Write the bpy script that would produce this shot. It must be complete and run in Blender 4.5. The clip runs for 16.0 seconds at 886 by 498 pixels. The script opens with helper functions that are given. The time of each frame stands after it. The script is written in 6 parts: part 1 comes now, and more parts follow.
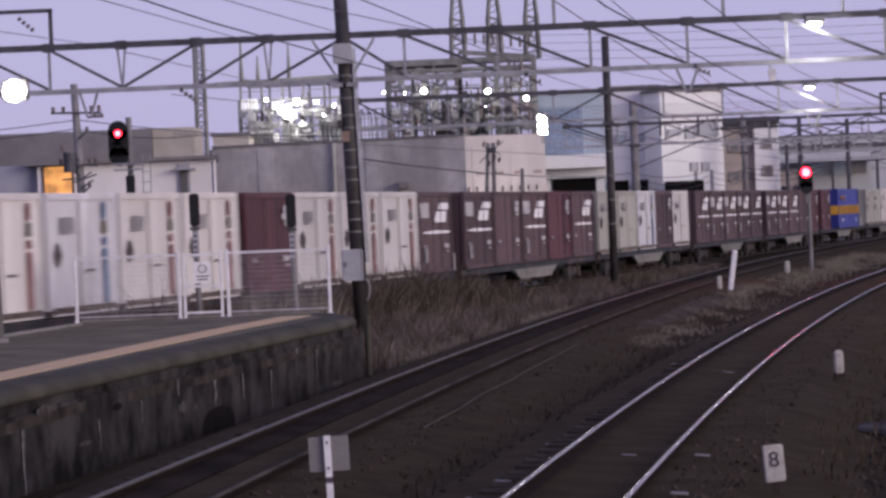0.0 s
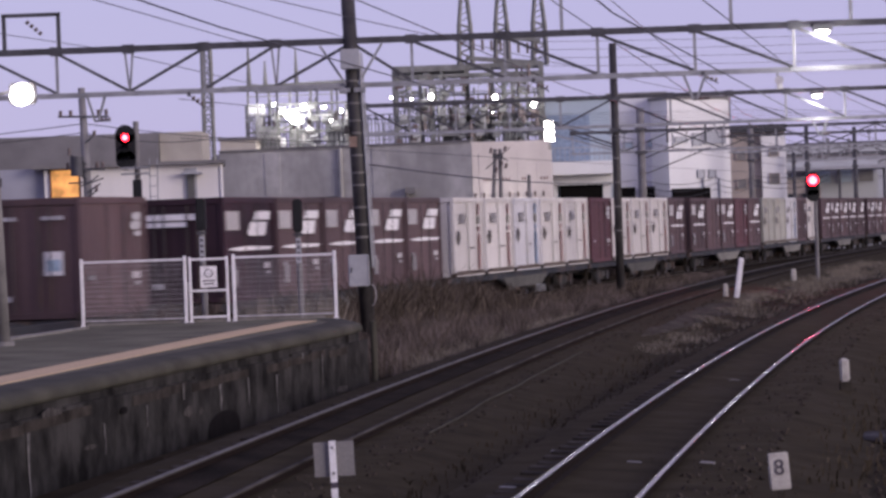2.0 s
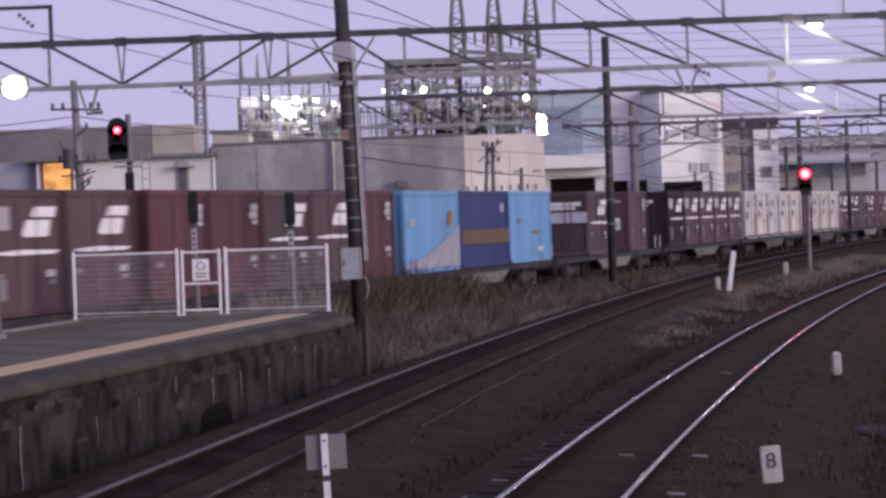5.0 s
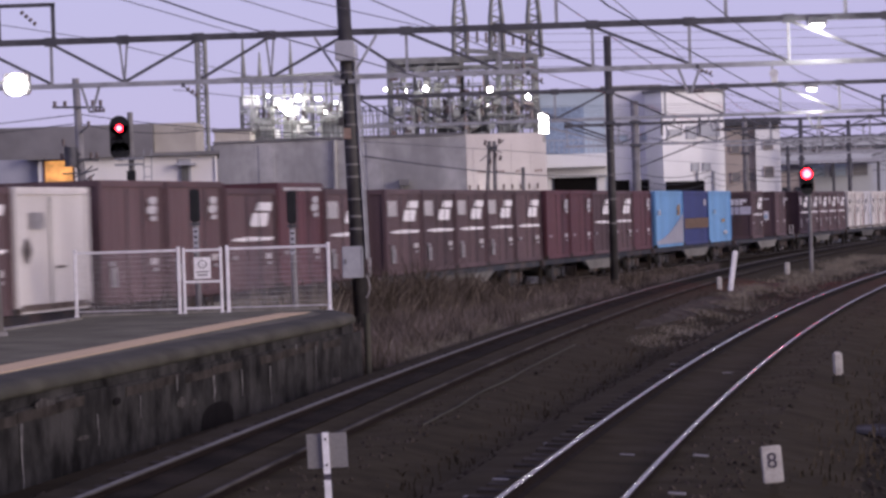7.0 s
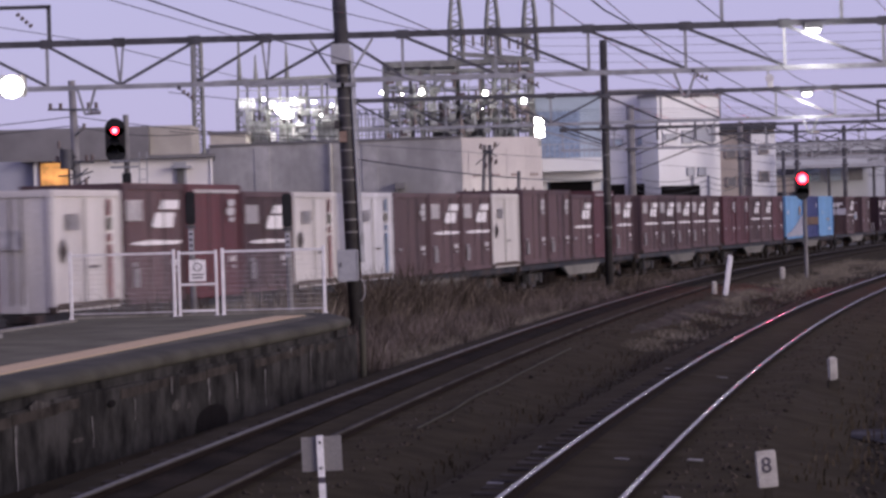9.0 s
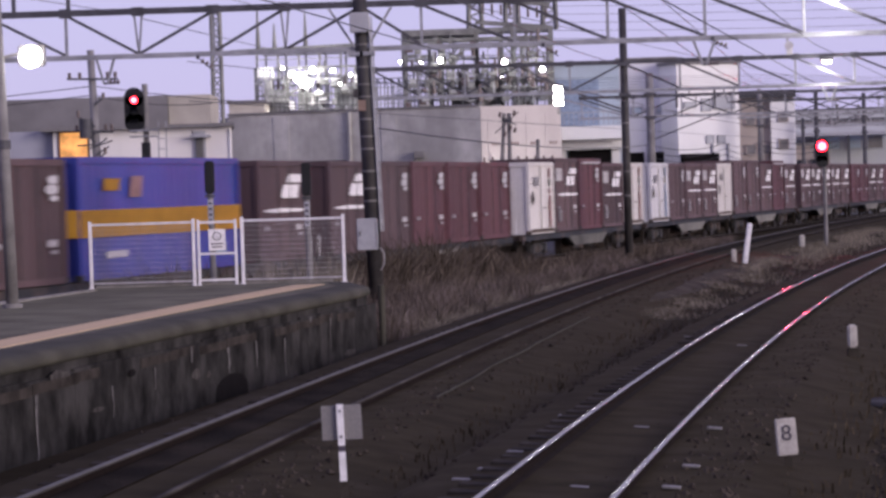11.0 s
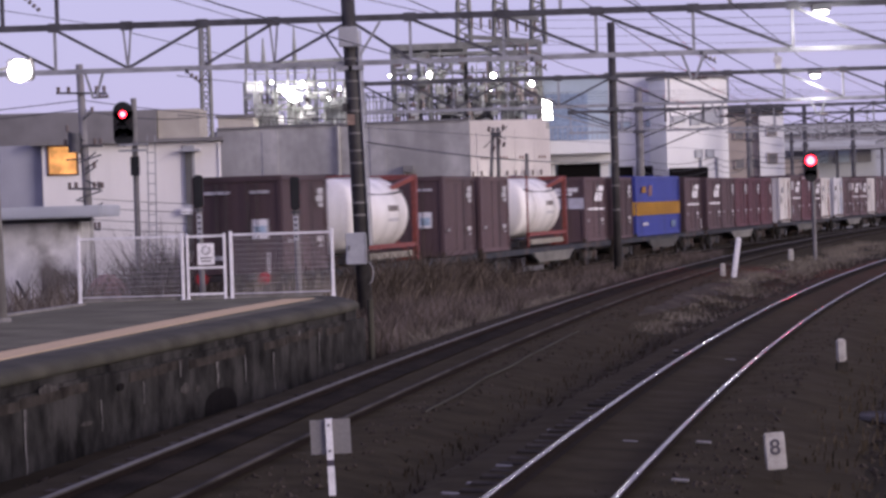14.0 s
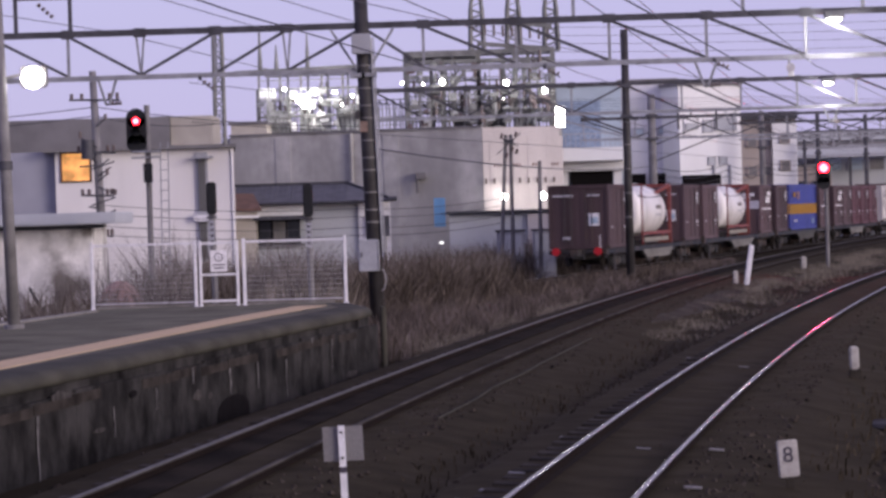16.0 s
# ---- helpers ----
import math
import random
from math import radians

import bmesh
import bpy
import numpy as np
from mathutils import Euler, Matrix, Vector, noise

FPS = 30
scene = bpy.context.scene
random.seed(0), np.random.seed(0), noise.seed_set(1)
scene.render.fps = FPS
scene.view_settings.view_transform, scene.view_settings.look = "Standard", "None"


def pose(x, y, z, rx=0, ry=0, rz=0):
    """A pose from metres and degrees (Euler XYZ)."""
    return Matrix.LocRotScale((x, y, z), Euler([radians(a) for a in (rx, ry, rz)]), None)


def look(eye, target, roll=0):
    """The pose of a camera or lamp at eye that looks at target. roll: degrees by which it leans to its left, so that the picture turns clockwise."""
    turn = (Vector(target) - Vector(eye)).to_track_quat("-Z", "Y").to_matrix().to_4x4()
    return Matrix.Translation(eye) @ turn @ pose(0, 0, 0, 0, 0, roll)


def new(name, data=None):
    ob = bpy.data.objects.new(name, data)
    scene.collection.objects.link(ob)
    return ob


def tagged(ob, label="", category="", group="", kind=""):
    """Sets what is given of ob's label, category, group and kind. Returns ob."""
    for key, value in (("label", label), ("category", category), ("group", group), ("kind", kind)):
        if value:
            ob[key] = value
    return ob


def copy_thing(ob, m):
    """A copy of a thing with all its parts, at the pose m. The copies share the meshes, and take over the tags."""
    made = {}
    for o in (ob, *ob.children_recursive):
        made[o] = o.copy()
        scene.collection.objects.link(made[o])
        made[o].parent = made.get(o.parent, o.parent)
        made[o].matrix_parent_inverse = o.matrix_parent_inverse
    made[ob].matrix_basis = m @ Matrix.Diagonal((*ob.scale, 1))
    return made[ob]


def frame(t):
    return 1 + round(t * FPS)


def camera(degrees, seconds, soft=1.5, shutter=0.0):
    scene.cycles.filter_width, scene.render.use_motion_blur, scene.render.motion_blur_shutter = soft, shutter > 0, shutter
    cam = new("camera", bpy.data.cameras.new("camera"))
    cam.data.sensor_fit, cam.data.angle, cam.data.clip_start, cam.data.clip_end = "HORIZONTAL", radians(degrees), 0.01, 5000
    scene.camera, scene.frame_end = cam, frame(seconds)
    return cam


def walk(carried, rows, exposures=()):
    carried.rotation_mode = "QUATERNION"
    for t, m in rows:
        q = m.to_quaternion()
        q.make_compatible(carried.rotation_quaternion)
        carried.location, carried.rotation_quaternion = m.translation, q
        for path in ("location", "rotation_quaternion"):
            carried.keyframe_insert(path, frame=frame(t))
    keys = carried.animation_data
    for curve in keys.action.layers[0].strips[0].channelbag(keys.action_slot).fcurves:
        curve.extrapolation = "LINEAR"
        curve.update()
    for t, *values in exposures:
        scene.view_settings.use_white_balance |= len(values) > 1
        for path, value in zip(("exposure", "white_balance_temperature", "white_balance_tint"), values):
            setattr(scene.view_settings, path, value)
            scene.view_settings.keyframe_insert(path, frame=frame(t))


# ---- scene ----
# A dusk railway yard: a long container train passes behind a platform end. World origin lies below the
# camera at rail height; y runs ahead, x to the right.
cam = camera(18.75, 16.0, soft=2.9, shutter=0.5)
walk(cam, [
    (0.0, pose(0, 0, 2.65, 89.369, 2.410, -0.011)),
    (0.5, pose(0, 0, 2.65, 89.516, 2.251, -0.165)),
    (1.0, pose(0, 0, 2.65, 89.545, 2.357, -0.046)),
    (1.5, pose(0, 0, 2.65, 89.442, 2.367, 0.248)),
    (2.0, pose(0, 0, 2.65, 89.499, 2.075, 0.128)),
    (2.5, pose(0, 0, 2.65, 89.359, 2.042, 0.036)),
    (3.0, pose(0, 0, 2.65, 89.410, 2.019, -0.218)),
    (3.5, pose(0, 0, 2.65, 89.370, 2.058, -0.104)),
    (5.8, pose(0, 0, 2.65, 89.324, 1.970, 0.051)),
    (6.0, pose(0, 0, 2.65, 89.252, 1.991, 0.196)),
    (6.5, pose(0, 0, 2.65, 89.292, 1.862, 0.037)),
    (7.0, pose(0, 0, 2.65, 89.325, 1.850, 0.000)),
    (7.5, pose(0, 0, 2.65, 89.394, 1.872, -0.138)),
    (8.0, pose(0, 0, 2.65, 89.304, 1.894, -0.028)),
    (8.5, pose(0, 0, 2.65, 89.378, 1.753, -0.100)),
    (9.0, pose(0, 0, 2.65, 89.398, 1.655, -0.099)),
    (9.5, pose(0, 0, 2.65, 89.105, 1.667, -0.083)),
    (10.0, pose(0, 0, 2.65, 88.753, 1.814, 0.149)),
    (10.2, pose(0, 0, 2.65, 88.729, 1.800, 0.312)),
    (12.5, pose(0, 0, 2.65, 88.976, 1.815, 0.290)),
    (13.0, pose(0, 0, 2.65, 89.179, 1.834, 0.095)),
    (13.5, pose(0, 0, 2.65, 89.179, 1.844, 0.233)),
    (14.0, pose(0, 0, 2.65, 89.035, 1.794, 0.075)),
    (14.5, pose(0, 0, 2.65, 88.999, 1.923, 0.276)),
    (15.0, pose(0, 0, 2.65, 88.797, 1.721, 0.076)),
    (15.5, pose(0, 0, 2.65, 88.900, 1.695, 0.210)),
    (16.0, pose(0, 0, 2.65, 89.194, 1.745, 0.348)),
], exposures=[(0.0, 0.02), (0.5, 0.01), (1.0, -0.05), (1.5, 0.03), (2.5, 0.14), (3.5, 0.12), (6.0, 0.18), (6.5, 0.19), (7.5, 0.14), (8.5, 0.11), (9.0, 0.09), (9.5, 0.14), (10.0, 0.31), (12.5, 0.32), (13.0, 0.25), (13.5, 0.22), (14.0, 0.25), (16.0, 0.22)])

# ---- light ----
SUN_ELEVATION, SUN_ROTATION = radians(7.8), radians(126)
world = bpy.data.worlds.new("world")
scene.world = world
world.use_nodes = True
wn, wl = world.node_tree.nodes, world.node_tree.links
sky = wn.new("ShaderNodeTexSky")
sky.sky_type, sky.sun_disc = "NISHITA", False
sky.sun_elevation, sky.sun_rotation = SUN_ELEVATION, SUN_ROTATION
tint = wn.new("ShaderNodeMixRGB")
tint.blend_type = "MIX"
tint.inputs[0].default_value = 0.8
tint.inputs[2].default_value = (5.15, 4.7, 8.1, 1)
wl.new(sky.outputs[0], tint.inputs[1])
wl.new(tint.outputs[0], wn["Background"].inputs[0])
wn["Background"].inputs[1].default_value = 0.1

sun = new("sun", bpy.data.lights.new("sun", "SUN"))
sun.data.energy, sun.data.angle, sun.data.color = 2.6, radians(30), (1.0, 0.88, 0.83)
sun.matrix_world = look((81, -58.8, 13.7), (0, 0, 0))


# ---- materials ----
def material(name, color, rough=0.7, metal=0.0, scale=6.0, amount=0.25, bump=0.15, fine=40.0, per_object=0.0, stain=None, stain_amount=0.0, emit=None, strength=0.0, streak=False, gloss=0.3):
    """Two scales of noise vary the colour; a third gives relief; streaks run downwards."""
    m = bpy.data.materials.new(name)
    m.use_nodes = True
    n, l = m.node_tree.nodes, m.node_tree.links
    b = n["Principled BSDF"]
    b.inputs["Roughness"].default_value, b.inputs["Metallic"].default_value = rough, metal
    b.inputs["Specular IOR Level"].default_value = gloss
    co = n.new("ShaderNodeTexCoord")
    big, small = n.new("ShaderNodeTexNoise"), n.new("ShaderNodeTexNoise")
    big.inputs["Scale"].default_value, big.inputs["Detail"].default_value = scale, 5
    small.inputs["Scale"].default_value, small.inputs["Detail"].default_value = fine, 3
    place = co.outputs["Object"]
    if streak:
        squeeze = n.new("ShaderNodeMapping")
        squeeze.inputs["Scale"].default_value = (1, 1, 0.16 if streak is True else streak)
        l.new(place, squeeze.inputs[0])
        l.new(squeeze.outputs[0], big.inputs["Vector"])
    else:
        l.new(place, big.inputs["Vector"])
    l.new(place, small.inputs["Vector"])
    ramp = n.new("ShaderNodeValToRGB")
    lo, hi = [max(c * (1 - amount), 0) for c in color], [min(c * (1 + amount), 1) for c in color]
    ramp.color_ramp.elements[0].position, ramp.color_ramp.elements[1].position = 0.3, 0.72
    ramp.color_ramp.elements[0].color, ramp.color_ramp.elements[1].color = (*lo, 1), (*hi, 1)
    l.new(big.outputs[0], ramp.inputs[0])
    mix = n.new("ShaderNodeMixRGB")
    mix.blend_type = "MULTIPLY"
    mix.inputs[0].default_value = 0.5
    grain = n.new("ShaderNodeValToRGB")
    grain.color_ramp.elements[0].position, grain.color_ramp.elements[1].position = 0.25, 0.7
    grain.color_ramp.elements[0].color, grain.color_ramp.elements[1].color = (0.55, 0.55, 0.55, 1), (1.1, 1.1, 1.1, 1)
    l.new(small.outputs[0], grain.inputs[0])
    l.new(ramp.outputs[0], mix.inputs[1])
    l.new(grain.outputs[0], mix.inputs[2])
    out = mix.outputs[0]
    if stain:
        spots = n.new("ShaderNodeTexNoise")
        spots.inputs["Scale"].default_value, spots.inputs["Detail"].default_value = scale * 0.45, 6
        l.new(squeeze.outputs[0] if streak else place, spots.inputs["Vector"])
        edge = n.new("ShaderNodeValToRGB")
        edge.color_ramp.elements[0].position, edge.color_ramp.elements[1].position = 0.52, 0.68
        edge.color_ramp.elements[1].color = (stain_amount, stain_amount, stain_amount, 1)
        l.new(spots.outputs[0], edge.inputs[0])
        over = n.new("ShaderNodeMixRGB")
        over.inputs[2].default_value = (*stain, 1)
        l.new(edge.outputs[0], over.inputs[0])
        l.new(out, over.inputs[1])
        out = over.outputs[0]
    if per_object:
        info, hue = n.new("ShaderNodeObjectInfo"), n.new("ShaderNodeHueSaturation")
        span = n.new("ShaderNodeMapRange")
        span.inputs[3].default_value, span.inputs[4].default_value = 1 - per_object, 1 + per_object
        l.new(info.outputs["Random"], span.inputs[0])
        l.new(span.outputs[0], hue.inputs["Value"])
        l.new(out, hue.inputs["Color"])
        out = hue.outputs[0]
    l.new(out, b.inputs["Base Color"])
    if bump:
        rise = n.new("ShaderNodeBump")
        rise.inputs["Strength"].default_value, rise.inputs["Distance"].default_value = bump, 0.03
        l.new(small.outputs[0], rise.inputs["Height"])
        l.new(rise.outputs[0], b.inputs["Normal"])
    if emit:
        b.inputs["Emission Color"].default_value, b.inputs["Emission Strength"].default_value = (*emit, 1), strength
    return m


BROWN = material("brown_paint", (0.090, 0.057, 0.062), 0.55, scale=1.2, stain=(0.066, 0.042, 0.044), stain_amount=0.6, per_object=0.24, streak=True)
RED = material("red_brown_paint", (0.096, 0.038, 0.045), 0.5, scale=1.2, stain=(0.055, 0.03, 0.03), stain_amount=0.5, per_object=0.12, streak=True)
DARK_PAINT = material("dark_plum_paint", (0.035, 0.016, 0.024), 0.55, scale=1.2, per_object=0.2)
WHITE = material("white_container_paint", (0.60, 0.565, 0.56), 0.55, scale=2.2, amount=0.12, stain=(0.43, 0.395, 0.39), stain_amount=0.5, per_object=0.1, streak=True)
OFFWHITE = material("faded_grey_green_paint", (0.36, 0.35, 0.32), 0.5, scale=1.6, stain=(0.25, 0.2, 0.17), stain_amount=0.5, per_object=0.1, streak=True)
BLUEWHITE = material("cool_white_paint", (0.56, 0.545, 0.58), 0.45, scale=1.6, stain=(0.46, 0.44, 0.46), stain_amount=0.4, streak=True)
SKYBLUE = material("sky_blue_paint", (0.135, 0.285, 0.50), 0.45, scale=1.0, stain=(0.1, 0.22, 0.45), stain_amount=0.4, streak=True)
NAVY = material("navy_paint", (0.028, 0.038, 0.13), 0.45, scale=1.0, streak=True)
ROYAL = material("royal_blue_paint", (0.032, 0.045, 0.24), 0.4, scale=1.0, streak=True)
YELLOW = material("yellow_band_paint", (0.62, 0.33, 0.05), 0.5, scale=2.0, amount=0.12)
TAN = material("tan_band_paint", (0.3, 0.2, 0.14), 0.5, scale=2.0)
TANK = material("tank_white_steel", (0.72, 0.69, 0.69), 0.4, scale=1.0, stain=(0.42, 0.36, 0.34), stain_amount=0.45, streak=True)
BEIGE = material("dusty_beige_paint", (0.26, 0.235, 0.205), 0.8, scale=2, amount=0.3, stain=(0.12, 0.10, 0.085), stain_amount=0.6)
TANKFRAME = material("red_tank_frame_paint", (0.20, 0.055, 0.048), 0.5)
MARK = material("white_marking", (0.78, 0.75, 0.78), 0.5, scale=8, amount=0.15)
PALEBLUE = material("pale_blue_plate", (0.36, 0.46, 0.58), 0.5, scale=8)
SWOOSH = material("pale_lavender_swoosh_paint", (0.62, 0.61, 0.70), 0.5, scale=2, amount=0.12)
LAVENDER = material("pale_lavender_panel", (0.50, 0.485, 0.57), 0.55, scale=5, amount=0.12)
INK = material("dark_marking", (0.06, 0.05, 0.07), 0.6)
LOCK = material("lock_plate_steel", (0.19, 0.165, 0.165), 0.7)
PALE_PANEL = material("faint_data_panel", (0.47, 0.45, 0.48), 0.6, scale=6, amount=0.2)
WHITE_GRIME = material("grimy_patch", (0.22, 0.175, 0.16), 0.7, scale=4, amount=0.35)
PINK = material("faded_red_stripe", (0.47, 0.29, 0.29), 0.55, scale=3, amount=0.3)
BLUESTRIPE = material("faded_blue_stripe", (0.31, 0.40, 0.56), 0.55, scale=3, amount=0.3)
UNDERFRAME = material("underframe_steel", (0.04, 0.038, 0.04), 0.65, scale=3, stain=(0.1, 0.06, 0.04), stain_amount=0.6)
SILL = material("wagon_blue_grey_paint", (0.024, 0.026, 0.031), 0.6, scale=3, stain=(0.1, 0.07, 0.06), stain_amount=0.6, per_object=0.25)
BELLY = material("dusty_wagon_panel_paint", (0.145, 0.138, 0.128), 0.75, scale=2, amount=0.3, stain=(0.05, 0.045, 0.042), stain_amount=0.6, per_object=0.5)
WHEEL = material("wheel_steel", (0.06, 0.05, 0.045), 0.55, metal=0.6)
RAIL_TOP = material("polished_rail_head", (0.50, 0.485, 0.46), 0.12, metal=1.0, scale=2, amount=0.05, bump=0.0)
RAIL_TOP.node_tree.nodes["Principled BSDF"].inputs["Specular Tint"].default_value = (0.70, 0.675, 0.65, 1)
RAIL_SIDE = material("rusty_rail_web", (0.014, 0.010, 0.009), 0.8, scale=6, gloss=0.03)
RAIL_DULL = material("dull_rail_head", (0.070, 0.065, 0.063), 0.6, scale=2, amount=0.3, bump=0.03, gloss=0.25)
RAIL_RUST = material("rust_filmed_rail_head", (0.055, 0.049, 0.046), 0.85, scale=0.7, amount=0.8, bump=0.03, gloss=0.05)
SLEEPER = material("weathered_sleeper", (0.042, 0.036, 0.031), 0.9, scale=4, amount=0.4, per_object=0.35, gloss=0.03)
BALLAST = material("dark_oily_ballast", (0.0362, 0.0292, 0.0172), 0.95, scale=1.9, amount=0.32, bump=0.08, fine=30, stain=(0.049, 0.040, 0.028), stain_amount=0.5, gloss=0.03)
GROUND = material("dry_weedy_ground", (0.0282, 0.0228, 0.0142), 0.95, scale=0.8, amount=0.35, bump=0.06, fine=30, stain=(0.055, 0.0435, 0.029), stain_amount=0.7, gloss=0.03)
PALEGRAVEL = material("pale_dry_gravel", (0.060, 0.051, 0.042), 0.95, scale=1.6, amount=0.5, bump=0.8, fine=14, stain=(0.04, 0.033, 0.028), stain_amount=0.9, gloss=0.03)
ASPHALT = material("platform_asphalt", (0.138, 0.128, 0.097), 0.9, scale=0.9, amount=0.32, bump=0.4, fine=60, gloss=0.03)
PLATFORM_STONE = material("platform_edge_concrete", (0.068, 0.064, 0.054), 0.85, scale=1.4, amount=0.25, stain=(0.045, 0.045, 0.042), stain_amount=0.6, gloss=0.03)
WALL_STONE = material("sooty_platform_wall_concrete", (0.027, 0.0255, 0.0255), 0.92, scale=2.3, amount=0.7, bump=0.5, fine=9, stain=(0.060, 0.056, 0.056), stain_amount=0.75, gloss=0.03, streak=0.8)
WALL_LEDGE = material("worn_brown_ledge", (0.041, 0.035, 0.032), 0.9, scale=2.2, amount=0.6, stain=(0.022, 0.019, 0.017), stain_amount=0.9, gloss=0.03)
WALL_LIME = material("lime_streak", (0.125, 0.118, 0.12), 0.9, scale=9, amount=0.5, gloss=0.03)
LIME_FAINT = material("faint_lime_patch", (0.062, 0.056, 0.055), 0.9, scale=9, amount=0.6, gloss=0.03)
WORN_KERB = material("worn_pale_kerb", (0.24, 0.225, 0.21), 0.9, scale=3, amount=0.3, gloss=0.05)
TACTILE = material("worn_yellow_tactile_paving", (0.54, 0.405, 0.26), 0.85, scale=3, amount=0.2, stain=(0.3, 0.22, 0.16), stain_amount=0.5, gloss=0.03)
GALV = material("galvanised_steel", (0.30, 0.30, 0.33), 0.55, metal=0.3, scale=3, amount=0.25)
DARKSTEEL = material("dark_grey_steel", (0.075, 0.073, 0.085), 0.6, metal=0.2, scale=3, amount=0.3)
POLE_DARK = material("dark_steel_mast", (0.042, 0.038, 0.040), 0.6, scale=3, amount=0.35)
POLE_CONC = material("concrete_pole", (0.19, 0.18, 0.185), 0.85, scale=2, amount=0.25)
POLE_BAND = material("mast_reflective_band", (0.16, 0.15, 0.15), 0.6)
BOXGREY = material("grey_equipment_box", (0.36, 0.36, 0.40), 0.5, scale=4, amount=0.1)
WORN_WHITE = material("worn_dirty_white", (0.40, 0.375, 0.36), 0.8, scale=7, amount=0.25, stain=(0.2, 0.18, 0.165), stain_amount=0.6)
WHITEPAINT = material("white_painted_steel", (0.72, 0.70, 0.74), 0.5, scale=6, amount=0.12)
MESHWIRE = material("fence_mesh_wire", (0.48, 0.46, 0.48), 0.5, metal=0.3)
BLACK = material("black_signal_hood", (0.012, 0.012, 0.014), 0.6)
INSUL = material("porcelain_insulator", (0.12, 0.09, 0.09), 0.35)
WIRE = material("overhead_wire", (0.05, 0.048, 0.055), 0.5, metal=0.5)
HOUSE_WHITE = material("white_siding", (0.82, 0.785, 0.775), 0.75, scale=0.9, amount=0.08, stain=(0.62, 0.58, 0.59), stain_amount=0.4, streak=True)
# darker blue-grey siding tone that paints the wing as shaded
HOUSE_SHADE = material("shade_toned_siding", (0.33, 0.33, 0.39), 0.75, scale=0.9, amount=0.1)
ROOF_GREY = material("grey_roof_parapet", (0.19, 0.18, 0.185), 0.85, scale=0.8, amount=0.2)
ROOF_DARK = material("dark_tile_roof", (0.055, 0.055, 0.065), 0.7, scale=3, amount=0.3)
ROOF_TILE = material("weathered_grey_tiles", (0.10, 0.097, 0.105), 0.75, scale=2.5, amount=0.25)
CREAM = material("cream_plaster", (0.42, 0.385, 0.34), 0.85, scale=1.0, amount=0.15, stain=(0.25, 0.22, 0.2), stain_amount=0.4)
ROOF_RUST = material("rusty_eave", (0.13, 0.075, 0.06), 0.8, scale=3, amount=0.3)
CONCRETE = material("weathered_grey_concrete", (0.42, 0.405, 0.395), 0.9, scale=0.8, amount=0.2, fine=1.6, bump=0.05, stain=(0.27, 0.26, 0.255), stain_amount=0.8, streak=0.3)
# paler than CONCRETE, so the colour itself carries the lit-side contrast at the corner
CONC_PINK = material("pinkish_concrete_lit_tone", (0.60, 0.545, 0.53), 0.9, scale=0.6, amount=0.12, stain=(0.42, 0.37, 0.36), stain_amount=0.5, streak=True)
STAINED = material("peeling_white_plaster", (0.74, 0.71, 0.70), 0.9, scale=1.7, amount=0.25, stain=(0.12, 0.10, 0.09), stain_amount=0.9)
FACADE_BLUE = material("pale_blue_facade", (0.42, 0.49, 0.58), 0.75, scale=0.5, amount=0.1)
FACADE_WHITE = material("white_facade", (0.80, 0.79, 0.81), 0.75, scale=0.4, amount=0.08, stain=(0.66, 0.65, 0.67), stain_amount=0.5, streak=True)
FACADE_GREY = material("light_grey_facade", (0.46, 0.47, 0.51), 0.75, scale=0.4, amount=0.08)
FACADE_TAN = material("tan_facade", (0.36, 0.31, 0.29), 0.8, scale=0.5, amount=0.15)
GLASS_DARK = material("dark_window_glass", (0.03, 0.032, 0.04), 0.12, scale=1, amount=0.1, bump=0.0)
STAIR_GLASS = material("frosted_stair_glass", (0.13, 0.125, 0.125), 0.3, scale=1, amount=0.15, bump=0.0)
# greyer tone than FACADE_WHITE, painting the side turned from the light
FACADE_SHADED = material("shade_toned_facade", (0.66, 0.65, 0.71), 0.75, scale=0.4, amount=0.08)
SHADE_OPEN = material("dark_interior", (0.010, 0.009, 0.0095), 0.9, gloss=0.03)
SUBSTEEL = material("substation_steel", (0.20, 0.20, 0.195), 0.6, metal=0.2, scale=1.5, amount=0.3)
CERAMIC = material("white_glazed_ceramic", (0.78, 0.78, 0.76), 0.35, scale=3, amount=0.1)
# paler copy of the substation steel; floodlit brightness is part of its colour
SUBSTEEL_LIT = material("lit_tone_substation_steel", (0.34, 0.34, 0.34), 0.55, metal=0.2, scale=1.5, amount=0.3)
GRASS = material("dry_grass", (0.122, 0.099, 0.094), 0.9, scale=1.1, amount=0.6, bump=0, gloss=0.03)
SHRUB = material("dark_winter_shrub", (0.076, 0.061, 0.053), 0.9, scale=1.1, amount=0.65, bump=0, gloss=0.03)


def uneven_glow(mat, low, high):
    """Noise varies the emission, painting an uneven glow into the pane."""
    n, l = mat.node_tree.nodes, mat.node_tree.links
    co, blotches, span = n.new("ShaderNodeTexCoord"), n.new("ShaderNodeTexNoise"), n.new("ShaderNodeMapRange")
    blotches.inputs["Scale"].default_value, blotches.inputs["Detail"].default_value = 1.6, 2
    span.inputs[1].default_value, span.inputs[2].default_value = 0.35, 0.65
    span.inputs[3].default_value, span.inputs[4].default_value = low, high
    l.new(co.outputs["Object"], blotches.inputs["Vector"])
    l.new(blotches.outputs[0], span.inputs[0])
    l.new(span.outputs[0], n["Principled BSDF"].inputs["Emission Strength"])


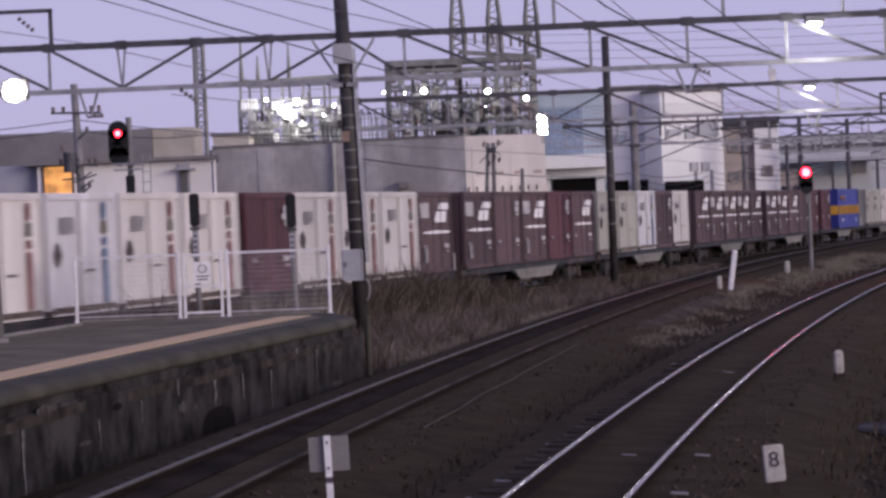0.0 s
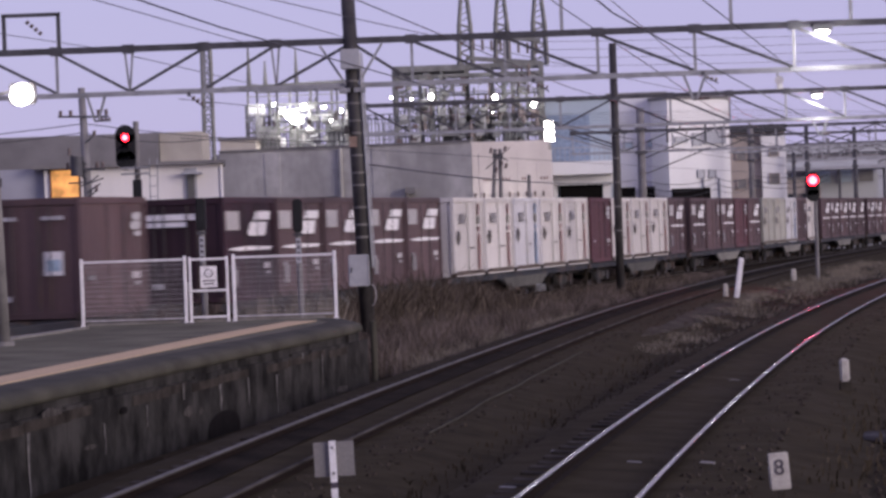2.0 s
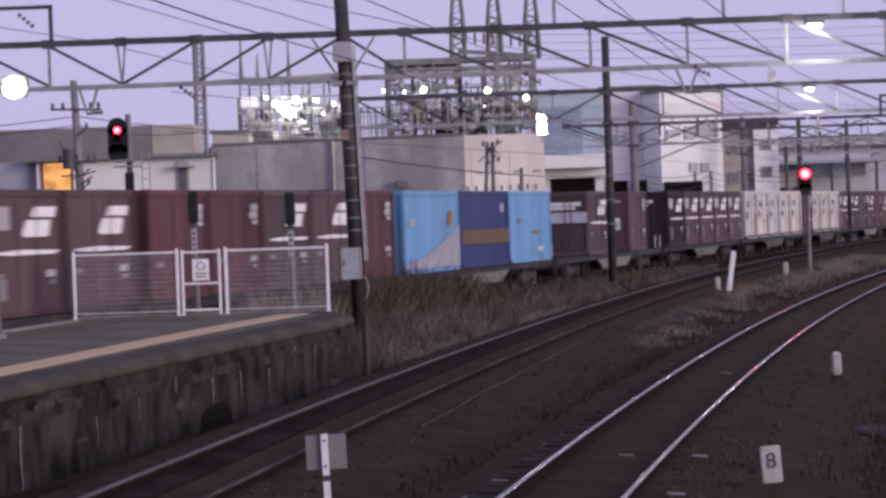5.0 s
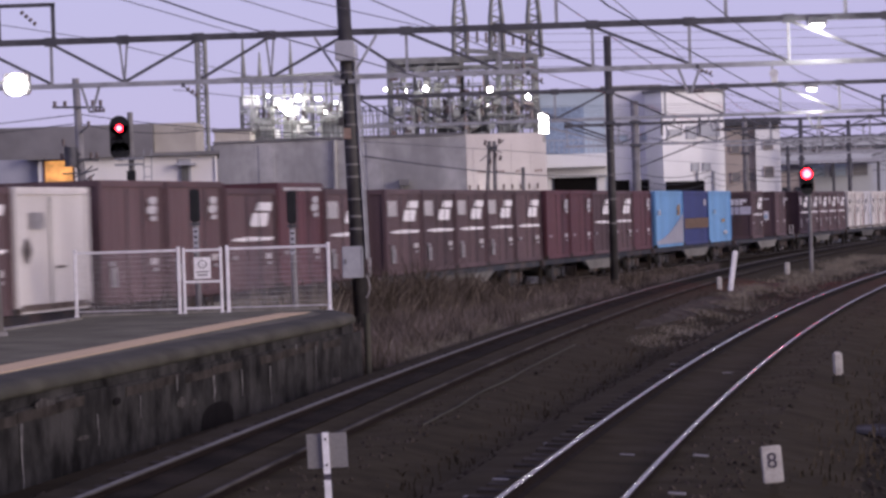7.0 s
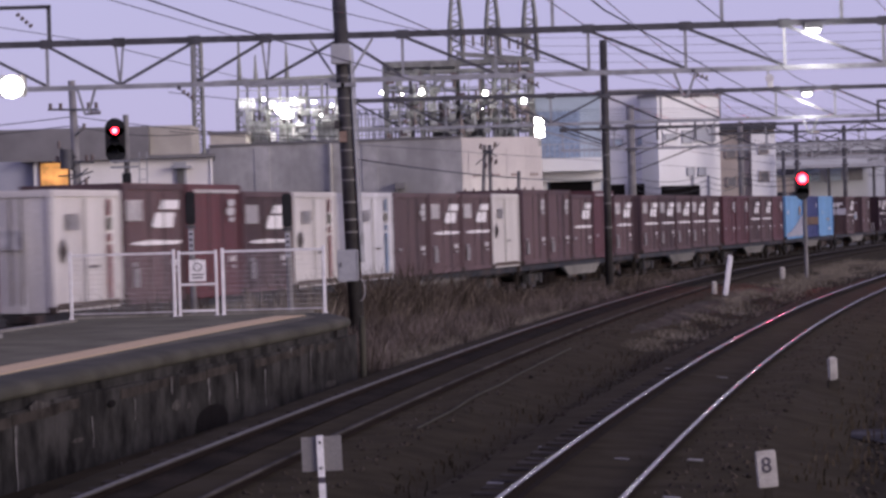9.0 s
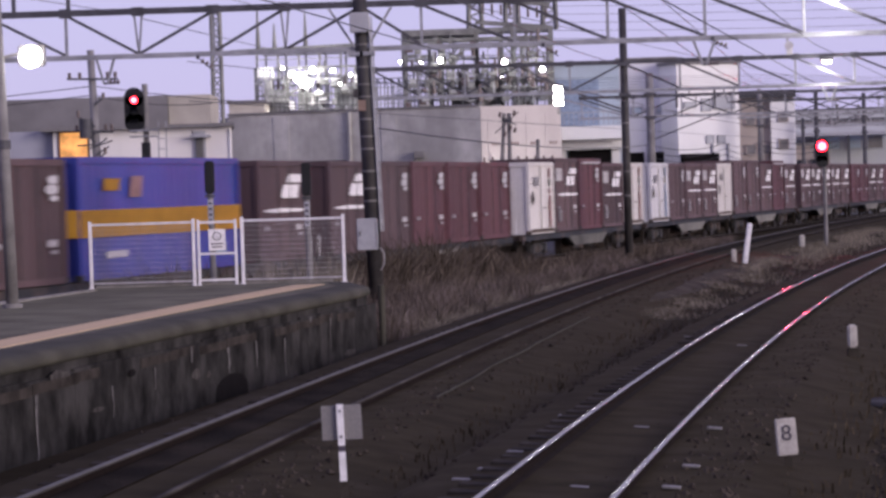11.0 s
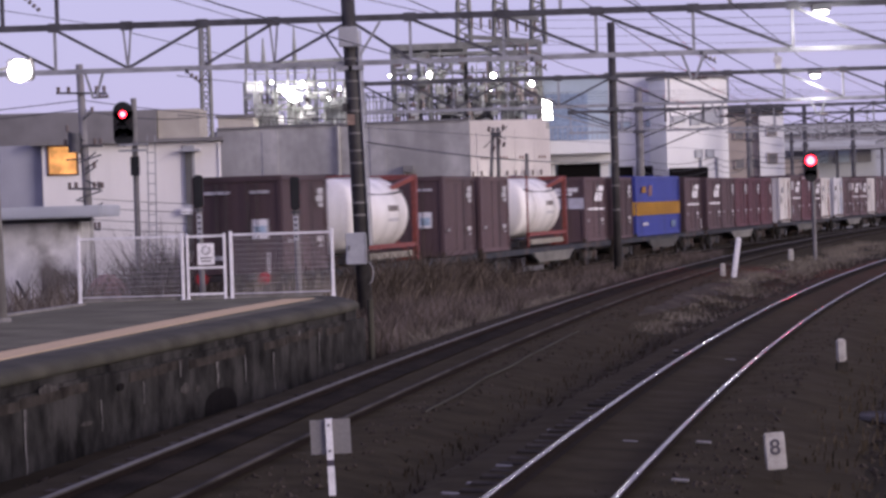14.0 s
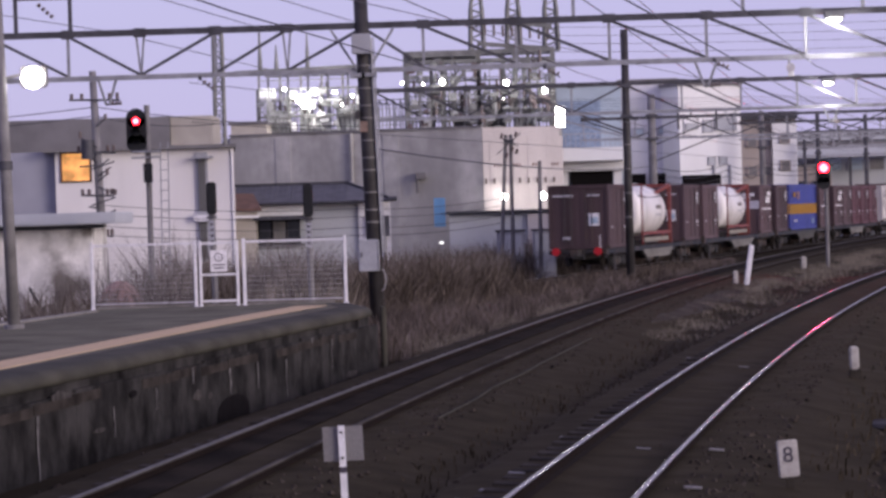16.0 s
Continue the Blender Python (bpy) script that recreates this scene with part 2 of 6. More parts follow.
def vary_islands(mat, low, high):
    """Each blade its own lightness."""
    n, l = mat.node_tree.nodes, mat.node_tree.links
    b = n["Principled BSDF"]
    source = b.inputs["Base Color"].links[0].from_socket
    geo, span, hue = n.new("ShaderNodeNewGeometry"), n.new("ShaderNodeMapRange"), n.new("ShaderNodeHueSaturation")
    span.inputs[3].default_value, span.inputs[4].default_value = low, high
    l.new(geo.outputs["Random Per Island"], span.inputs[0])
    l.new(span.outputs[0], hue.inputs["Value"])
    l.new(source, hue.inputs["Color"])
    l.new(hue.outputs[0], b.inputs["Base Color"])


vary_islands(GRASS, 0.55, 1.45)
vary_islands(SHRUB, 0.45, 1.55)
WEED = material("bleached_weeds", (0.168, 0.143, 0.132), 0.9, scale=1.1, amount=0.55, bump=0, gloss=0.03)
vary_islands(WEED, 0.55, 1.4)
BRAMBLE = material("dark_bramble", (0.080, 0.064, 0.055), 0.9, scale=1.3, amount=0.6, bump=0, gloss=0.03)
vary_islands(BRAMBLE, 0.4, 1.7)
LITTER = material("dead_stalks", (0.048, 0.038, 0.028), 0.9, scale=1.3, amount=0.5, bump=0, gloss=0.03)
vary_islands(LITTER, 0.5, 1.5)
STRAW = material("pale_straw", (0.19, 0.162, 0.135), 0.9, scale=1.2, amount=0.5, bump=0, gloss=0.03)
vary_islands(STRAW, 0.6, 1.4)
LAMP_WHITE = material("lit_lamp", (0.8, 0.8, 0.8), 0.4, emit=(1.0, 0.97, 0.93), strength=30)
LAMP_SOFT = material("lit_tube_and_reflector", (0.8, 0.8, 0.8), 0.4, emit=(1.0, 0.97, 0.95), strength=1.6)
LAMP_RED = material("lit_red_lens", (0.5, 0.02, 0.03), 0.3, emit=(1.0, 0.012, 0.035), strength=9)
LAMP_RED_CORE = material("lit_red_core", (0.8, 0.2, 0.2), 0.3, emit=(1.0, 0.065, 0.085), strength=14)
# faint emission stands for light the unlit reflector throws back
TAIL_RED = material("glowing_tail_reflector", (0.30, 0.012, 0.02), 0.3, emit=(1.0, 0.04, 0.06), strength=0.07)
WINDOW_ORANGE = material("lit_orange_pane", (0.6, 0.3, 0.1), 0.7, scale=1.2, amount=0.3, emit=(1.0, 0.44, 0.13), strength=0.62)
uneven_glow(WINDOW_ORANGE, 0.22, 0.95)


# ---- mesh helpers ----
def box(bm, x, y, z, sx, sy, sz, turn=0.0):
    """A box with its base centre at x, y, z."""
    m = Matrix.Translation((x, y, z + sz / 2)) @ Matrix.Rotation(radians(turn), 4, "Z") @ Matrix.Diagonal((sx, sy, sz, 1))
    bmesh.ops.create_cube(bm, size=1, matrix=m)


def rod(bm, a, b, r, n=8, r2=None):
    a, b = Vector(a), Vector(b)
    d = b - a
    m = Matrix.Translation((a + b) / 2) @ d.to_track_quat("Z", "Y").to_matrix().to_4x4()
    bmesh.ops.create_cone(bm, cap_ends=True, segments=n, radius1=r, radius2=r if r2 is None else r2, depth=d.length, matrix=m)


def bar(bm, a, b, w, h=None):
    """A square bar from a to b."""
    a, b = Vector(a), Vector(b)
    d = b - a
    m = Matrix.Translation((a + b) / 2) @ d.to_track_quat("Z", "Y").to_matrix().to_4x4() @ Matrix.Diagonal((w, h or w, d.length, 1))
    bmesh.ops.create_cube(bm, size=1, matrix=m)


def ball(bm, x, y, z, r, sx=1, sy=1, sz=1, n=10):
    bmesh.ops.create_uvsphere(bm, u_segments=n * 2, v_segments=n, radius=r, matrix=Matrix.Translation((x, y, z)) @ Matrix.Diagonal((sx, sy, sz, 1)))


def prism(bm, plan, z0, z1):
    lower = [bm.verts.new((x, y, z0)) for x, y in plan]
    upper = [bm.verts.new((x, y, z1)) for x, y in plan]
    n = len(plan)
    for i in range(n):
        bm.faces.new((lower[i], lower[(i + 1) % n], upper[(i + 1) % n], upper[i]))
    bm.faces.new(upper)
    bm.faces.new(lower[::-1])
    bmesh.ops.recalc_face_normals(bm, faces=bm.faces)


def bevel(bm, width, segments=2):
    bmesh.ops.bevel(bm, geom=bm.edges[:], offset=width, segments=segments, affect="EDGES", clamp_overlap=True)


def mesh_of(name, bm, mat, smooth=False):
    me = bpy.data.meshes.new(name)
    bm.to_mesh(me)
    bm.free()
    me.materials.append(mat)
    if smooth:
        for f in me.polygons:
            f.use_smooth = True
    return me


def part(name, bm, mat, parent, label="", smooth=False):
    """One mesh object under a thing or a part."""
    ob = new(name, mesh_of(name, bm, mat, smooth))
    ob.parent = parent
    if label:
        ob["label"] = label
    return ob


def thing(name, label, category, group="", at=None):
    ob = new(name)
    ob.empty_display_size = 0.3
    if at is not None:
        ob.matrix_basis = at
    return tagged(ob, label, category, group)


def solid(name, bm, mat, label, category="", kind="", smooth=False):
    return tagged(new(name, mesh_of(name, bm, mat, smooth)), label, category, "", kind)


def B():
    return bmesh.new()


def one(fn, *a, **k):
    bm = bmesh.new()
    fn(bm, *a, **k)
    return bm


# ---- plan of the tracks (x as a function of y) ----
def rail_left_outer(y):
    return 4.7e-4 * y * y + 0.1098 * y - 6.72


def rail_left_inner(y):
    return 4.9e-4 * y * y + 0.1098 * y - 5.66


def rail_right_outer(y):
    return 6.05e-4 * y * y + 0.1357 * y - 3.24


def rail_right_inner(y):
    return 5.6e-4 * y * y + 0.1415 * y - 2.28


def train_near(y):
    return 1.3419e-4 * y * y + 0.24843 * y - 21.8775


def train_centre(y):
    return train_near(y) - 1.27


# ---- ground ----
def ribbon(bm, left, right, y0, y1, z, step=3.0, lift=0.0):
    y, row = y0, None
    while y <= y1 + 1e-6:
        a, b = bm.verts.new((left(y), y, z + lift)), bm.verts.new((right(y), y, z))
        if row:
            bm.faces.new((row[0], row[1], b, a))
        row = (a, b)
        y += step


bm = B()
xs = [-3000, -600, -150] + [-60 + 4 * i for i in range(31)] + [150, 600, 3000]
ys_g = [-1500, -400, -100] + [-20 + 5 * i for i in range(57)] + [500, 1200, 4500]
grid = [[bm.verts.new((x, y, -0.34 + (0.03 * noise.noise((x * 0.21, y * 0.13, 0)) if abs(x) < 100 else 0))) for x in xs] for y in ys_g]
for j in range(len(ys_g) - 1):
    for i in range(len(xs) - 1):
        bm.faces.new((grid[j][i], grid[j][i + 1], grid[j + 1][i + 1], grid[j + 1][i]))
solid("ground", bm, GROUND, "dark dry weedy ground of the railway yard", kind="structure", smooth=True)


def ballast(name, outer, inner, y0, y1, z):
    bm = B()
    profile = ((-2.3, -0.40), (-1.5, -0.33), (-0.85, z + 0.07), (0.0, z + 0.08), (1.0, z + 0.01), (2.05, z), (2.6, -0.24), (3.4, -0.36))
    y, row = y0, None
    while y <= y1:
        c = outer(y)
        pts = [bm.verts.new((c + dx + 0.03 * noise.noise((y * 0.23, dx, 1)), y, h + 0.0012 * noise.noise((y * 0.31, dx * 3, 5)))) for dx, h in profile]
        if row:
            for k in range(len(pts) - 1):
                bm.faces.new((row[k], row[k + 1], pts[k + 1], pts[k]))
        row = pts
        y += 1.0
    solid(name, bm, BALLAST, "dark oily ballast bed under the rails", kind="structure", smooth=True)


ballast("ballast_left", rail_left_outer, rail_left_inner, -20, 330, -0.118)
ballast("ballast_right", rail_right_outer, rail_right_inner, -20, 330, -0.118)
ballast("ballast_train", lambda y: train_centre(y) - 0.55, lambda y: train_centre(y) + 0.55, -280, 420, -0.17)

# pale gravel strip between the two near tracks, and the cess right of them
bm = B()
prev = None
BED = ((-0.85, -0.05), (0.0, -0.038), (1.0, -0.108), (2.05, -0.118), (2.6, -0.24), (3.4, -0.36), (9.0, -0.36))
for i in range(65):
    y = 64 + i * 1.0
    f = math.sin(math.pi * i / 64) ** 0.6
    c = rail_left_inner(y) + (rail_right_outer(y) - rail_left_inner(y)) * (0.24 + 0.0025 * i) + 0.4 * noise.noise((y * 0.12, 4, 2))
    w = (0.75 + 0.007 * i) * f + 0.4 * f * noise.noise((y * 0.35, 0, 2))
    row = []
    for k in range(7):
        x = c + (k / 3 - 1) * w + 0.12 * noise.noise((y * 1.3, k, 7))
        base = float(np.interp(x - rail_left_outer(y), [p[0] for p in BED], [p[1] for p in BED]))
        row.append(bm.verts.new((x, y, base + (-0.06 if k in (0, 6) else 0.014 + 0.03 * noise.noise((x * 2, y, 3))))))
    if prev:
        for k in range(6):
            bm.faces.new((prev[k], prev[k + 1], row[k + 1], row[k]))
    prev = row
solid("gravel_strip", bm, PALEGRAVEL, "pale dry gravel strip between the tracks", kind="structure")


# puddle: the sky's sheen is put into a matt pale colour
bm = B()
bm.faces.new([bm.verts.new((6.2 + (1.05 + 0.22 * math.sin(3 * a)) * math.cos(a), 34.9 + (1.5 + 0.4 * math.sin(2 * a + 1)) * math.sin(a), -0.306)) for a in np.arange(0, 6.28, 0.25)])
solid("silt_patch", bm, material("puddle_sky_sheen", (0.046, 0.043, 0.046), 0.95, scale=2.2, amount=0.7, bump=0.1, fine=9, gloss=0.03), "puddle on the ground with a pale bluish sky sheen in its colour", kind="structure")


# ---- tracks ----
def rail_mesh(f, y0, y1, z, head=True):
    """A rail swept along its line: head slab or web and foot."""
    bm = B()
    prof = ((-0.031, -0.032), (-0.031, -0.013), (-0.027, -0.0065), (-0.019, -0.0024), (-0.007, 0), (0.007, 0), (0.019, -0.0024), (0.027, -0.0065), (0.031, -0.013), (0.031, -0.032)) if head else \
        ((-0.065, -0.153), (-0.06, -0.14), (-0.009, -0.12), (-0.009, -0.034), (0.009, -0.034), (0.009, -0.12), (0.06, -0.14), (0.065, -0.153))
    y, row = y0, None
    while y <= y1:
        pts = [bm.verts.new((f(y) + dx, y, z + h)) for dx, h in prof]
        if row:
            for k in range(len(pts)):
                k2 = (k + 1) % len(pts)
                bm.faces.new((row[k], row[k2], pts[k2], pts[k]))
        row = pts
        y += 2.0
    bmesh.ops.recalc_face_normals(bm, faces=bm.faces)
    return bm


def track(name, outer, inner, y0, y1, cant, top, label, sleepers, inner_top=None):
    t = thing(name, label, "track")
    for f, z, top in ((outer, cant, top), (inner, 0.0, inner_top or top)):
        web = part("rail", rail_mesh(f, y0, y1, z, False), RAIL_SIDE, t)
        part("rail_head", rail_mesh(f, y0, y1, z), top, web, "worn crowned running surface", smooth=True)
    if sleepers:
        bm = one(box, 0, 0, -0.22, 2.0, 0.22, 0.09)
        bevel(bm, 0.012, 1)
        me = mesh_of("sleeper", bm, SLEEPER)
        y = y0 + 15
        while y < sleepers:
            ob = new("sleeper", me)
            ob.parent = t
            mid = (outer(y) + inner(y)) / 2
            turn = -math.atan(outer(y + 0.5) - outer(y - 0.5))
            ob.matrix_basis = pose(mid + 0.03 * noise.noise((y, 2, 2)), y, cant * 0.35 - 0.01 + 0.03 * noise.noise((y * 3.1, 0, 9)), 0, math.degrees(math.atan(cant / 1.07)), math.degrees(turn))
            y += 0.62
    return t


track("railway_track", rail_left_outer, rail_left_inner, -10, 320, 0.09, RAIL_DULL, "platform track with dull rails on dark sleepers", 112, RAIL_RUST)
track("railway_track", rail_right_outer, rail_right_inner, -10, 320, 0.10, RAIL_TOP, "curving main track with shiny polished rails", 112)
track("railway_track", lambda y: train_centre(y) - 0.535, lambda y: train_centre(y) + 0.535, -280, 420, 0.0, RAIL_DULL, "freight track behind the platform with dull rails", 0)


main = bpy.data.objects["railway_track.001"]
clip = one(box, 0, 0, 0, 0.17, 0.10, 0.025)
bevel(clip, 0.006, 1)
clip = mesh_of("tie_plate", clip, POLE_BAND)
for x, y in ((-0.05, 24.86), (0.19, 25.7), (0.5, 27.32), (1.18, 31.39), (1.98, 30.11), (2.77, 29.76), (2.17, 25.86), (1.02, 24.32), (1.84, 24.11), (4.63, 44.5), (3.95, 46.68)):
    ob = new("tie_plate", clip)
    ob.parent = main
    ob.matrix_basis = pose(x, y, -0.055 if x < rail_right_outer(y) + 0.3 else -0.10, 0, 4, -12)
ground_line = thing("trackside_cable", "thin pale cable lying on the ballast beside the platform track", "cable")
bm, before = B(), None
for i in range(25):
    y = 35.5 + i * 0.85
    x = rail_left_outer(y) + 1.88 - 0.004 * i + 0.06 * noise.noise((y * 0.3, 3, 3))
    ring = [bm.verts.new((x + 0.011 * a, y, -0.09 + 0.011 * b)) for a, b in ((-1, -1), (1, -1), (1, 1), (-1, 1))]
    if before:
        for k in range(4):
            bm.faces.new((before[k], before[(k + 1) % 4], ring[(k + 1) % 4], ring[k]))
    before = ring
bmesh.ops.recalc_face_normals(bm, faces=bm.faces)
part("sheath", bm, PLATFORM_STONE, ground_line)

# black strip paints in the dark web and shadow beside the outer rail
bm = B()
ribbon(bm, lambda y: rail_left_outer(y) + 0.05, lambda y: rail_left_outer(y) + 0.42, -8, 200, -0.052, 2.0, 0.05)
solid("oil_stained_bed", bm, material("rail_shadow_ballast", (0.0155, 0.0122, 0.0095), 0.95, scale=1.2, amount=0.7, bump=0.8, fine=16, gloss=0.03), "black band painted as web and shadow of the outer platform rail", kind="structure")


# ---- platform ----
PLATFORM_Z = 0.92


def platform_edge(y):
    return rail_left_outer(y) - 3.05 + 0.03 * y


def build_platform():
    edge = [(platform_edge(y), y) for y in np.arange(14, 50, 2.0)]
    edge += [(platform_edge(50) - 0.1, 50.2), (platform_edge(50) - 0.5, 52.6)]
    back = [(-7.15, 53.2), (-8.1, 46.1), (-13.3, 14)]
    t = thing("platform", "low station platform with asphalt top and sooty wall", "platform")
    inner = [(x - 0.62, y) for x, y in edge[:-1]] + [(edge[-1][0] - 0.3, 52.9)] + back
    part("paving", one(prism, inner, PLATFORM_Z - 0.2, PLATFORM_Z), ASPHALT, t, "dark worn asphalt paving")
    # coping: rounded edge slabs
    bm = B()
    prof = ((-0.62, 0.0), (-0.20, -0.004), (-0.09, -0.018), (-0.025, -0.05), (0.004, -0.09), (0.012, -0.14), (-0.005, -0.19), (-0.05, -0.20))
    row = None
    for x, y in edge:
        pts = [bm.verts.new((x + dx, y, PLATFORM_Z + 0.002 + h)) for dx, h in prof]
        if row:
            for k in range(len(pts) - 1):
                bm.faces.new((row[k], row[k + 1], pts[k + 1], pts[k]))
        row = pts
    part("coping", bm, PLATFORM_STONE, t, "worn rounded concrete coping", smooth=True)
    wall = [(x - 0.05, y) for x, y in edge] + [(x - 0.5, y) for x, y in reversed(edge)]
    w = part("retaining_wall", one(prism, wall, -0.6, PLATFORM_Z - 0.2), WALL_STONE, t, "sooty streaked concrete wall")
    body = [(x - 0.55, y) for x, y in edge[:-1]] + [(edge[-1][0] - 0.5, 52.8)] + back
    part("foundation", one(prism, body, -0.6, PLATFORM_Z - 0.21), CONCRETE, t)
    # wall panels with joints, and a low ledge along them
    for i in range(18):
        y0, y1 = 15 + i * 1.95, 15 + (i + 1) * 1.95 - 0.012
        plan = [(platform_edge(y0) - 0.055, y0), (platform_edge(y1) - 0.055, y1), (platform_edge(y1) - 0.0, y1), (platform_edge(y0) - 0.0, y0)]
        part("wall_panel", one(prism, plan, -0.5, PLATFORM_Z - 0.30 - 0.02 * (i % 3)), WALL_STONE, w)
    for i in range(24):
        if i % 5 == 3:
            continue
        y0 = 15 + i * 1.45
        y1 = y0 + 1.1 + 0.3 * ((i * 7) % 3)
        z = PLATFORM_Z - 0.47 - 0.02 * ((i * 5) % 3)
        plan = [(platform_edge(y0) - 0.04, y0), (platform_edge(y1) - 0.04, y1), (platform_edge(y1) + 0.014, y1), (platform_edge(y0) + 0.014, y0)]
        part("ledge_slab", one(prism, plan, z, z + 0.12), WALL_LEDGE, w, "worn brownish ledge course")
    # lime streaks, pale patches, a small and a large drain mouth, all on the wall's face
    def on_wall(name, outline, mat, label="", proud=0.008):
        bm = B()
        bm.faces.new([bm.verts.new((platform_edge(y) + proud, y, z)) for y, z in outline])
        bmesh.ops.recalc_face_normals(bm, faces=bm.faces)
        bmesh.ops.solidify(bm, geom=bm.faces[:], thickness=0.004)
        part(name, bm, mat, w, label)
    dirt = random.Random(11)
    streaks = [(37.7, 0.33, 0.56, 0.10), (39.7, 0.03, 0.42, 0.13), (41.3, 0.0, 0.42, 0.09), (43.1, -0.25, 0.35, 0.07), (44.9, 0.5, 0.6, 0.12), (31.05, -0.4, 0.42, 0.10), (46.3, 0.0, 0.5, 0.06), (34.0, -0.1, 0.3, 0.05), (35.9, 0.1, 0.4, 0.05), (28.2, -0.3, 0.3, 0.06)]
    for y, z0, z1, wide in streaks:
        left, right = [], []
        for k in range(6):
            f = k / 5
            half = wide * (0.25 + 0.75 * f) * dirt.uniform(0.35, 0.6)
            off = 0.03 * dirt.uniform(-1, 1)
            left.append((y - half + off, z0 + (z1 - z0) * f))
            right.append((y + half + off, z0 + (z1 - z0) * f))
        on_wall("lime_streak", left + right[::-1], WALL_LIME, "pale lime streak", 0.018)
    for y, z, ry, rz in ((37.94, 0.15, 0.24, 0.09), (31.9, 0.58, 0.4, 0.07), (47.8, -0.2, 0.45, 0.07), (33.4, 0.05, 0.3, 0.03), (38.6, 0.1, 0.12, 0.06)):
        on_wall("lime_patch", [(y + ry * math.cos(a) * dirt.uniform(0.7, 1.1), z + rz * math.sin(a) * dirt.uniform(0.7, 1.1)) for a in np.arange(0, 6.28, 0.45)], LIME_FAINT, "pale patch", 0.010)
    arch = [(39.0, -0.42), (40.75, -0.42)] + [(39.87 + 0.88 * math.cos(a), -0.20 + 0.22 * math.sin(a)) for a in np.arange(0, 3.15, 0.314)]
    on_wall("drain_hole", arch, SHADE_OPEN, "dark drain mouth", 0.012)
    on_wall("weep_hole", [(34.84 + 0.16 * math.cos(a), 0.40 + 0.05 * math.sin(a)) for a in np.arange(0, 6.28, 0.52)], SHADE_OPEN, "small dark weep hole", 0.020)
    part("end_post", one(rod, (platform_edge(50) + 0.1, 50.9, -0.5), (platform_edge(50) + 0.1, 50.9, PLATFORM_Z - 0.04), 0.06, 12), PLATFORM_STONE, t)
    # tactile strip, block by block
    bm = one(box, 0, 0, 0, 0.58, 0.30, 0.012)
    bevel(bm, 0.004, 1)
    me = mesh_of("tactile_block", bm, TACTILE)
    y = 20.0
    while y < 51.3:
        ob = new("tactile_block", me)
        ob.parent = t
        ob.matrix_basis = pose(rail_left_outer(y) - 3.1 + 0.02 * max(0, y - 46), y, PLATFORM_Z - 0.002, 0, 0, -math.degrees(math.atan(0.15)))
        y += 0.304
    bm = B()
    for i in range(40):
        y = 16 + i * 0.9
        x = -13.3 + (y - 14) * 0.162
        if y < 52.5:
            box(bm, x + 0.12, y, PLATFORM_Z - 0.14, 0.24, 0.88, 0.17, -9.2)
    part("rear_kerb", bm, WORN_KERB, t, "pale concrete kerb along the back")
    part("end_kerb", one(bar, (-7.2, 53.05, PLATFORM_Z + 0.01), (-2.5, 52.75, PLATFORM_Z + 0.01), 0.16, 0.06), WORN_KERB, t, "pale concrete kerb under the fence")


build_platform()


# ---- fence on the platform end ----
def fence_panel(t, a, b, h):
    """A framed wire-mesh panel between two posts."""
    z = PLATFORM_Z
    (x0, y0), (x1, y1) = a, b
    bm = B()
    bar(bm, (x0, y0, z + h - 0.03), (x1, y1, z + h - 0.03), 0.045)
    part("top_rail", bm, WHITEPAINT, t)
    bm = B()
    bar(bm, (x0, y0, z + 0.09), (x1, y1, z + 0.09), 0.035)
    part("bottom_rail", bm, MESHWIRE, t)
    n = int(math.hypot(x1 - x0, y1 - y0) / 0.05)
    bm = B()
    for i in range(1, n):
        f = i / n
        x, y = x0 + (x1 - x0) * f, y0 + (y1 - y0) * f
        bar(bm, (x, y, z + 0.09), (x, y, z + h - 0.03), 0.0048)
    for k in range(1, 12):
        bar(bm, (x0, y0, z + 0.09 + k * (h - 0.12) / 12), (x1, y1, z + 0.09 + k * (h - 0.12) / 12), 0.005)
    part("wire_mesh", bm, MESHWIRE, t, "fine galvanised wire mesh")


def fence_post(t, p, h, w=0.065):
    bm = one(box, p[0], p[1], PLATFORM_Z - 0.02, w, w, h + 0.04)
    bevel(bm, 0.008, 1)
    part("post", bm, WHITEPAINT, t)
    bm = one(box, p[0], p[1], PLATFORM_Z - 0.01, w * 1.5, w * 1.5, 0.025)
    part("base_plate", bm, WHITEPAINT, t)


FENCE = [(-7.29, 53.0), (-5.23, 52.8), (-5.13, 52.8), (-4.40, 52.8), (-4.27, 52.8), (-2.27, 52.6)]
fence = thing("platform_fence", "white steel fence with wire mesh at the platform end", "fence")
for i, p in enumerate(FENCE):
    if i not in (2, 3):
        fence_post(fence, p, 1.30)
fence_panel(fence, FENCE[0], FENCE[1], 1.28)
fence_panel(fence, FENCE[4], FENCE[5], 1.28)
gate = thing("platform_gate", "narrow white steel gate with a notice board", "gate")
for p in FENCE[2:4]:
    fence_post(gate, p, 1.27, 0.055)
for zz in (1.24, 0.62, 0.10):
    part("crossbar", one(bar, (FENCE[2][0], 52.8, PLATFORM_Z + zz), (FENCE[3][0], 52.8, PLATFORM_Z + zz), 0.045), WHITEPAINT, gate)
bm = one(box, -4.76, 52.74, PLATFORM_Z + 0.68, 0.33, 0.012, 0.42)
notice = part("notice_board", bm, MARK, gate, "white notice board with a round pictogram")
bm = B()
rod(bm, (-4.76, 52.733, PLATFORM_Z + 0.96), (-4.76, 52.728, PLATFORM_Z + 0.96), 0.085, 20)
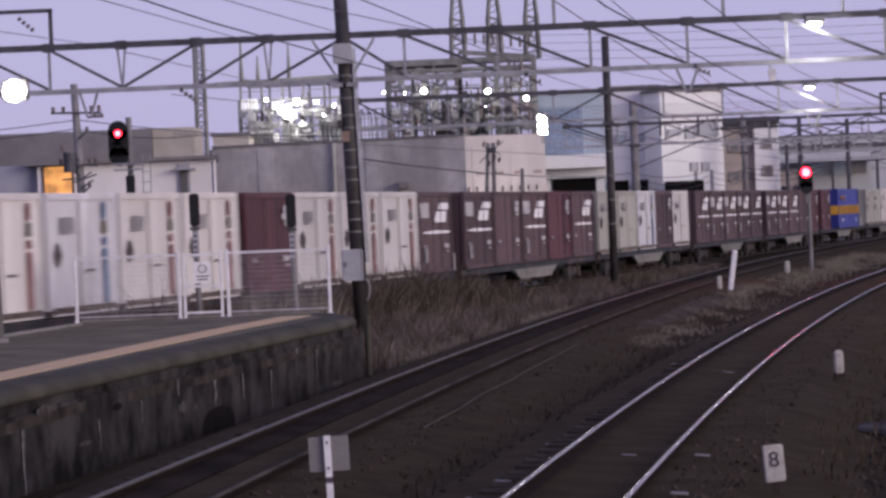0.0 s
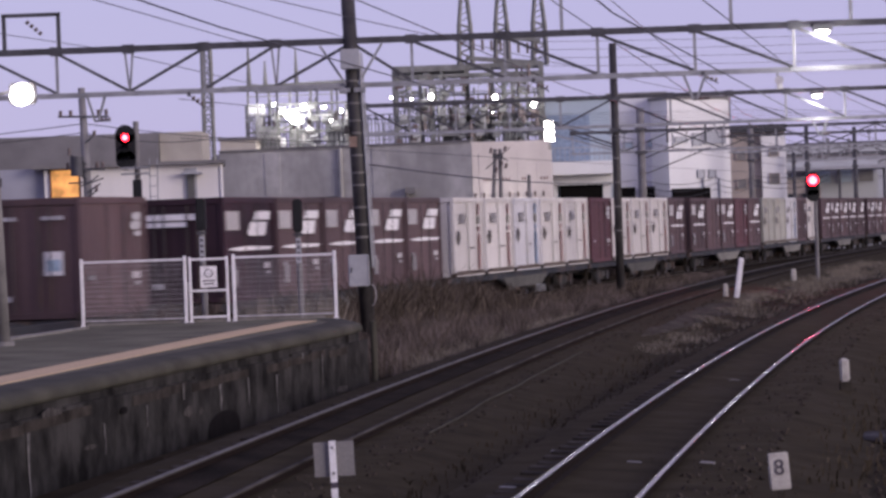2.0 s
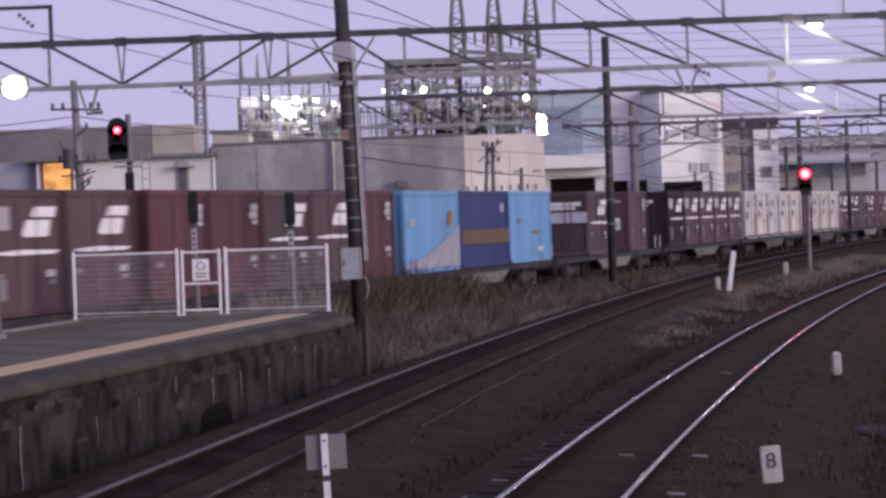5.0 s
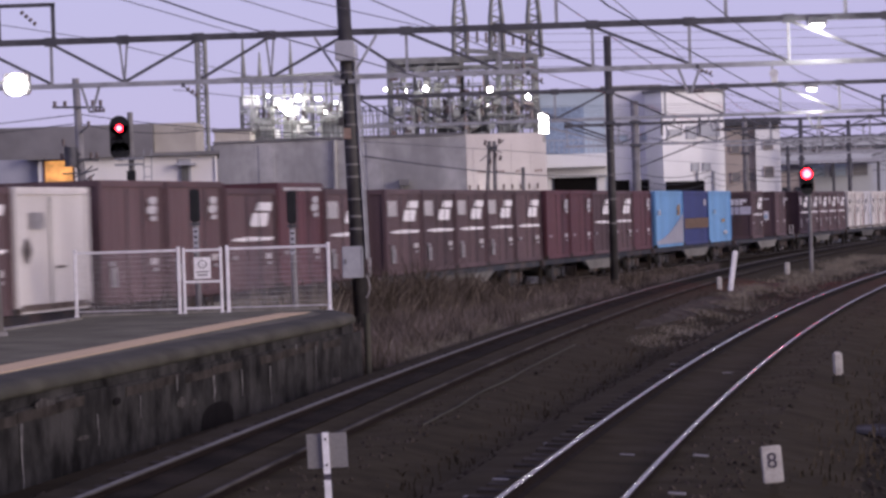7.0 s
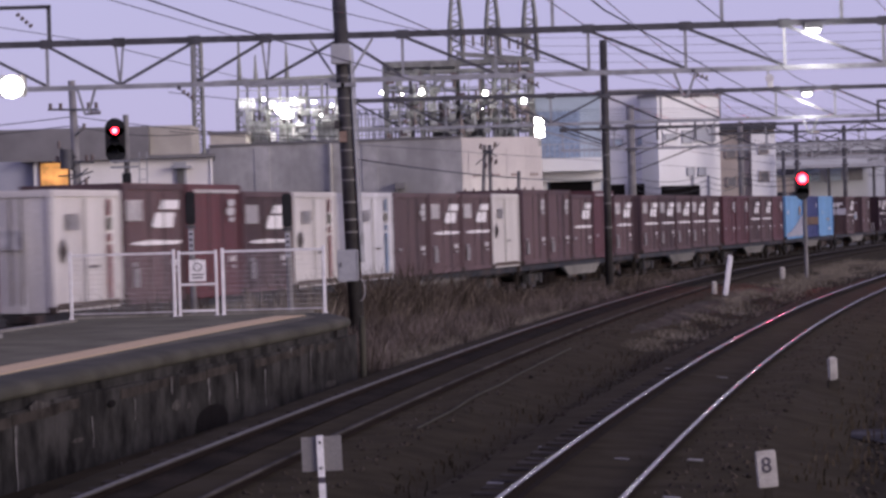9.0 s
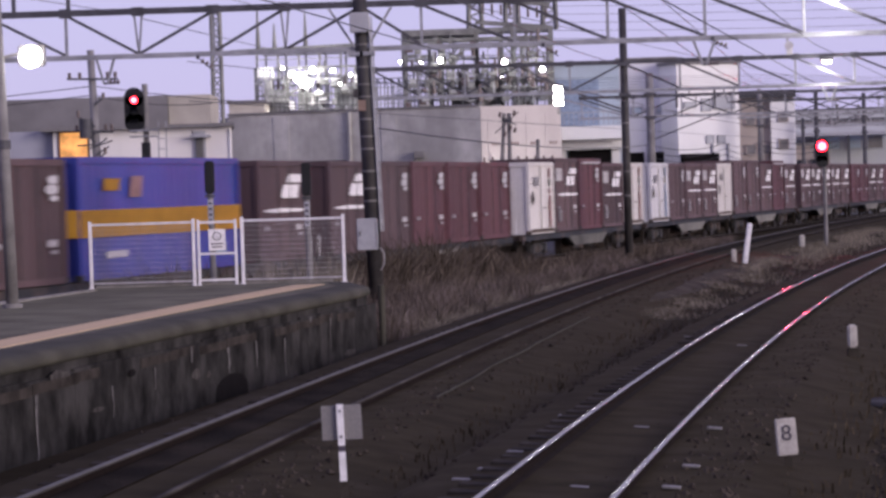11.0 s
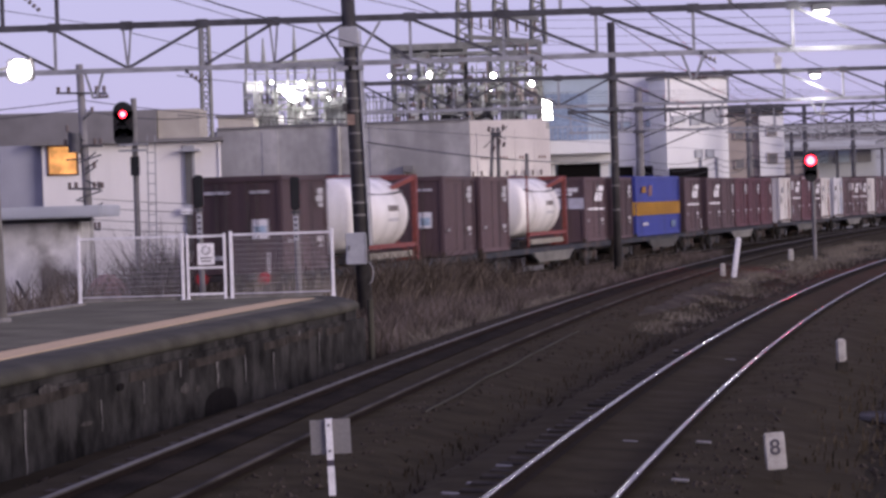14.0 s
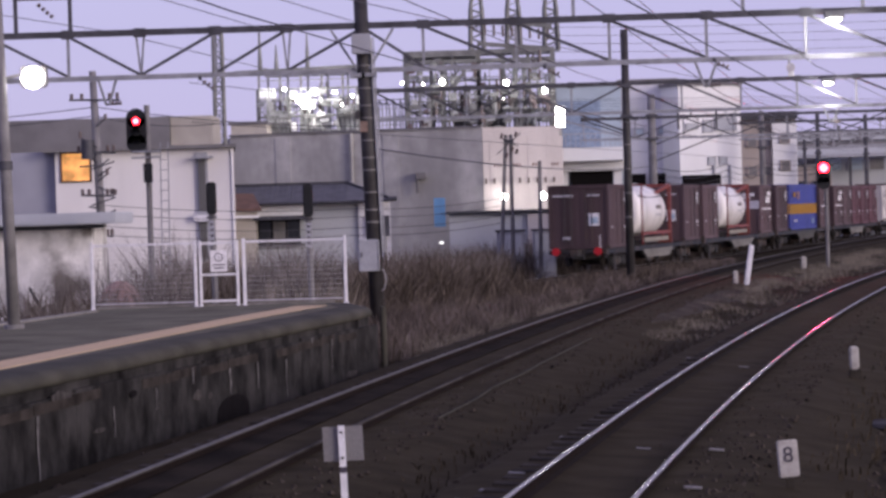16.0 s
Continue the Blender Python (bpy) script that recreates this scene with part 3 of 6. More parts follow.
part("pictogram_ring", bm, INK, notice)
rod_bm = B()
rod(rod_bm, (-4.76, 52.728, PLATFORM_Z + 0.96), (-4.76, 52.723, PLATFORM_Z + 0.96), 0.068, 20)
part("pictogram_disc", rod_bm, MARK, notice)
part("pictogram_stroke", one(bar, (-4.79, 52.72, PLATFORM_Z + 1.0), (-4.74, 52.72, PLATFORM_Z + 0.92), 0.022, 0.004), INK, notice)
for k, w in enumerate((0.24, 0.2)):
    part("text_bar", one(box, -4.76, 52.731, PLATFORM_Z + 0.80 - 0.06 * k, w, 0.004, 0.025), INK, notice)


# ---- masts, gantries and wires ----
def truss(y, x0, x1, nodes, z_top=7.2, z_low=6.12, label="grey steel lattice beam spanning the tracks", pattern=""):
    t = thing("gantry_beam", label, "gantry", "overhead gantries")
    part("top_chord", one(bar, (x0, y, z_top), (x1, y, z_top), 0.13, 0.15), DARKSTEEL, t)
    part("bottom_chord", one(bar, (x0, y, z_low), (x1, y, z_low), 0.09, 0.12), GALV, t)
    for i, x in enumerate(nodes):
        if not x0 <= x <= x1:
            continue
        bm = B()
        if i % 2 and x < -3:
            bar(bm, (x - 0.1, y, z_top), (x, y, z_low), 0.05)
            bar(bm, (x + 0.1, y, z_top), (x, y, z_low), 0.05)
        else:
            bar(bm, (x, y, z_top), (x, y, z_low), 0.07)
        part("strut", bm, GALV, t)
        bm = B()
        box(bm, x, y - 0.07, z_top - 0.12, 0.3, 0.02, 0.22)
        part("gusset", bm, DARKSTEEL, t)
    for i in range(len(nodes) - 1):
        a, b = nodes[i], nodes[i + 1]
        if a < x0 or b > x1:
            continue
        falls = pattern[i] == "d" if i < len(pattern) else i % 2 == 0
        lo, hi = (b, a) if falls else (a, b)
        part("diagonal", one(bar, (hi, y, z_top - 0.05), (lo, y, z_low + 0.05), 0.06, 0.07), DARKSTEEL, t)
    return t


truss(65, -16, 17, [-13.0, -11.2, -9.35, -7.6, -5.78, -4.05, -2.2, -0.75, 1.5, 3.75, 6.1, 8.5, 10.9, 13.2, 15.5], label="near grey steel lattice beam spanning all tracks", pattern="udduuudddddduu")
truss(100, -3.1, 24, [-3.0, -1.3, 0.4, 2.4, 4.3, 6.3, 8.4, 10.6, 12.7, 14.9, 17.2, 19.5, 21.8], pattern="ddududddddu")
truss(140, 6.5, 34, [6.6, 9.3, 11.8, 14.4, 17.2, 19.8, 22.4, 25.0, 27.6, 30.2, 32.8])
truss(180, 12, 46, [12.2 + 2.6 * i for i in range(13)])
truss(222, 20, 60, [20.2 + 2.8 * i for i in range(14)])
for y, z in ((158, 7.3), (200, 7.6), (250, 7.9), (275, 8.6), (292, 7.2)):
    truss(y, y * 0.105, y * 0.185 + 6, [y * 0.105 + 0.2 + 2.7 * i for i in range(int((y * 0.08 + 5) / 2.7))], z, z - 0.95, "hazy grey lattice beam far along the line")


def hanger(x, y, z_low, drop=0.62, w=0.27):
    t = thing("wire_hanger", "V-shaped steel hanger under the gantry beam", "hanger", "wire hangers")
    for sx in (-1, 1):
        part("arm", one(bar, (x + sx * w, y, z_low), (x + sx * 0.04, y, z_low - drop), 0.06), GALV, t)
    part("foot", one(bar, (x - 0.05, y, z_low - drop), (x + 0.3, y, z_low - drop + 0.02), 0.05), DARKSTEEL, t)
    for k in range(3):
        part("insulator", one(rod, (x + 0.1 + k * 0.09, y, z_low - drop + 0.03), (x + 0.15 + k * 0.09, y, z_low - drop + 0.03), 0.05, 10), INSUL, t)


hanger(6.07, 65, 6.1)
hanger(13.95, 100, 6.06, 0.55)
hanger(-8.43, 65, 6.1, 0.62, 0.22)
hanger(19.2, 140, 6.06, 0.55)
hanger(10.2, 100, 6.06, 0.5, 0.2)


def insulator_string(x, y, z, slope):
    """Porcelain discs on a short rod hung from the lower chord."""
    t = thing("insulator_string", "brown porcelain insulator string under the gantry beam", "insulator", "insulator strings")
    part("rod", one(rod, (x - 0.03, y, z + 0.24), (x + 0.34, y, z + 0.1 - slope), 0.015, 6), DARKSTEEL, t)
    for k in range(3):
        part("disc", one(rod, (x + 0.06 + 0.1 * k, y, z + 0.16 - slope * 0.3 * k), (x + 0.11 + 0.1 * k, y, z + 0.13 - slope * 0.3 * k), 0.07, 10, 0.04), INSUL, t)
    part("clamp", one(box, x - 0.03, y, z + 0.2, 0.08, 0.1, 0.1), DARKSTEEL, t)


insulator_string(-6.15, 65, 5.8, 0.2)
insulator_string(2.2, 65, 5.82, 0.12)
insulator_string(6.3, 65, 5.85, 0.1)
insulator_string(12.2, 65, 5.85, 0.15)
t = thing("loudspeaker", "small white horn loudspeaker under the gantry beam", "loudspeaker")
part("horn", one(rod, (8.08, 64.7, 5.86), (8.08, 64.95, 5.9), 0.11, 14, 0.05), WHITEPAINT, t)
part("bracket", one(bar, (8.08, 64.98, 5.88), (8.08, 65, 6.1), 0.05), GALV, t)
part("driver", one(box, 8.12, 64.98, 5.66, 0.14, 0.14, 0.16), WHITEPAINT, t)


def frame_on_beam(x0, x1, y, z0, z1):
    t = thing("beam_frame", "small steel portal standing on the gantry beam", "bracket", "beam portals")
    for x in (x0, x1):
        part("leg", one(bar, (x, y, z0), (x, y, z1), 0.09), DARKSTEEL, t)
    part("lintel", one(bar, (x0 - 0.05, y, z1), (x1 + 0.05, y, z1), 0.09), DARKSTEEL, t)
    for k in range(4):
        part("insulator", one(rod, (x0 + 0.55 + k * 0.1, y, z1 - 0.15 - k * 0.09), (x0 + 0.6 + k * 0.1, y, z1 - 0.2 - k * 0.09), 0.05, 8), INSUL, t)


frame_on_beam(-10.6, -9.28, 65, 7.25, 8.1)
for x, y in ((2.9, 65.0), (7.0, 65.0), (9.9, 65.0)):
    part("riser", one(bar, (x, y, 7.2), (x, y, 9.3), 0.08), GALV, thing("beam_riser", "upright steel riser on the gantry beam", "bracket", "beam risers"))
frame_on_beam(9.9, 11.6, 120, 6.0, 6.85)
frame_on_beam(16.5, 18.4, 100, 5.9, 6.65)


def main_mast():
    t = thing("catenary_mast", "dark banded steel mast with grey boxes beside the platform", "mast")
    part("shaft", one(rod, (-2.03, 65, -0.4), (-2.28, 65, 9.2), 0.185, 20, 0.165), POLE_DARK, t, smooth=True)
    for k in range(11):
        z = 2.3 + 0.42 * k + (0.12 if k % 3 == 0 else 0)
        x = -2.03 - 0.025 * (z + 0.4)
        part("band", one(rod, (x, 65, z), (x, 65, z + 0.045), 0.188, 20), POLE_BAND, t)
    part("plate", one(box, -2.24, 64.78, 4.62, 0.18, 0.02, 0.26), material("rusty_plate", (0.25, 0.17, 0.14), 0.7), t, "small rusty plate")
    bm = one(box, -2.21, 64.72, 1.26, 0.50, 0.3, 0.76)
    bevel(bm, 0.02)
    low = part("equipment_box", bm, BOXGREY, t, "pale grey equipment box")
    part("latch", one(box, -2.38, 64.56, 1.6, 0.03, 0.02, 0.12), DARKSTEEL, low)
    part("door_seam", one(box, -1.99, 64.565, 1.29, 0.012, 0.01, 0.7), DARKSTEEL, low)
    bm = one(box, -2.24, 64.72, 6.5, 0.46, 0.3, 0.48)
    bevel(bm, 0.02)
    part("upper_box", bm, BOXGREY, t, "pale grey junction box high on the mast")
    for dx, r in ((0.185, 0.03), (0.245, 0.016)):
        part("cable_pipe", one(rod, (-2.06 + dx, 64.86, 1.7), (-2.20 + dx, 64.86, 6.9), r, 8), GALV, t)
    bm = B()
    prev = None
    for i in range(13):
        a = math.pi * i / 12
        p = Vector((-1.93 + 0.11 * math.sin(a), 64.8, 1.3 - 0.26 * (1 - math.cos(a))))
        if prev is not None:
            rod(bm, prev, p, 0.012, 6)
        prev = p
    part("cable_loop", bm, MESHWIRE, t)
    for sx in (-1, 1):
        part("brace", one(bar, (-2.22 + sx * 0.15, 64.9, 6.15), (-2.22 + sx * 0.75, 64.9, 7.1), 0.06), GALV, t)
        part("collar", one(box, -2.22 + sx * 0.14, 65, 5.95, 0.36, 0.42, 0.1), GALV, t)
    part("bracket", one(box, -2.38, 64.9, 4.95, 0.12, 0.2, 0.2), POLE_DARK, t)


main_mast()


def mast(x, y, top, r, mat, label, lean=0.0):
    t = thing("catenary_mast", label, "mast", "overhead masts")
    part("shaft", one(rod, (x, y, -0.45), (x + lean, y, top), r, 14, r * 0.9), mat, t, smooth=True)
    part("footing", one(box, x, y, -0.45, r * 4, r * 4, 0.3), CONCRETE, t)
    for z in (5.9, 7.05):
        if z < top:
            part("clamp", one(box, x, y, z, r * 2.6, r * 2.8, 0.14), DARKSTEEL, t)
    for k in range(4):
        part("band", one(rod, (x, y, 2.2 + k * 0.9), (x, y, 2.25 + k * 0.9), r * 1.03, 14), POLE_BAND, t)
    return t


m = mast(6.32, 100, 9.2, 0.158, POLE_DARK, "dark steel mast beside the platform track")
part("cantilever", one(bar, (6.3, 100, 5.4), (4.4, 100, 6.15), 0.07), DARKSTEEL, m)
part("cantilever", one(bar, (6.3, 100, 5.2), (3.9, 100, 5.9), 0.06), GALV, m)
m = mast(9.8, 135, 8.2, 0.22, POLE_CONC, "grey concrete mast between the tracks")
part("cantilever", one(bar, (9.8, 135, 5.6), (13.4, 135, 7.0), 0.07), DARKSTEEL, m)
part("cantilever", one(bar, (9.8, 135, 4.8), (13.3, 135, 6.1), 0.06), DARKSTEEL, m)
mast(18.7, 165, 8.2, 0.18, POLE_CONC, "grey concrete mast among the far gantries")
# past y = 210 the paler pole colour paints distance haze onto the masts
for x, y, top, r in ((22.6, 175, 6.6, 0.12), (25.5, 190, 8.9, 0.17), (30.4, 200, 8.9, 0.17), (33.0, 232, 9.0, 0.14), (37.5, 250, 9.4, 0.14), (46.0, 275, 9.6, 0.16), (43.5, 292, 9.6, 0.15)):
    mast(x, y, top, r, POLE_CONC if y > 210 else DARKSTEEL, "steel mast among the far gantries, the farthest paled for haze")


def tube(bm, path, r, n=5):
    """One connected tube along a path."""
    rings = []
    for i, p in enumerate(path):
        d = (path[min(i + 1, len(path) - 1)] - path[max(i - 1, 0)]).normalized()
        u = d.cross(Vector((0, 0, 1))).normalized()
        v = u.cross(d)
        rings.append([bm.verts.new(p + u * r * math.cos(6.2832 * k / n) + v * r * math.sin(6.2832 * k / n)) for k in range(n)])
    for a, b in zip(rings[:-1], rings[1:]):
        for k in range(n):
            bm.faces.new((a[k], a[(k + 1) % n], b[(k + 1) % n], b[k]))


def wire(points, r, label="thin dark overhead wire", sag=0.0):
    path = [Vector(points[0])]
    for a, b in zip(points[:-1], points[1:]):
        a, b, n = Vector(a), Vector(b), 10 if sag else 1
        path += [a.lerp(b, i / n) - Vector((0, 0, sag * 4 * (i / n) * (1 - i / n))) for i in range(1, n + 1)]
    solid("overhead_wire", one(tube, path, r), WIRE, label, "wire")


def along(f, z, dx, y0=-5, y1=300, r=0.010, step=35):
    pts, y = [], y0
    while y <= y1:
        pts.append((f(y) + dx, y, z))
        y += step
    wire(pts, r)


along(lambda y: (rail_left_outer(y) + rail_left_inner(y)) / 2, 4.95, 0)
along(lambda y: (rail_left_outer(y) + rail_left_inner(y)) / 2, 5.9, 0)
along(lambda y: (rail_right_outer(y) + rail_right_inner(y)) / 2, 4.95, 0)
along(lambda y: (rail_right_outer(y) + rail_right_inner(y)) / 2, 5.9, 0)
along(train_centre, 5.0, 0, 65, 310)
along(train_centre, 5.95, 0, 65, 310)
along(train_near, 7.7, 3.2, -5, 310, 0.012)
along(rail_right_inner, 8.0, 1.2, -5, 310, 0.012)


def from_behind(a, b, r, y0=18.0, rest=()):
    """A straight wire through a and b, carried back to y0."""
    f = (y0 - a[1]) / (b[1] - a[1])
    wire([tuple(p + (q - p) * f for p, q in zip(a, b)), b, *rest], r)


from_behind((-5.6, 48, 6.72), (-4.5, 65, 7.16), 0.010)
wire([(-7.5, 65, 7.02), (-6.1, 100, 7.9)], 0.012)
from_behind((-9.3, 55, 6.95), (-8.1, 65, 7.2), 0.009)
from_behind((-3.5, 50, 6.78), (-2.4, 65, 7.3), 0.010)
from_behind((1.6, 58, 8.0), (8.9, 90, 6.3), 0.014, 30, ((20, 150, 6.3),))
from_behind((3.0, 58, 8.0), (10.6, 95, 6.2), 0.012, 30, ((22, 150, 6.2),))
wire([(-1.9, 65, 4.2), (9.8, 135, 4.6)], 0.02, sag=0.32)
for z, sag in ((4.55, 0.3), (4.25, 0.35), (3.95, 0.35)):
    wire([(9.85, 135, z), (14.0, 140, z + 0.1), (18.7, 165, z + 0.5), (22.7, 160, z + 0.6)], 0.018, sag=sag)
for z in (6.75, 6.6, 6.45, 7.0, 6.9):
    wire([(2.5, 130, z + 0.9), (20, 165, z + 2.1), (60, 260, z + 4)], 0.009)
for z in (11.7, 12.2, 12.7, 13.2, 13.7):
    wire([(5.95, 164.6, z), (48, 152, z - 0.6)], 0.013, "thin grey feeder wire from the substation portal", sag=0.35)
wire([(-30, 90, 5.6), (-12.1, 90, 6.5), (-3.0, 100, 5.9)], 0.016, sag=0.2)
wire([(-30, 90, 5.3), (-12.1, 90, 6.2), (-8.4, 95, 6.0)], 0.016, sag=0.2)
for z in (3.2, 2.9, 2.5, 2.2):
    wire([(-12.0, 90, z), (-4.0, 100, z - 0.35), (1.7, 110, z - 0.1)], 0.012, sag=0.15)


# ---- lamps and signals ----
def platform_lamp():
    t = thing("platform_lamp", "grey lamp post with a bright white floodlight on the platform", "lamp")
    part("post", one(rod, (-7.43, 44.4, PLATFORM_Z), (-7.55, 44.4, 6.6), 0.105, 16, 0.085), POLE_CONC, t, smooth=True)
    part("base", one(rod, (-7.43, 44.4, PLATFORM_Z), (-7.43, 44.4, PLATFORM_Z + 0.07), 0.17, 16), POLE_CONC, t)
    part("arm", one(bar, (-7.55, 44.4, 5.05), (-7.1, 44.6, 5.15), 0.05), POLE_CONC, t)
    bm = one(box, -7.02, 44.75, 4.92, 0.44, 0.2, 0.36)
    bevel(bm, 0.03)
    part("housing", bm, POLE_CONC, t)
    bm = B()
    ball(bm, -7.02, 44.6, 5.08, 0.19, 1, 0.6, 0.95)
    part("lit_face", bm, LAMP_WHITE, t, "glaring white lamp face")
    part("collar", one(rod, (-7.49, 44.4, 3.55), (-7.49, 44.4, 3.7), 0.125, 16), DARKSTEEL, t)


platform_lamp()


def signal(x, y, z, base, label, core=0.075, wide=0.105, side=0.31):
    t = thing("colour_light_signal", label, "signal", "red signals")
    bm = B()
    for zz in (z + 0.28, z - 0.45):
        rod(bm, (x, y, zz), (x, y + 0.05, zz), 0.29, 24)
    box(bm, x, y + 0.025, z - 0.45, 0.575, 0.05, 0.73)
    part("backboard", bm, BLACK, t, "black oval backboard")
    for k, zz in enumerate((z + 0.2, z - 0.12, z - 0.44)):
        bm = B()
        rod(bm, (x, y - 0.02, zz), (x, y, zz), wide if k == 0 else 0.105, 18)
        lens = part("lens", bm, LAMP_RED if k == 0 else BLACK, t)
        bm = B()
        for i in range(9):
            a, b = math.pi * i / 9, math.pi * (i + 1) / 9
            pts = [bm.verts.new((x + 0.13 * math.cos(q), yy, zz + 0.13 * math.sin(q))) for q, yy in ((a, y), (b, y), (b, y - 0.22), (a, y - 0.22))]
            bm.faces.new(pts)
        bmesh.ops.solidify(bm, geom=bm.faces[:], thickness=0.008)
        part("hood", bm, BLACK, lens)
        if k == 0:
            bm = B()
            ball(bm, x, y - 0.05, zz, core, 1, 0.3, 1, 8)
            part("glowing_core", bm, LAMP_RED_CORE, lens)
    part("pole", one(rod, (x + side, y + 0.12, base), (x + side, y + 0.12, z + (0.66 if side > 0.2 else 0.2)), 0.085, 12), POLE_CONC, t)
    return t


s = signal(-9.32, 78, 5.34, -0.4, "black oval signal showing red on a pole behind the freight track")
for zz in (4.62, 4.45):
    part("platform_bar", one(box, -9.05, 77.9, zz, 0.8, 0.3, 0.05), GALV, s)
part("relay_box", one(box, -9.0, 77.9, 3.75, 0.24, 0.24, 0.55), BLACK, s)
for dx in (0.5, 0.72):
    part("ladder_rail", one(bar, (-9.02 + dx - 0.15, 77.9, 1.2), (-9.02 + dx - 0.1, 77.9, 4.9), 0.03), GALV, s)
for k in range(11):
    part("ladder_rung", one(bar, (-8.67, 77.9, 1.4 + 0.3 * k), (-8.45, 77.9, 1.4 + 0.3 * k), 0.025), GALV, s)
signal(16.05, 118, 3.85, -0.4, "black oval signal showing glaring red beside the main track", 0.17, 0.24, 0.1)
beam = new("signal_beam", bpy.data.lights.new("signal_beam", "SPOT"))
beam.data.energy, beam.data.color, beam.data.spot_size, beam.data.shadow_soft_size = 1700, (1.0, 0.02, 0.05), radians(30), 0.12
beam.matrix_world = look((16.05, 117.6, 4.05), (8, 60, 0))


def back_signal(x, y, z0, z1):
    t = thing("repeater_signal", "dark narrow signal box on a slim grey post behind the fence", "signal", "repeater signals")
    part("post", one(rod, (x + 0.03, y, -0.4), (x, y, z0 + 0.1), 0.06, 12), POLE_CONC, t)
    bm = one(box, x, y, z0, 0.19, 0.24, z1 - z0)
    bevel(bm, 0.03)
    part("head", bm, BLACK, t, "black signal head")
    part("name_strip", one(box, x, y - 0.07, z0 - 0.62, 0.10, 0.015, 0.5), BOXGREY, t, "pale strip with dark characters")
    part("crosspiece", one(box, x, y - 0.06, z0 - 0.07, 0.2, 0.05, 0.05), DARKSTEEL, t)
    for k in range(4):
        part("text_bar", one(box, x, y - 0.08, z0 - 0.56 + 0.115 * k, 0.06, 0.01, 0.05), INK, t)


back_signal(-4.98, 54.0, 2.72, 3.38)
back_signal(-3.05, 54.2, 2.62, 3.29)


def gantry_light(x, y, z, energy):
    """A downlight under a gantry beam with its own lamp."""
    t = thing("gantry_light", "lit downlight under the gantry beam", "lamp", "gantry lights")
    part("housing", one(box, x, y - 0.12, z - 0.1, 0.46, 0.3, 0.16), DARKSTEEL, t)
    bm = B()
    ball(bm, x, y - 0.14, z - 0.13, 0.14, 1.2, 0.8, 0.45)
    part("lit_bowl", bm, LAMP_WHITE, t, "glowing white bowl")
    lamp = new("gantry_lamp", bpy.data.lights.new("gantry_lamp", "POINT"))
    lamp.data.energy, lamp.data.shadow_soft_size, lamp.data.color = energy, 0.28, (1.0, 0.98, 0.96)
    lamp.location = (x, y - 0.2, z - 0.36)


gantry_light(9.18, 65, 7.12, 260)
gantry_light(13.85, 100, 7.1, 300)
for x, y, z, w in ((27.1, 180, 6.85, 2.3),):
    t = thing("station_tube_light", "long lit tube light under a distant canopy", "lamp", "tube lights")
    part("tube", one(box, x, y, z, w, 0.12, 0.05), LAMP_SOFT, t)
    part("fitting", one(box, x, y, z + 0.05, w + 0.1, 0.2, 0.06), DARKSTEEL, t)


def utility_pole():
    t = thing("utility_pole", "grey concrete utility pole with crossarms and a transformer", "pole")
    part("shaft", one(rod, (-11.93, 90, -0.4), (-12.16, 90, 7.7), 0.17, 14, 0.12), POLE_CONC, t, smooth=True)
    for z, w in ((6.75, 1.7), (5.0, 1.3), (3.55, 1.1), (2.2, 1.0)):
        arm = part("crossarm", one(bar, (-12.1 - w / 2, 89.85, z), (-12.1 + w / 2, 89.85, z - 0.05), 0.07), DARKSTEEL, t)
        for k in (-0.45, -0.25, 0.3, 0.45):
            part("insulator", one(rod, (-12.1 + k * w, 89.85, z), (-12.1 + k * w, 89.85, z + 0.2), 0.06, 10), INSUL, arm)
    part("transformer", one(rod, (-12.38, 89.8, 4.75), (-12.38, 89.8, 5.4), 0.21, 16), DARKSTEEL, t, "grey transformer drum")
    for z in (4.4, 3.2, 2.6):
        part("bracket", one(bar, (-12.3, 89.85, z), (-11.5, 89.85, z + 0.25), 0.05), DARKSTEEL, t)
    fit = random.Random(3)
    for k in range(16):
        z, dx = fit.uniform(2.0, 6.6), fit.choice((-1, 1)) * fit.uniform(0.15, 0.6)
        rise = fit.uniform(-0.35, 0.35)
        arm = part("side_arm", one(rod, (-12.06, 89.85, z), (-12.08 + dx, 89.8, z + rise), 0.028, 6), DARKSTEEL, t)
        if k % 2:
            part("insulator", one(rod, (-12.08 + dx, 89.8, z + rise - 0.03), (-12.08 + dx, 89.8, z + rise + fit.uniform(0.12, 0.24)), 0.055, 8), INSUL, arm)


utility_pole()


def lattice(name, x, y, z0, z1, w, label, mat, taper=0.35, group="lattice towers"):
    t = thing(name, label, "tower", group)
    c = [(-1, -1), (1, -1), (1, 1), (-1, 1)]
    at = lambda k, z: (x + c[k][0] * w / 2 * (1 - (1 - taper) * (z - z0) / (z1 - z0)), y + c[k][1] * w / 2 * (1 - (1 - taper) * (z - z0) / (z1 - z0)), z)
    for k in range(4):
        part("leg", one(bar, at(k, z0), at(k, z1), 0.1), mat, t)
    n = max(3, int((z1 - z0) / (w * 1.1)))
    bm = B()
    for i in range(n):
        a, b = z0 + (z1 - z0) * i / n, z0 + (z1 - z0) * (i + 1) / n
        for k in range(4):
            bar(bm, at(k, a), at((k + 1) % 4, b), 0.05)
            bar(bm, at(k, b), at((k + 1) % 4, b), 0.05)
    part("lacing", bm, mat, t, "crossed lacing bars")
    return t


lattice("lattice_tower", -10.4, 118, -0.4, 11.0, 0.46, "slim grey lattice tower behind the freight track", SUBSTEEL, 0.8)


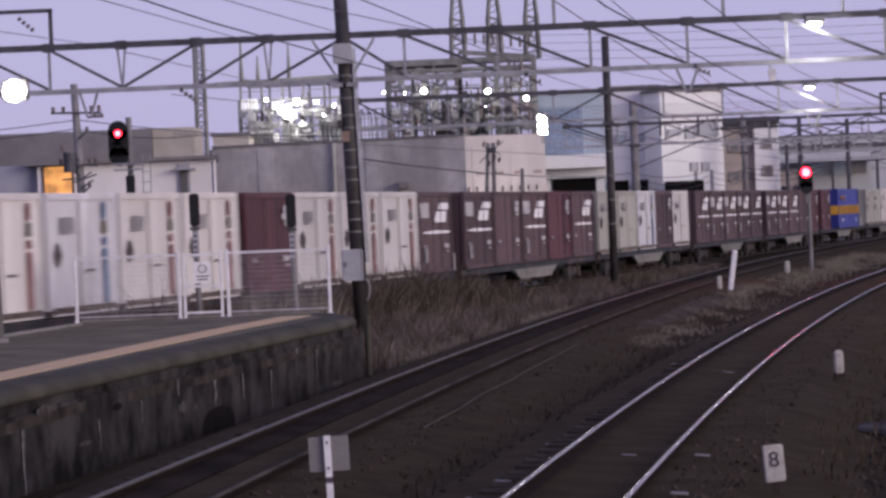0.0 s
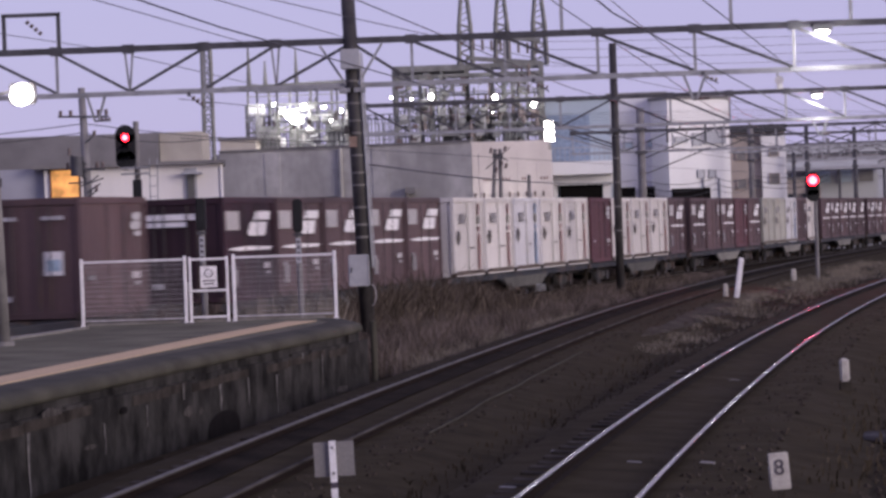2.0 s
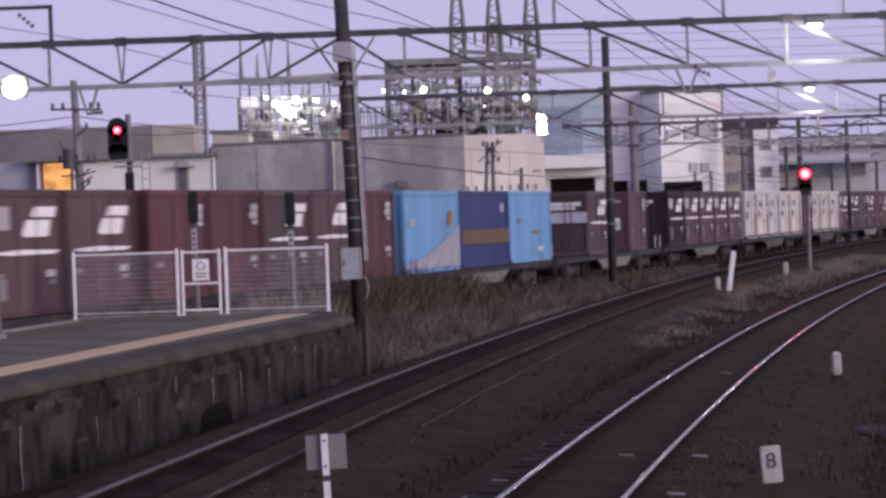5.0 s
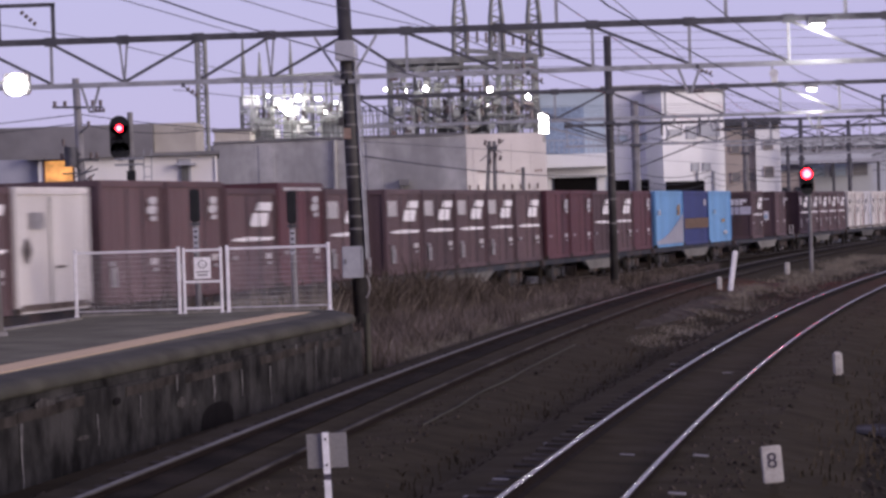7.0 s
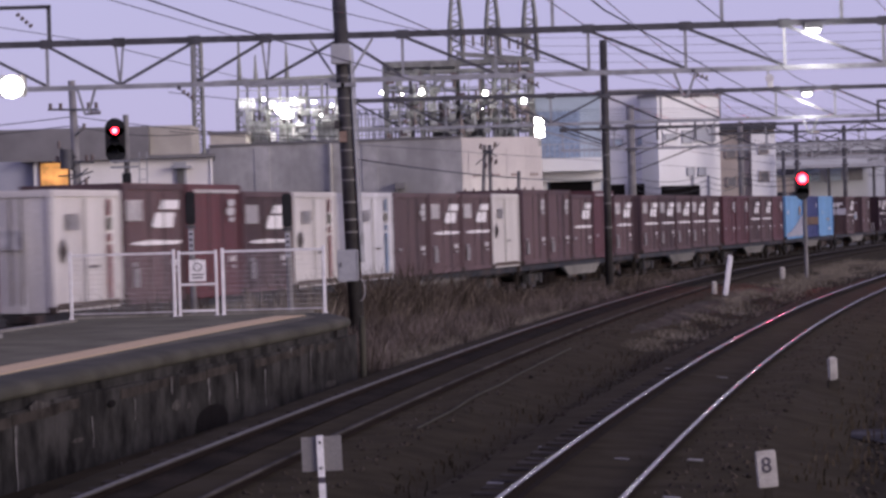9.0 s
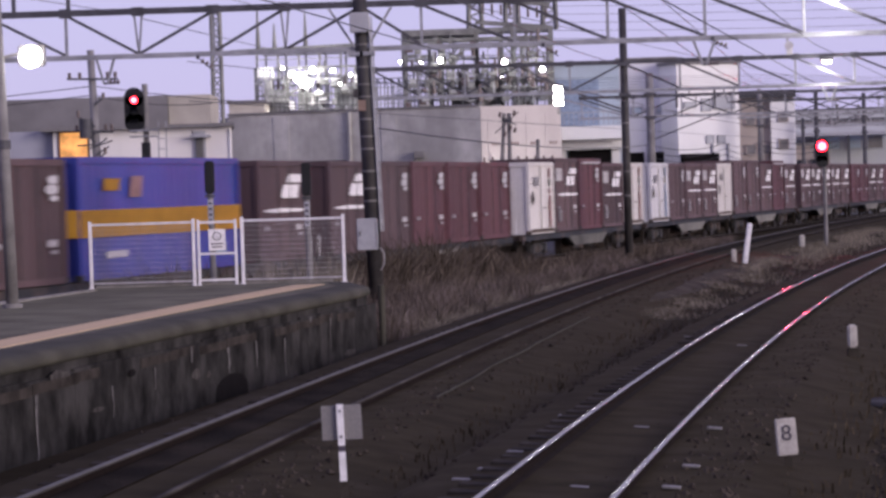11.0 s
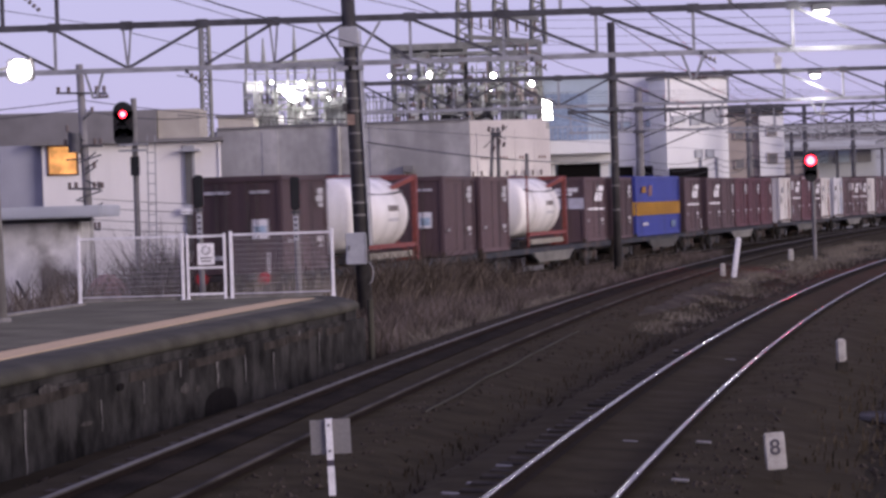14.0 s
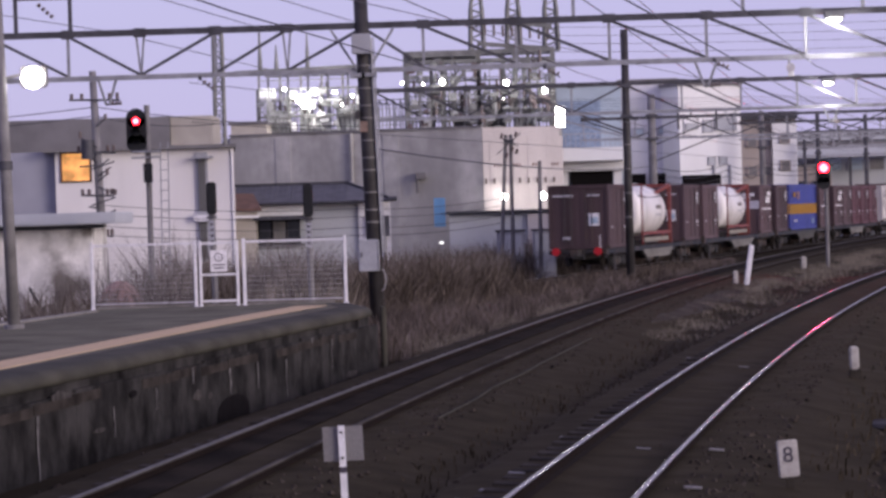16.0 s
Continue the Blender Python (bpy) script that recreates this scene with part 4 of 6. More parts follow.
# ---- buildings ----
def window(t, x, y, z, w, h, glass=GLASS_DARK, frame_mat=DARKSTEEL, name="window"):
    """A framed pane standing proud of a wall that faces the camera."""
    bm = B()
    for dx in (-w / 2, w / 2):
        box(bm, x + dx, y, z, 0.08, 0.1, h)
    for dz in (0, h - 0.06):
        box(bm, x, y, z + dz, w + 0.08, 0.1, 0.06)
    f = part(name, bm, frame_mat, t)
    part("pane", one(box, x, y + 0.01, z + 0.05, w - 0.08, 0.06, h - 0.1), glass, f)
    return f


def white_house():
    t = thing("house", "two-storey white house with flat grey roof and lit window", "house")
    part("wall", one(prism, [(-15.76, 105), (-8.76, 105), (-9.4, 112), (-15.76, 112)], -0.5, 5.4), HOUSE_WHITE, t, "clean white siding")
    part("side_wall", one(box, -17.4, 108.9, -0.5, 3.3, 7, 5.95), HOUSE_SHADE, t, "blue-grey wing, its shade put into the siding colour")
    part("roof", one(prism, [(-16.2, 104.6), (-8.62, 104.6), (-9.3, 112.2), (-16.2, 112.2)], 5.4, 5.54), ROOF_GREY, t)
    part("parapet", one(box, -16.2, 115, 5.0, 8.2, 4, 2.0), ROOF_GREY, t, "grey upper parapet")
    part("roof_room", one(box, -11.2, 115.3, 5.0, 1.75, 4, 2.0), CREAM, t)
    lit = window(t, -14.95, 104.98, 4.22, 1.15, 1.18, WINDOW_ORANGE, ROOF_RUST)
    lit["label"] = "window glowing orange, with an uneven glow put into the pane"
    w = part("stair_window", one(box, -10.02, 104.98, 1.0, 0.46, 0.12, 4.25), BOXGREY, t)
    part("pane", one(box, -10.02, 104.90, 1.1, 0.28, 0.06, 1.4), STAIR_GLASS, w)
    part("pane", one(box, -10.02, 104.90, 2.95, 0.28, 0.06, 2.1), STAIR_GLASS, w)
    part("canopy", one(box, -9.95, 104.7, 5.0, 0.8, 0.5, 0.08), BOXGREY, t)
    part("ledge", one(box, -10.02, 104.85, 2.55, 0.7, 0.3, 0.25), WHITEPAINT, t)
    part("downpipe", one(rod, (-8.84, 104.95, 0), (-8.84, 104.95, 5.3), 0.03, 8), FACADE_WHITE, t)


white_house()


def shed():
    t = thing("shed", "low shed with peeling white plaster and flat metal roof", "shed")
    part("wall", one(box, -14.1, 84, -0.5, 5.6, 3.6, 3.1), STAINED, t, "stained peeling plaster")
    bm = one(box, -13.2, 83.6, 2.58, 5.5, 4.6, 0.36)
    bevel(bm, 0.04)
    part("roof", bm, FACADE_GREY, t, "pale blue-grey metal roof edge")
    # dark strip standing in for the shadow under the roof edge
    part("roof_shadow_board", one(box, -13.4, 82.0, 2.46, 5.0, 0.3, 0.1), DARKSTEEL, t)
    part("leaning_pole", one(bar, (-13.2, 81.9, 0.7), (-12.6, 81.7, -0.4), 0.07), DARKSTEEL, t)


shed()


def tile_house():
    t = thing("house", "low house with dark tiled hip roof and pale walls", "house")
    part("wall", one(box, -6.35, 113.5, -0.5, 6.3, 5, 3.72), FACADE_GREY, t, "pale blue-grey plaster")
    bm = B()
    v = [(-10.1, 110.2, 3.2), (-2.75, 110.2, 3.2), (-2.75, 117, 3.2), (-10.1, 117, 3.2), (-10.1, 113.6, 3.95), (-4.7, 113.6, 3.95)]
    v = [bm.verts.new(p) for p in v]
    for f in ((0, 1, 5, 4), (1, 2, 5), (2, 3, 4, 5), (3, 0, 4), (3, 2, 1, 0)):
        bm.faces.new([v[i] for i in f])
    roof = part("roof", bm, ROOF_TILE, t, "weathered grey tiled hip roof")
    for k in range(24):
        x = -9.9 + k * 0.226
        part("roof_course", one(bar, (x, 110.2, 3.215), (x, 113.55, 3.955), 0.03), ROOF_TILE, roof)
    part("ridge", one(bar, (-10.1, 113.6, 3.98), (-4.65, 113.6, 3.98), 0.14), ROOF_DARK, roof, "dark ridge tiles")
    part("hip_ridge", one(bar, (-4.7, 113.6, 3.97), (-2.75, 110.2, 3.23), 0.12), ROOF_DARK, roof)
    part("eave_end", one(rod, (-2.9, 110.15, 3.2), (-2.55, 110.15, 3.24), 0.1, 10), ROOF_DARK, roof)
    part("gutter", one(rod, (-10.1, 110.1, 3.17), (-2.75, 110.1, 3.17), 0.06, 8), DARKSTEEL, t)
    part("upper_wall", one(box, -7.4, 110.85, 2.6, 2.2, 0.3, 0.6), FACADE_WHITE, t, "white upper wall strip")
    # porch at the left under a small rusty roof
    bm = B()
    v = [bm.verts.new(p) for p in ((-9.7, 109.3, 3.0), (-8.05, 109.3, 2.98), (-8.5, 110.9, 3.62), (-9.7, 110.9, 3.66), (-9.7, 109.3, 2.9), (-8.05, 109.3, 2.88), (-8.5, 110.9, 2.9), (-9.7, 110.9, 2.9))]
    for f in ((0, 1, 2, 3), (4, 7, 6, 5), (0, 4, 5, 1), (1, 5, 6, 2), (2, 6, 7, 3), (3, 7, 4, 0)):
        bm.faces.new([v[i] for i in f])
    part("porch_roof", bm, ROOF_RUST, t, "small rusty brown roof")
    part("porch_wall", one(box, -8.95, 110.1, -0.5, 1.25, 1.2, 3.4), CREAM, t, "cream plaster porch")
    part("porch_eave", one(box, -8.9, 109.35, 2.62, 1.5, 0.3, 0.09), FACADE_WHITE, t)
    # lean-to roof over a dark window band
    part("lean_to", one(box, -7.25, 110.1, 2.5, 2.3, 1.5, 0.17), ROOF_DARK, t)
    band = part("window_band", one(box, -7.5, 110.9, 1.5, 1.8, 0.16, 1.0), SHADE_OPEN, t, "dark window opening")
    for x, g in ((-8.05, GLASS_DARK), (-7.45, ROOF_GREY), (-6.88, GLASS_DARK)):
        part("pane", one(box, x, 110.79, 1.55, 0.5, 0.05, 0.9), g, band)
    part("window_sill", one(box, -7.4, 110.75, 1.42, 2.0, 0.2, 0.07), DARKSTEEL, t)
    part("white_gable", one(box, -3.5, 110.95, -0.5, 1.3, 0.3, 3.65), WHITEPAINT, t, "white end wall")
    meter = part("meter_box", one(box, -3.35, 110.7, 1.7, 0.9, 0.2, 0.85), DARKSTEEL, t, "dark wall box")
    part("conduit", one(rod, (-3.1, 110.7, 0.0), (-3.1, 110.7, 1.7), 0.05, 8), DARKSTEEL, meter)


tile_house()


def wall_of(t, name, a, b, z0, z1, mat, thick=0.4, label=""):
    """An upright slab from plan point a to b."""
    (x0, y0), (x1, y1) = a, b
    d = Vector((x1 - x0, y1 - y0)).normalized()
    n = Vector((-d.y, d.x)) * thick
    return part(name, one(prism, [(x0, y0), (x1, y1), (x1 + n.x, y1 + n.y), (x0 + n.x, y0 + n.y)], z0, z1), mat, t, label)


def concrete_hall():
    t = thing("concrete_hall", "long windowless grey concrete building with pale end face", "building")
    part("body", one(prism, [(1.45, 150.2), (6.0, 153.2), (4.0, 175), (-16, 178), (-13.3, 154.2)], -0.5, 7.2), CONCRETE, t)
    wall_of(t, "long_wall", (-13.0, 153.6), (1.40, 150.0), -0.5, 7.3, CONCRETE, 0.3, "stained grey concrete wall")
    wall_of(t, "end_wall", (1.42, 150.0), (5.75, 151.4), -0.5, 7.25, CONC_PINK, 0.3, "pinkish end wall, paled in colour as the lit side")
    wall_of(t, "cornice", (-13.05, 153.5), (1.38, 149.9), 7.28, 7.38, ROOF_GREY, 0.5)
    for i in range(4):
        f = 0.12 + i * 0.25
        x, y = 1.42 + 4.33 * f, 150.0 + 1.4 * f
        p = part("wall_panel", one(box, x + 0.3, y + 0.097 - 0.012, 3.2, 0.95, 0.03, 3.5, 18), CONC_PINK, t)
        for k in range(3):
            part("vent_mark", one(box, x + 0.12 + 0.16 * k, y + 0.0 + 0.05 * k, 5.05, 0.08, 0.04, 0.16), material("rust_mark", (0.2, 0.12, 0.11), 0.7) if i == 0 and k == 0 else bpy.data.materials["rust_mark"], p)
    for i in range(9):
        x = 1.55 + 0.48 * i
        part("insulator", one(rod, (x, 149.8 + 0.32 * (x - 1.42), 4.1), (x, 149.8 + 0.32 * (x - 1.42), 4.4), 0.06, 8), INSUL, t)
    part("ledge", one(box, 3.6, 150.2, 2.3, 4.2, 0.3, 0.22, 18), CONC_PINK, t)
    for i in (1, 4):
        f = (i + 0.5) / 7
        x, y = -13.0 + 14.4 * f, 153.6 - 3.6 * f
        part("pilaster", one(box, x, y + 0.02, -0.5, 0.9, 0.12, 7.58, -14), CONCRETE, t, "slightly proud pilaster strip")
    part("vent_box", one(box, -2.1, 150.6, 4.5, 0.55, 0.5, 0.35), ROOF_GREY, t)
    part("vent_pipe", one(rod, (-2.3, 150.6, 3.7), (-2.3, 150.6, 4.6), 0.09, 8), ROOF_GREY, t)
    part("downpipe", one(rod, (-6.0, 151.7, 4.2), (-6.0, 151.7, 7.2), 0.12, 8), CONCRETE, t)
    for x, z in ((2.52, 3.36), (4.67, 3.33)):
        bm = B()
        ball(bm, x, 149.4, z, 0.2)
        lamp = thing("wall_lamp", "lit white lamp on the pale end wall", "lamp", "wall lamps")
        part("bulb", bm, LAMP_WHITE, lamp)
        part("bracket", one(bar, (x, 149.4, z), (x, 150.9, z + 0.1), 0.06), DARKSTEEL, lamp)


concrete_hall()

t = thing("low_store", "low grey store with a thin dark roof", "shed")
part("wall", one(box, 2.1, 131, -0.5, 5.2, 2, 3.0), FACADE_GREY, t)
part("end_wall", one(box, 4.0, 129.9, -0.5, 1.4, 0.2, 2.9), CONC_PINK, t)
part("roof", one(box, 2.1, 130.9, 2.5, 5.5, 2.6, 0.12), ROOF_DARK, t)
# blue panel stands in for a soft light-blue glow
part("blue_sheet", one(box, -0.95, 129.8, 1.9, 0.55, 0.1, 1.4), SKYBLUE, t, "pale blue panel painted for a soft glow")
for x, w in ((2.1, 1.15), (3.5, 0.95)):
    t = thing("equipment_cabinet", "blue-grey trackside equipment cabinet", "cabinet", "trackside cabinets")
    bm = one(box, x, 112, -0.4, w, 0.6, 2.15)
    bevel(bm, 0.03)
    part("body", bm, BOXGREY, t)
    part("roof", one(box, x, 112, 1.72, w + 0.12, 0.75, 0.07), DARKSTEEL, t)
    part("door", one(box, x, 111.68, 0.0, w * 0.8, 0.03, 1.6), FACADE_GREY, t)
t = thing("twin_pole", "pair of leaning grey concrete poles strapped together", "pole")
for a, b in (((1.62, 110, -0.4), (2.0, 110, 5.7)), ((2.15, 110, -0.4), (2.2, 110, 5.7)), ((3.27, 110, -0.4), (3.35, 110, 4.6))):
    part("shaft", one(rod, a, b, 0.09, 10, 0.075), POLE_CONC, t)
part("yoke", one(box, 2.1, 109.9, 5.35, 0.42, 0.2, 0.14), DARKSTEEL, t)
for dx, dz in ((-0.3, 5.55), (0.28, 5.6), (0.12, 5.0), (-0.12, 4.75), (0.3, 4.9)):
    part("insulator", one(rod, (2.1 + dx, 109.85, dz), (2.1 + dx + 0.05, 109.85, dz + 0.2), 0.06, 8), INSUL, t)
part("stay", one(bar, (1.6, 109.9, 4.9), (2.6, 109.9, 5.75), 0.04), DARKSTEEL, t)
part("stay", one(bar, (1.75, 109.9, 5.6), (2.5, 109.9, 5.2), 0.04), DARKSTEEL, t)
# the reflector is no lamp; its emission imitates returned light
t = thing("yard_reflector", "small white reflector with added glow low among the shrubs", "lamp")
bm = B()
ball(bm, -0.78, 112, 1.34, 0.075, 1.3, 0.4, 0.7)
part("face", bm, LAMP_SOFT, t)


def block(name, label, x0, x1, y, depth, z1, mat, cat="building"):
    t = thing(name, label, cat)
    part("wall", one(box, (x0 + x1) / 2, y + depth / 2, -0.5, x1 - x0, depth, z1 + 0.5), mat, t)
    part("roof", one(box, (x0 + x1) / 2, y + depth / 2, z1, x1 - x0 + 0.25, depth + 0.25, 0.18), ROOF_GREY, t)
    return t


t = block("office_building", "pale blue office building with a balcony and dark carport", 6.2, 10.2, 166, 10, 10.1, FACADE_BLUE)
part("balcony_slab", one(box, 8.2, 164.4, 5.45, 4.2, 2.6, 0.8), FACADE_WHITE, t, "white balcony parapet")
for i in range(13):
    part("rail_post", one(bar, (6.3 + 0.3 * i, 163.3, 6.25), (6.3 + 0.3 * i, 163.3, 7.1), 0.04), BOXGREY, t)
part("handrail", one(bar, (6.2, 163.3, 7.1), (10.2, 163.3, 7.1), 0.06), BOXGREY, t)
part("panel", one(box, 7.6, 165.95, 6.3, 2.6, 0.15, 2.9), material("facade_panel", (0.26, 0.33, 0.46), 0.6), t, "smooth blue panel")
part("carport_opening", one(box, 8.2, 165.0, 3.2, 2.6, 0.3, 1.7), SHADE_OPEN, t)
part("carport_frame", one(box, 8.2, 165.2, 4.85, 4.1, 1.6, 0.6), FACADE_WHITE, t)
for x in (6.5, 9.8):
    part("column", one(box, x, 165.0, -0.5, 0.5, 0.4, 5.4), FACADE_WHITE, t)
t = block("apartment_block", "apartment block with a flat roof, shaded light grey in its colour", 10.2, 13.7, 167, 12, 10.3, FACADE_SHADED)
for x in (11.0, 12.6):
    part("garage_opening", one(box, x, 166.9, 2.4, 1.3, 0.3, 2.2), SHADE_OPEN, t)
for x, z in ((11.3, 7.0), (12.8, 7.0)):
    window(t, x, 166.92, z, 0.6, 0.45, FACADE_BLUE, BOXGREY)
t = block("apartment_block", "bright white apartment block with dark garage openings", 13.65, 17.5, 165, 12, 9.9, FACADE_WHITE)
part("garage_opening", one(box, 14.9, 164.9, 2.3, 2.3, 0.3, 2.1), SHADE_OPEN, t)
for x, z, w, h in ((14.4, 7.2, 0.7, 0.4), (15.4, 7.0, 0.5, 0.8), (16.5, 7.1, 1.3, 0.8), (16.3, 5.0, 0.4, 0.5), (15.6, 5.0, 0.4, 0.5)):
    window(t, x, 164.94, z, w, h, FACADE_GREY, BOXGREY)
for x in (15.7, 16.7):
    part("downpipe", one(rod, (x, 164.9, 0), (x, 164.9, 5.0), 0.06, 8), BOXGREY, t)
turn_at = Matrix.Translation((13.65, 165, 0))
t.matrix_basis = turn_at @ Matrix.Rotation(radians(24), 4, "Z") @ Matrix.Diagonal((1.13, 1, 1, 1)) @ turn_at.inverted()
t = block("apartment_block", "tan apartment block with a dark roof edge", 18.6, 22.2, 176, 10, 8.3, FACADE_TAN)
part("pale_bay", one(box, 21.4, 175.8, -0.5, 1.6, 0.4, 8.3), FACADE_WHITE, t)
part("roof_edge", one(box, 20.3, 175.7, 8.0, 3.9, 0.6, 0.5), ROOF_DARK, t)
for x, z in ((19.3, 6.2), (20.2, 6.2), (19.3, 4.3), (20.2, 4.3), (21.4, 6.4), (21.4, 4.6)):
    window(t, x, 175.55 if x > 20.5 else 175.92, z, 0.6, 0.7, ROOF_GREY, FACADE_TAN)
t = block("station_building", "dim grey station building far along the line", 24, 34.5, 215, 12, 7.0, FACADE_GREY)
for z in (2.4, 4.9):
    for i in range(6):
        window(t, 25.0 + 1.7 * i, 214.9, z, 1.2, 1.1, FACADE_BLUE if (i + int(z)) % 3 else ROOF_GREY, BOXGREY)
part("canopy_roof", one(box, 30.5, 211.5, 5.9, 9, 6, 0.25), BOXGREY, t, "flat canopy roof")
for x in (27, 30.5, 34):
    part("canopy_post", one(bar, (x, 209, -0.4), (x, 209, 5.9), 0.2), DARKSTEEL, t)
t = block("warehouse", "dim tan warehouse far along the line", 22.0, 26.4, 190, 12, 5.0, FACADE_TAN)
for i in range(3):
    window(t, 22.9 + 1.3 * i, 189.9, 2.8, 0.9, 1.2)
block("roof_tower", "low pale concrete block behind the long hall", -13.3, -11.2, 158, 4, 8.1, CREAM)
block("distant_hall", "dim grey hall far behind the yard", 14, 70, 300, 20, 10.2, FACADE_GREY)
block("distant_hall", "dim grey hall behind the houses", -45, -17.5, 125, 20, 6.2, ROOF_GREY)


# ---- substation ----
def substation():
    t = thing("substation", "outdoor substation of grey steel frames, lit by floodlights", "substation")

    def grid_frame(name, x0, x1, y0, y1, z0, z1, nx, nz, mat, w=0.14):
        bm = B()
        for y in (y0, y1):
            for i in range(nx + 1):
                x = x0 + (x1 - x0) * i / nx
                bar(bm, (x, y, z0), (x, y, z1), w)
            for k in range(nz + 1):
                z = z0 + (z1 - z0) * k / nz
                bar(bm, (x0, y, z), (x1, y, z), w * 0.8)
        for i in range(nx + 1):
            x = x0 + (x1 - x0) * i / nx
            bar(bm, (x, y0, z1), (x, y1, z1), w * 0.8)
        return part(name, bm, mat, t)

    grid_frame("left_frame", -12.0, -5.6, 164, 172, 0, 11.6, 5, 6, SUBSTEEL_LIT)
    tagged(grid_frame("left_bay", -5.6, -3.0, 165, 172, 0, 9.6, 6, 9, SUBSTEEL_LIT, 0.08), kind="stuff")
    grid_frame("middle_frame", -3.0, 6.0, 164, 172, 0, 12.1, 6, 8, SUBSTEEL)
    for z in (11.75, 12.3):
        part("girder", one(bar, (-3.1, 163.8, z), (6.1, 163.8, z), 0.28), SUBSTEEL, t)
    part("girder", one(bar, (-13.5, 163.8, 11.4), (-5.4, 163.8, 11.6), 0.34), SUBSTEEL, t)
    part("canopy", one(box, -0.8, 164.2, 12.0, 4.2, 3.0, 0.35), SUBSTEEL, t, "solid steel canopy")
    part("catwalk", one(box, 1.5, 163.8, 10.0, 9.0, 1.0, 0.14), SUBSTEEL, t)
    part("catwalk", one(box, 1.5, 163.8, 8.6, 9.0, 1.0, 0.14), SUBSTEEL, t)
    for x in (-3.0, -0.8, 1.4, 3.65, 5.95):
        part("heavy_post", one(bar, (x, 163.7, 0), (x, 163.7, 12.3), 0.3), SUBSTEEL, t)
    for i in range(34):
        x = -11.9 + 0.185 * i
        h = 9.2 + 1.9 * abs(noise.noise((x * 1.3, 0, 7))) + 0.4 * (i % 3)
        part("post_insulator", one(rod, (x, 163.0 + 0.5 * (i % 2), 6.6), (x, 163.0 + 0.5 * (i % 2), h), 0.035 + 0.03 * (i % 3), 8, 0.03), SUBSTEEL_LIT if i % 4 else INSUL, t)
    for k in range(7):
        z = 7.6 + 0.55 * k
        part("left_busbar", one(bar, (-12.0, 163.3, z), (-5.7 + 0.2 * (k % 2), 163.3, z + 0.15 * noise.noise((k, 3, 1))), 0.05), SUBSTEEL_LIT, t)
    for i in range(40):
        x = -2.9 + 0.226 * i
        z0, z1 = 7.2, 9.0 + 2.6 * abs(noise.noise((x * 2.3, 5, 2))) + 0.3 * (i % 4)
        part("bay_post", one(bar, (x, 162.6 + 0.4 * (i % 3), z0), (x, 162.6 + 0.4 * (i % 3), z1), 0.05 + 0.03 * (i % 4)), SUBSTEEL if i % 3 else SUBSTEEL_LIT, t)
    for k in range(9):
        z = 7.6 + 0.52 * k
        part("bay_rail", one(bar, (-3.0, 163.2, z), (6.0, 163.2, z + 0.1 * noise.noise((k, 1, 8))), 0.06 + 0.04 * (k % 2)), SUBSTEEL, t)
    for i in range(46):
        x, z, y = random.uniform(-2.9, 5.9), random.uniform(7.8, 11.4), random.uniform(161.6, 162.4)
        bm = B()
        if i % 3 == 0:
            rod(bm, (x, y, z), (x, y, z + random.uniform(0.4, 1.0)), 0.14, 8, 0.07)
            part("bushing", bm, INSUL, t)
        elif i % 3 == 1:
            box(bm, x, y, z, random.uniform(0.25, 0.6), 0.3, random.uniform(0.2, 0.5))
            part("switch_box", bm, SUBSTEEL, t)
        else:
            bar(bm, (x, y, z), (x + random.uniform(-1.2, 1.2), y, z + random.uniform(-0.9, 0.9)), 0.08)
            part("brace", bm, SUBSTEEL, t)
    for i in range(6):
        part("tank", one(rod, (-11.2 + 1.05 * i, 163, 7.0), (-11.2 + 1.05 * i, 163, 8.8 + 0.4 * math.sin(i * 2.1)), 0.16, 12), SUBSTEEL, t)
    for x in (1.4, 3.65, 5.95):
        bm = B()
        for sx in (-1, 1):
            for sy in (-1, 1):
                bar(bm, (x + sx * 0.42, 165 + sy * 0.42, 12.3), (x + sx * 0.34, 165 + sy * 0.34, 15.0), 0.2)
                bar(bm, (x + sx * 0.34, 165 + sy * 0.34, 15.0), (x, 165, 18.6), 0.17)
        n = 9
        for k in range(n):
            a, b = 12.3 + 2.7 * k / n, 12.3 + 2.7 * (k + 1) / n
            s = 1 if k % 2 else -1
            bar(bm, (x - s * 0.4, 164.6, a), (x + s * 0.4, 164.6, b), 0.06)
            bar(bm, (x - s * 0.4, 165.4, a), (x + s * 0.4, 165.4, b), 0.06)
        for k in range(8):
            z = 15.1 + 0.36 * k
            w = 0.34 * (18.6 - z) / 3.6
            bar(bm, (x - w, 164.7, z), (x + w, 164.7, z + 0.3), 0.05)
        part("lattice_mast", bm, SUBSTEEL, t, "tapering lattice mast")
        part("mast_arm", one(bar, (x - 0.7, 165, 16.9), (x + 0.7, 165, 17.0), 0.07), SUBSTEEL, t)
    for z in (14.0, 12.6):
        part("busbar_beam", one(bar, (1.4, 164.6, z + 0.25), (6.0, 164.6, z - 0.2), 0.26), SUBSTEEL, t)
    for i in range(8):
        x = 1.9 + 0.55 * i
        part("suspension_insulator", one(rod, (x, 164.6, 14.05 - 0.1 * (x - 1.4)), (x, 164.6, 13.4 - 0.1 * (x - 1.4)), 0.08, 8), INSUL, t)
    for x, z in ((-10.9, 12.3), (-11.9, 13.4), (-9.0, 13.0)):
        part("lightning_spike", one(rod, (x, 164, 11.4), (x, 164, z + 0.8), 0.16, 8, 0.04), SUBSTEEL, t)


substation()


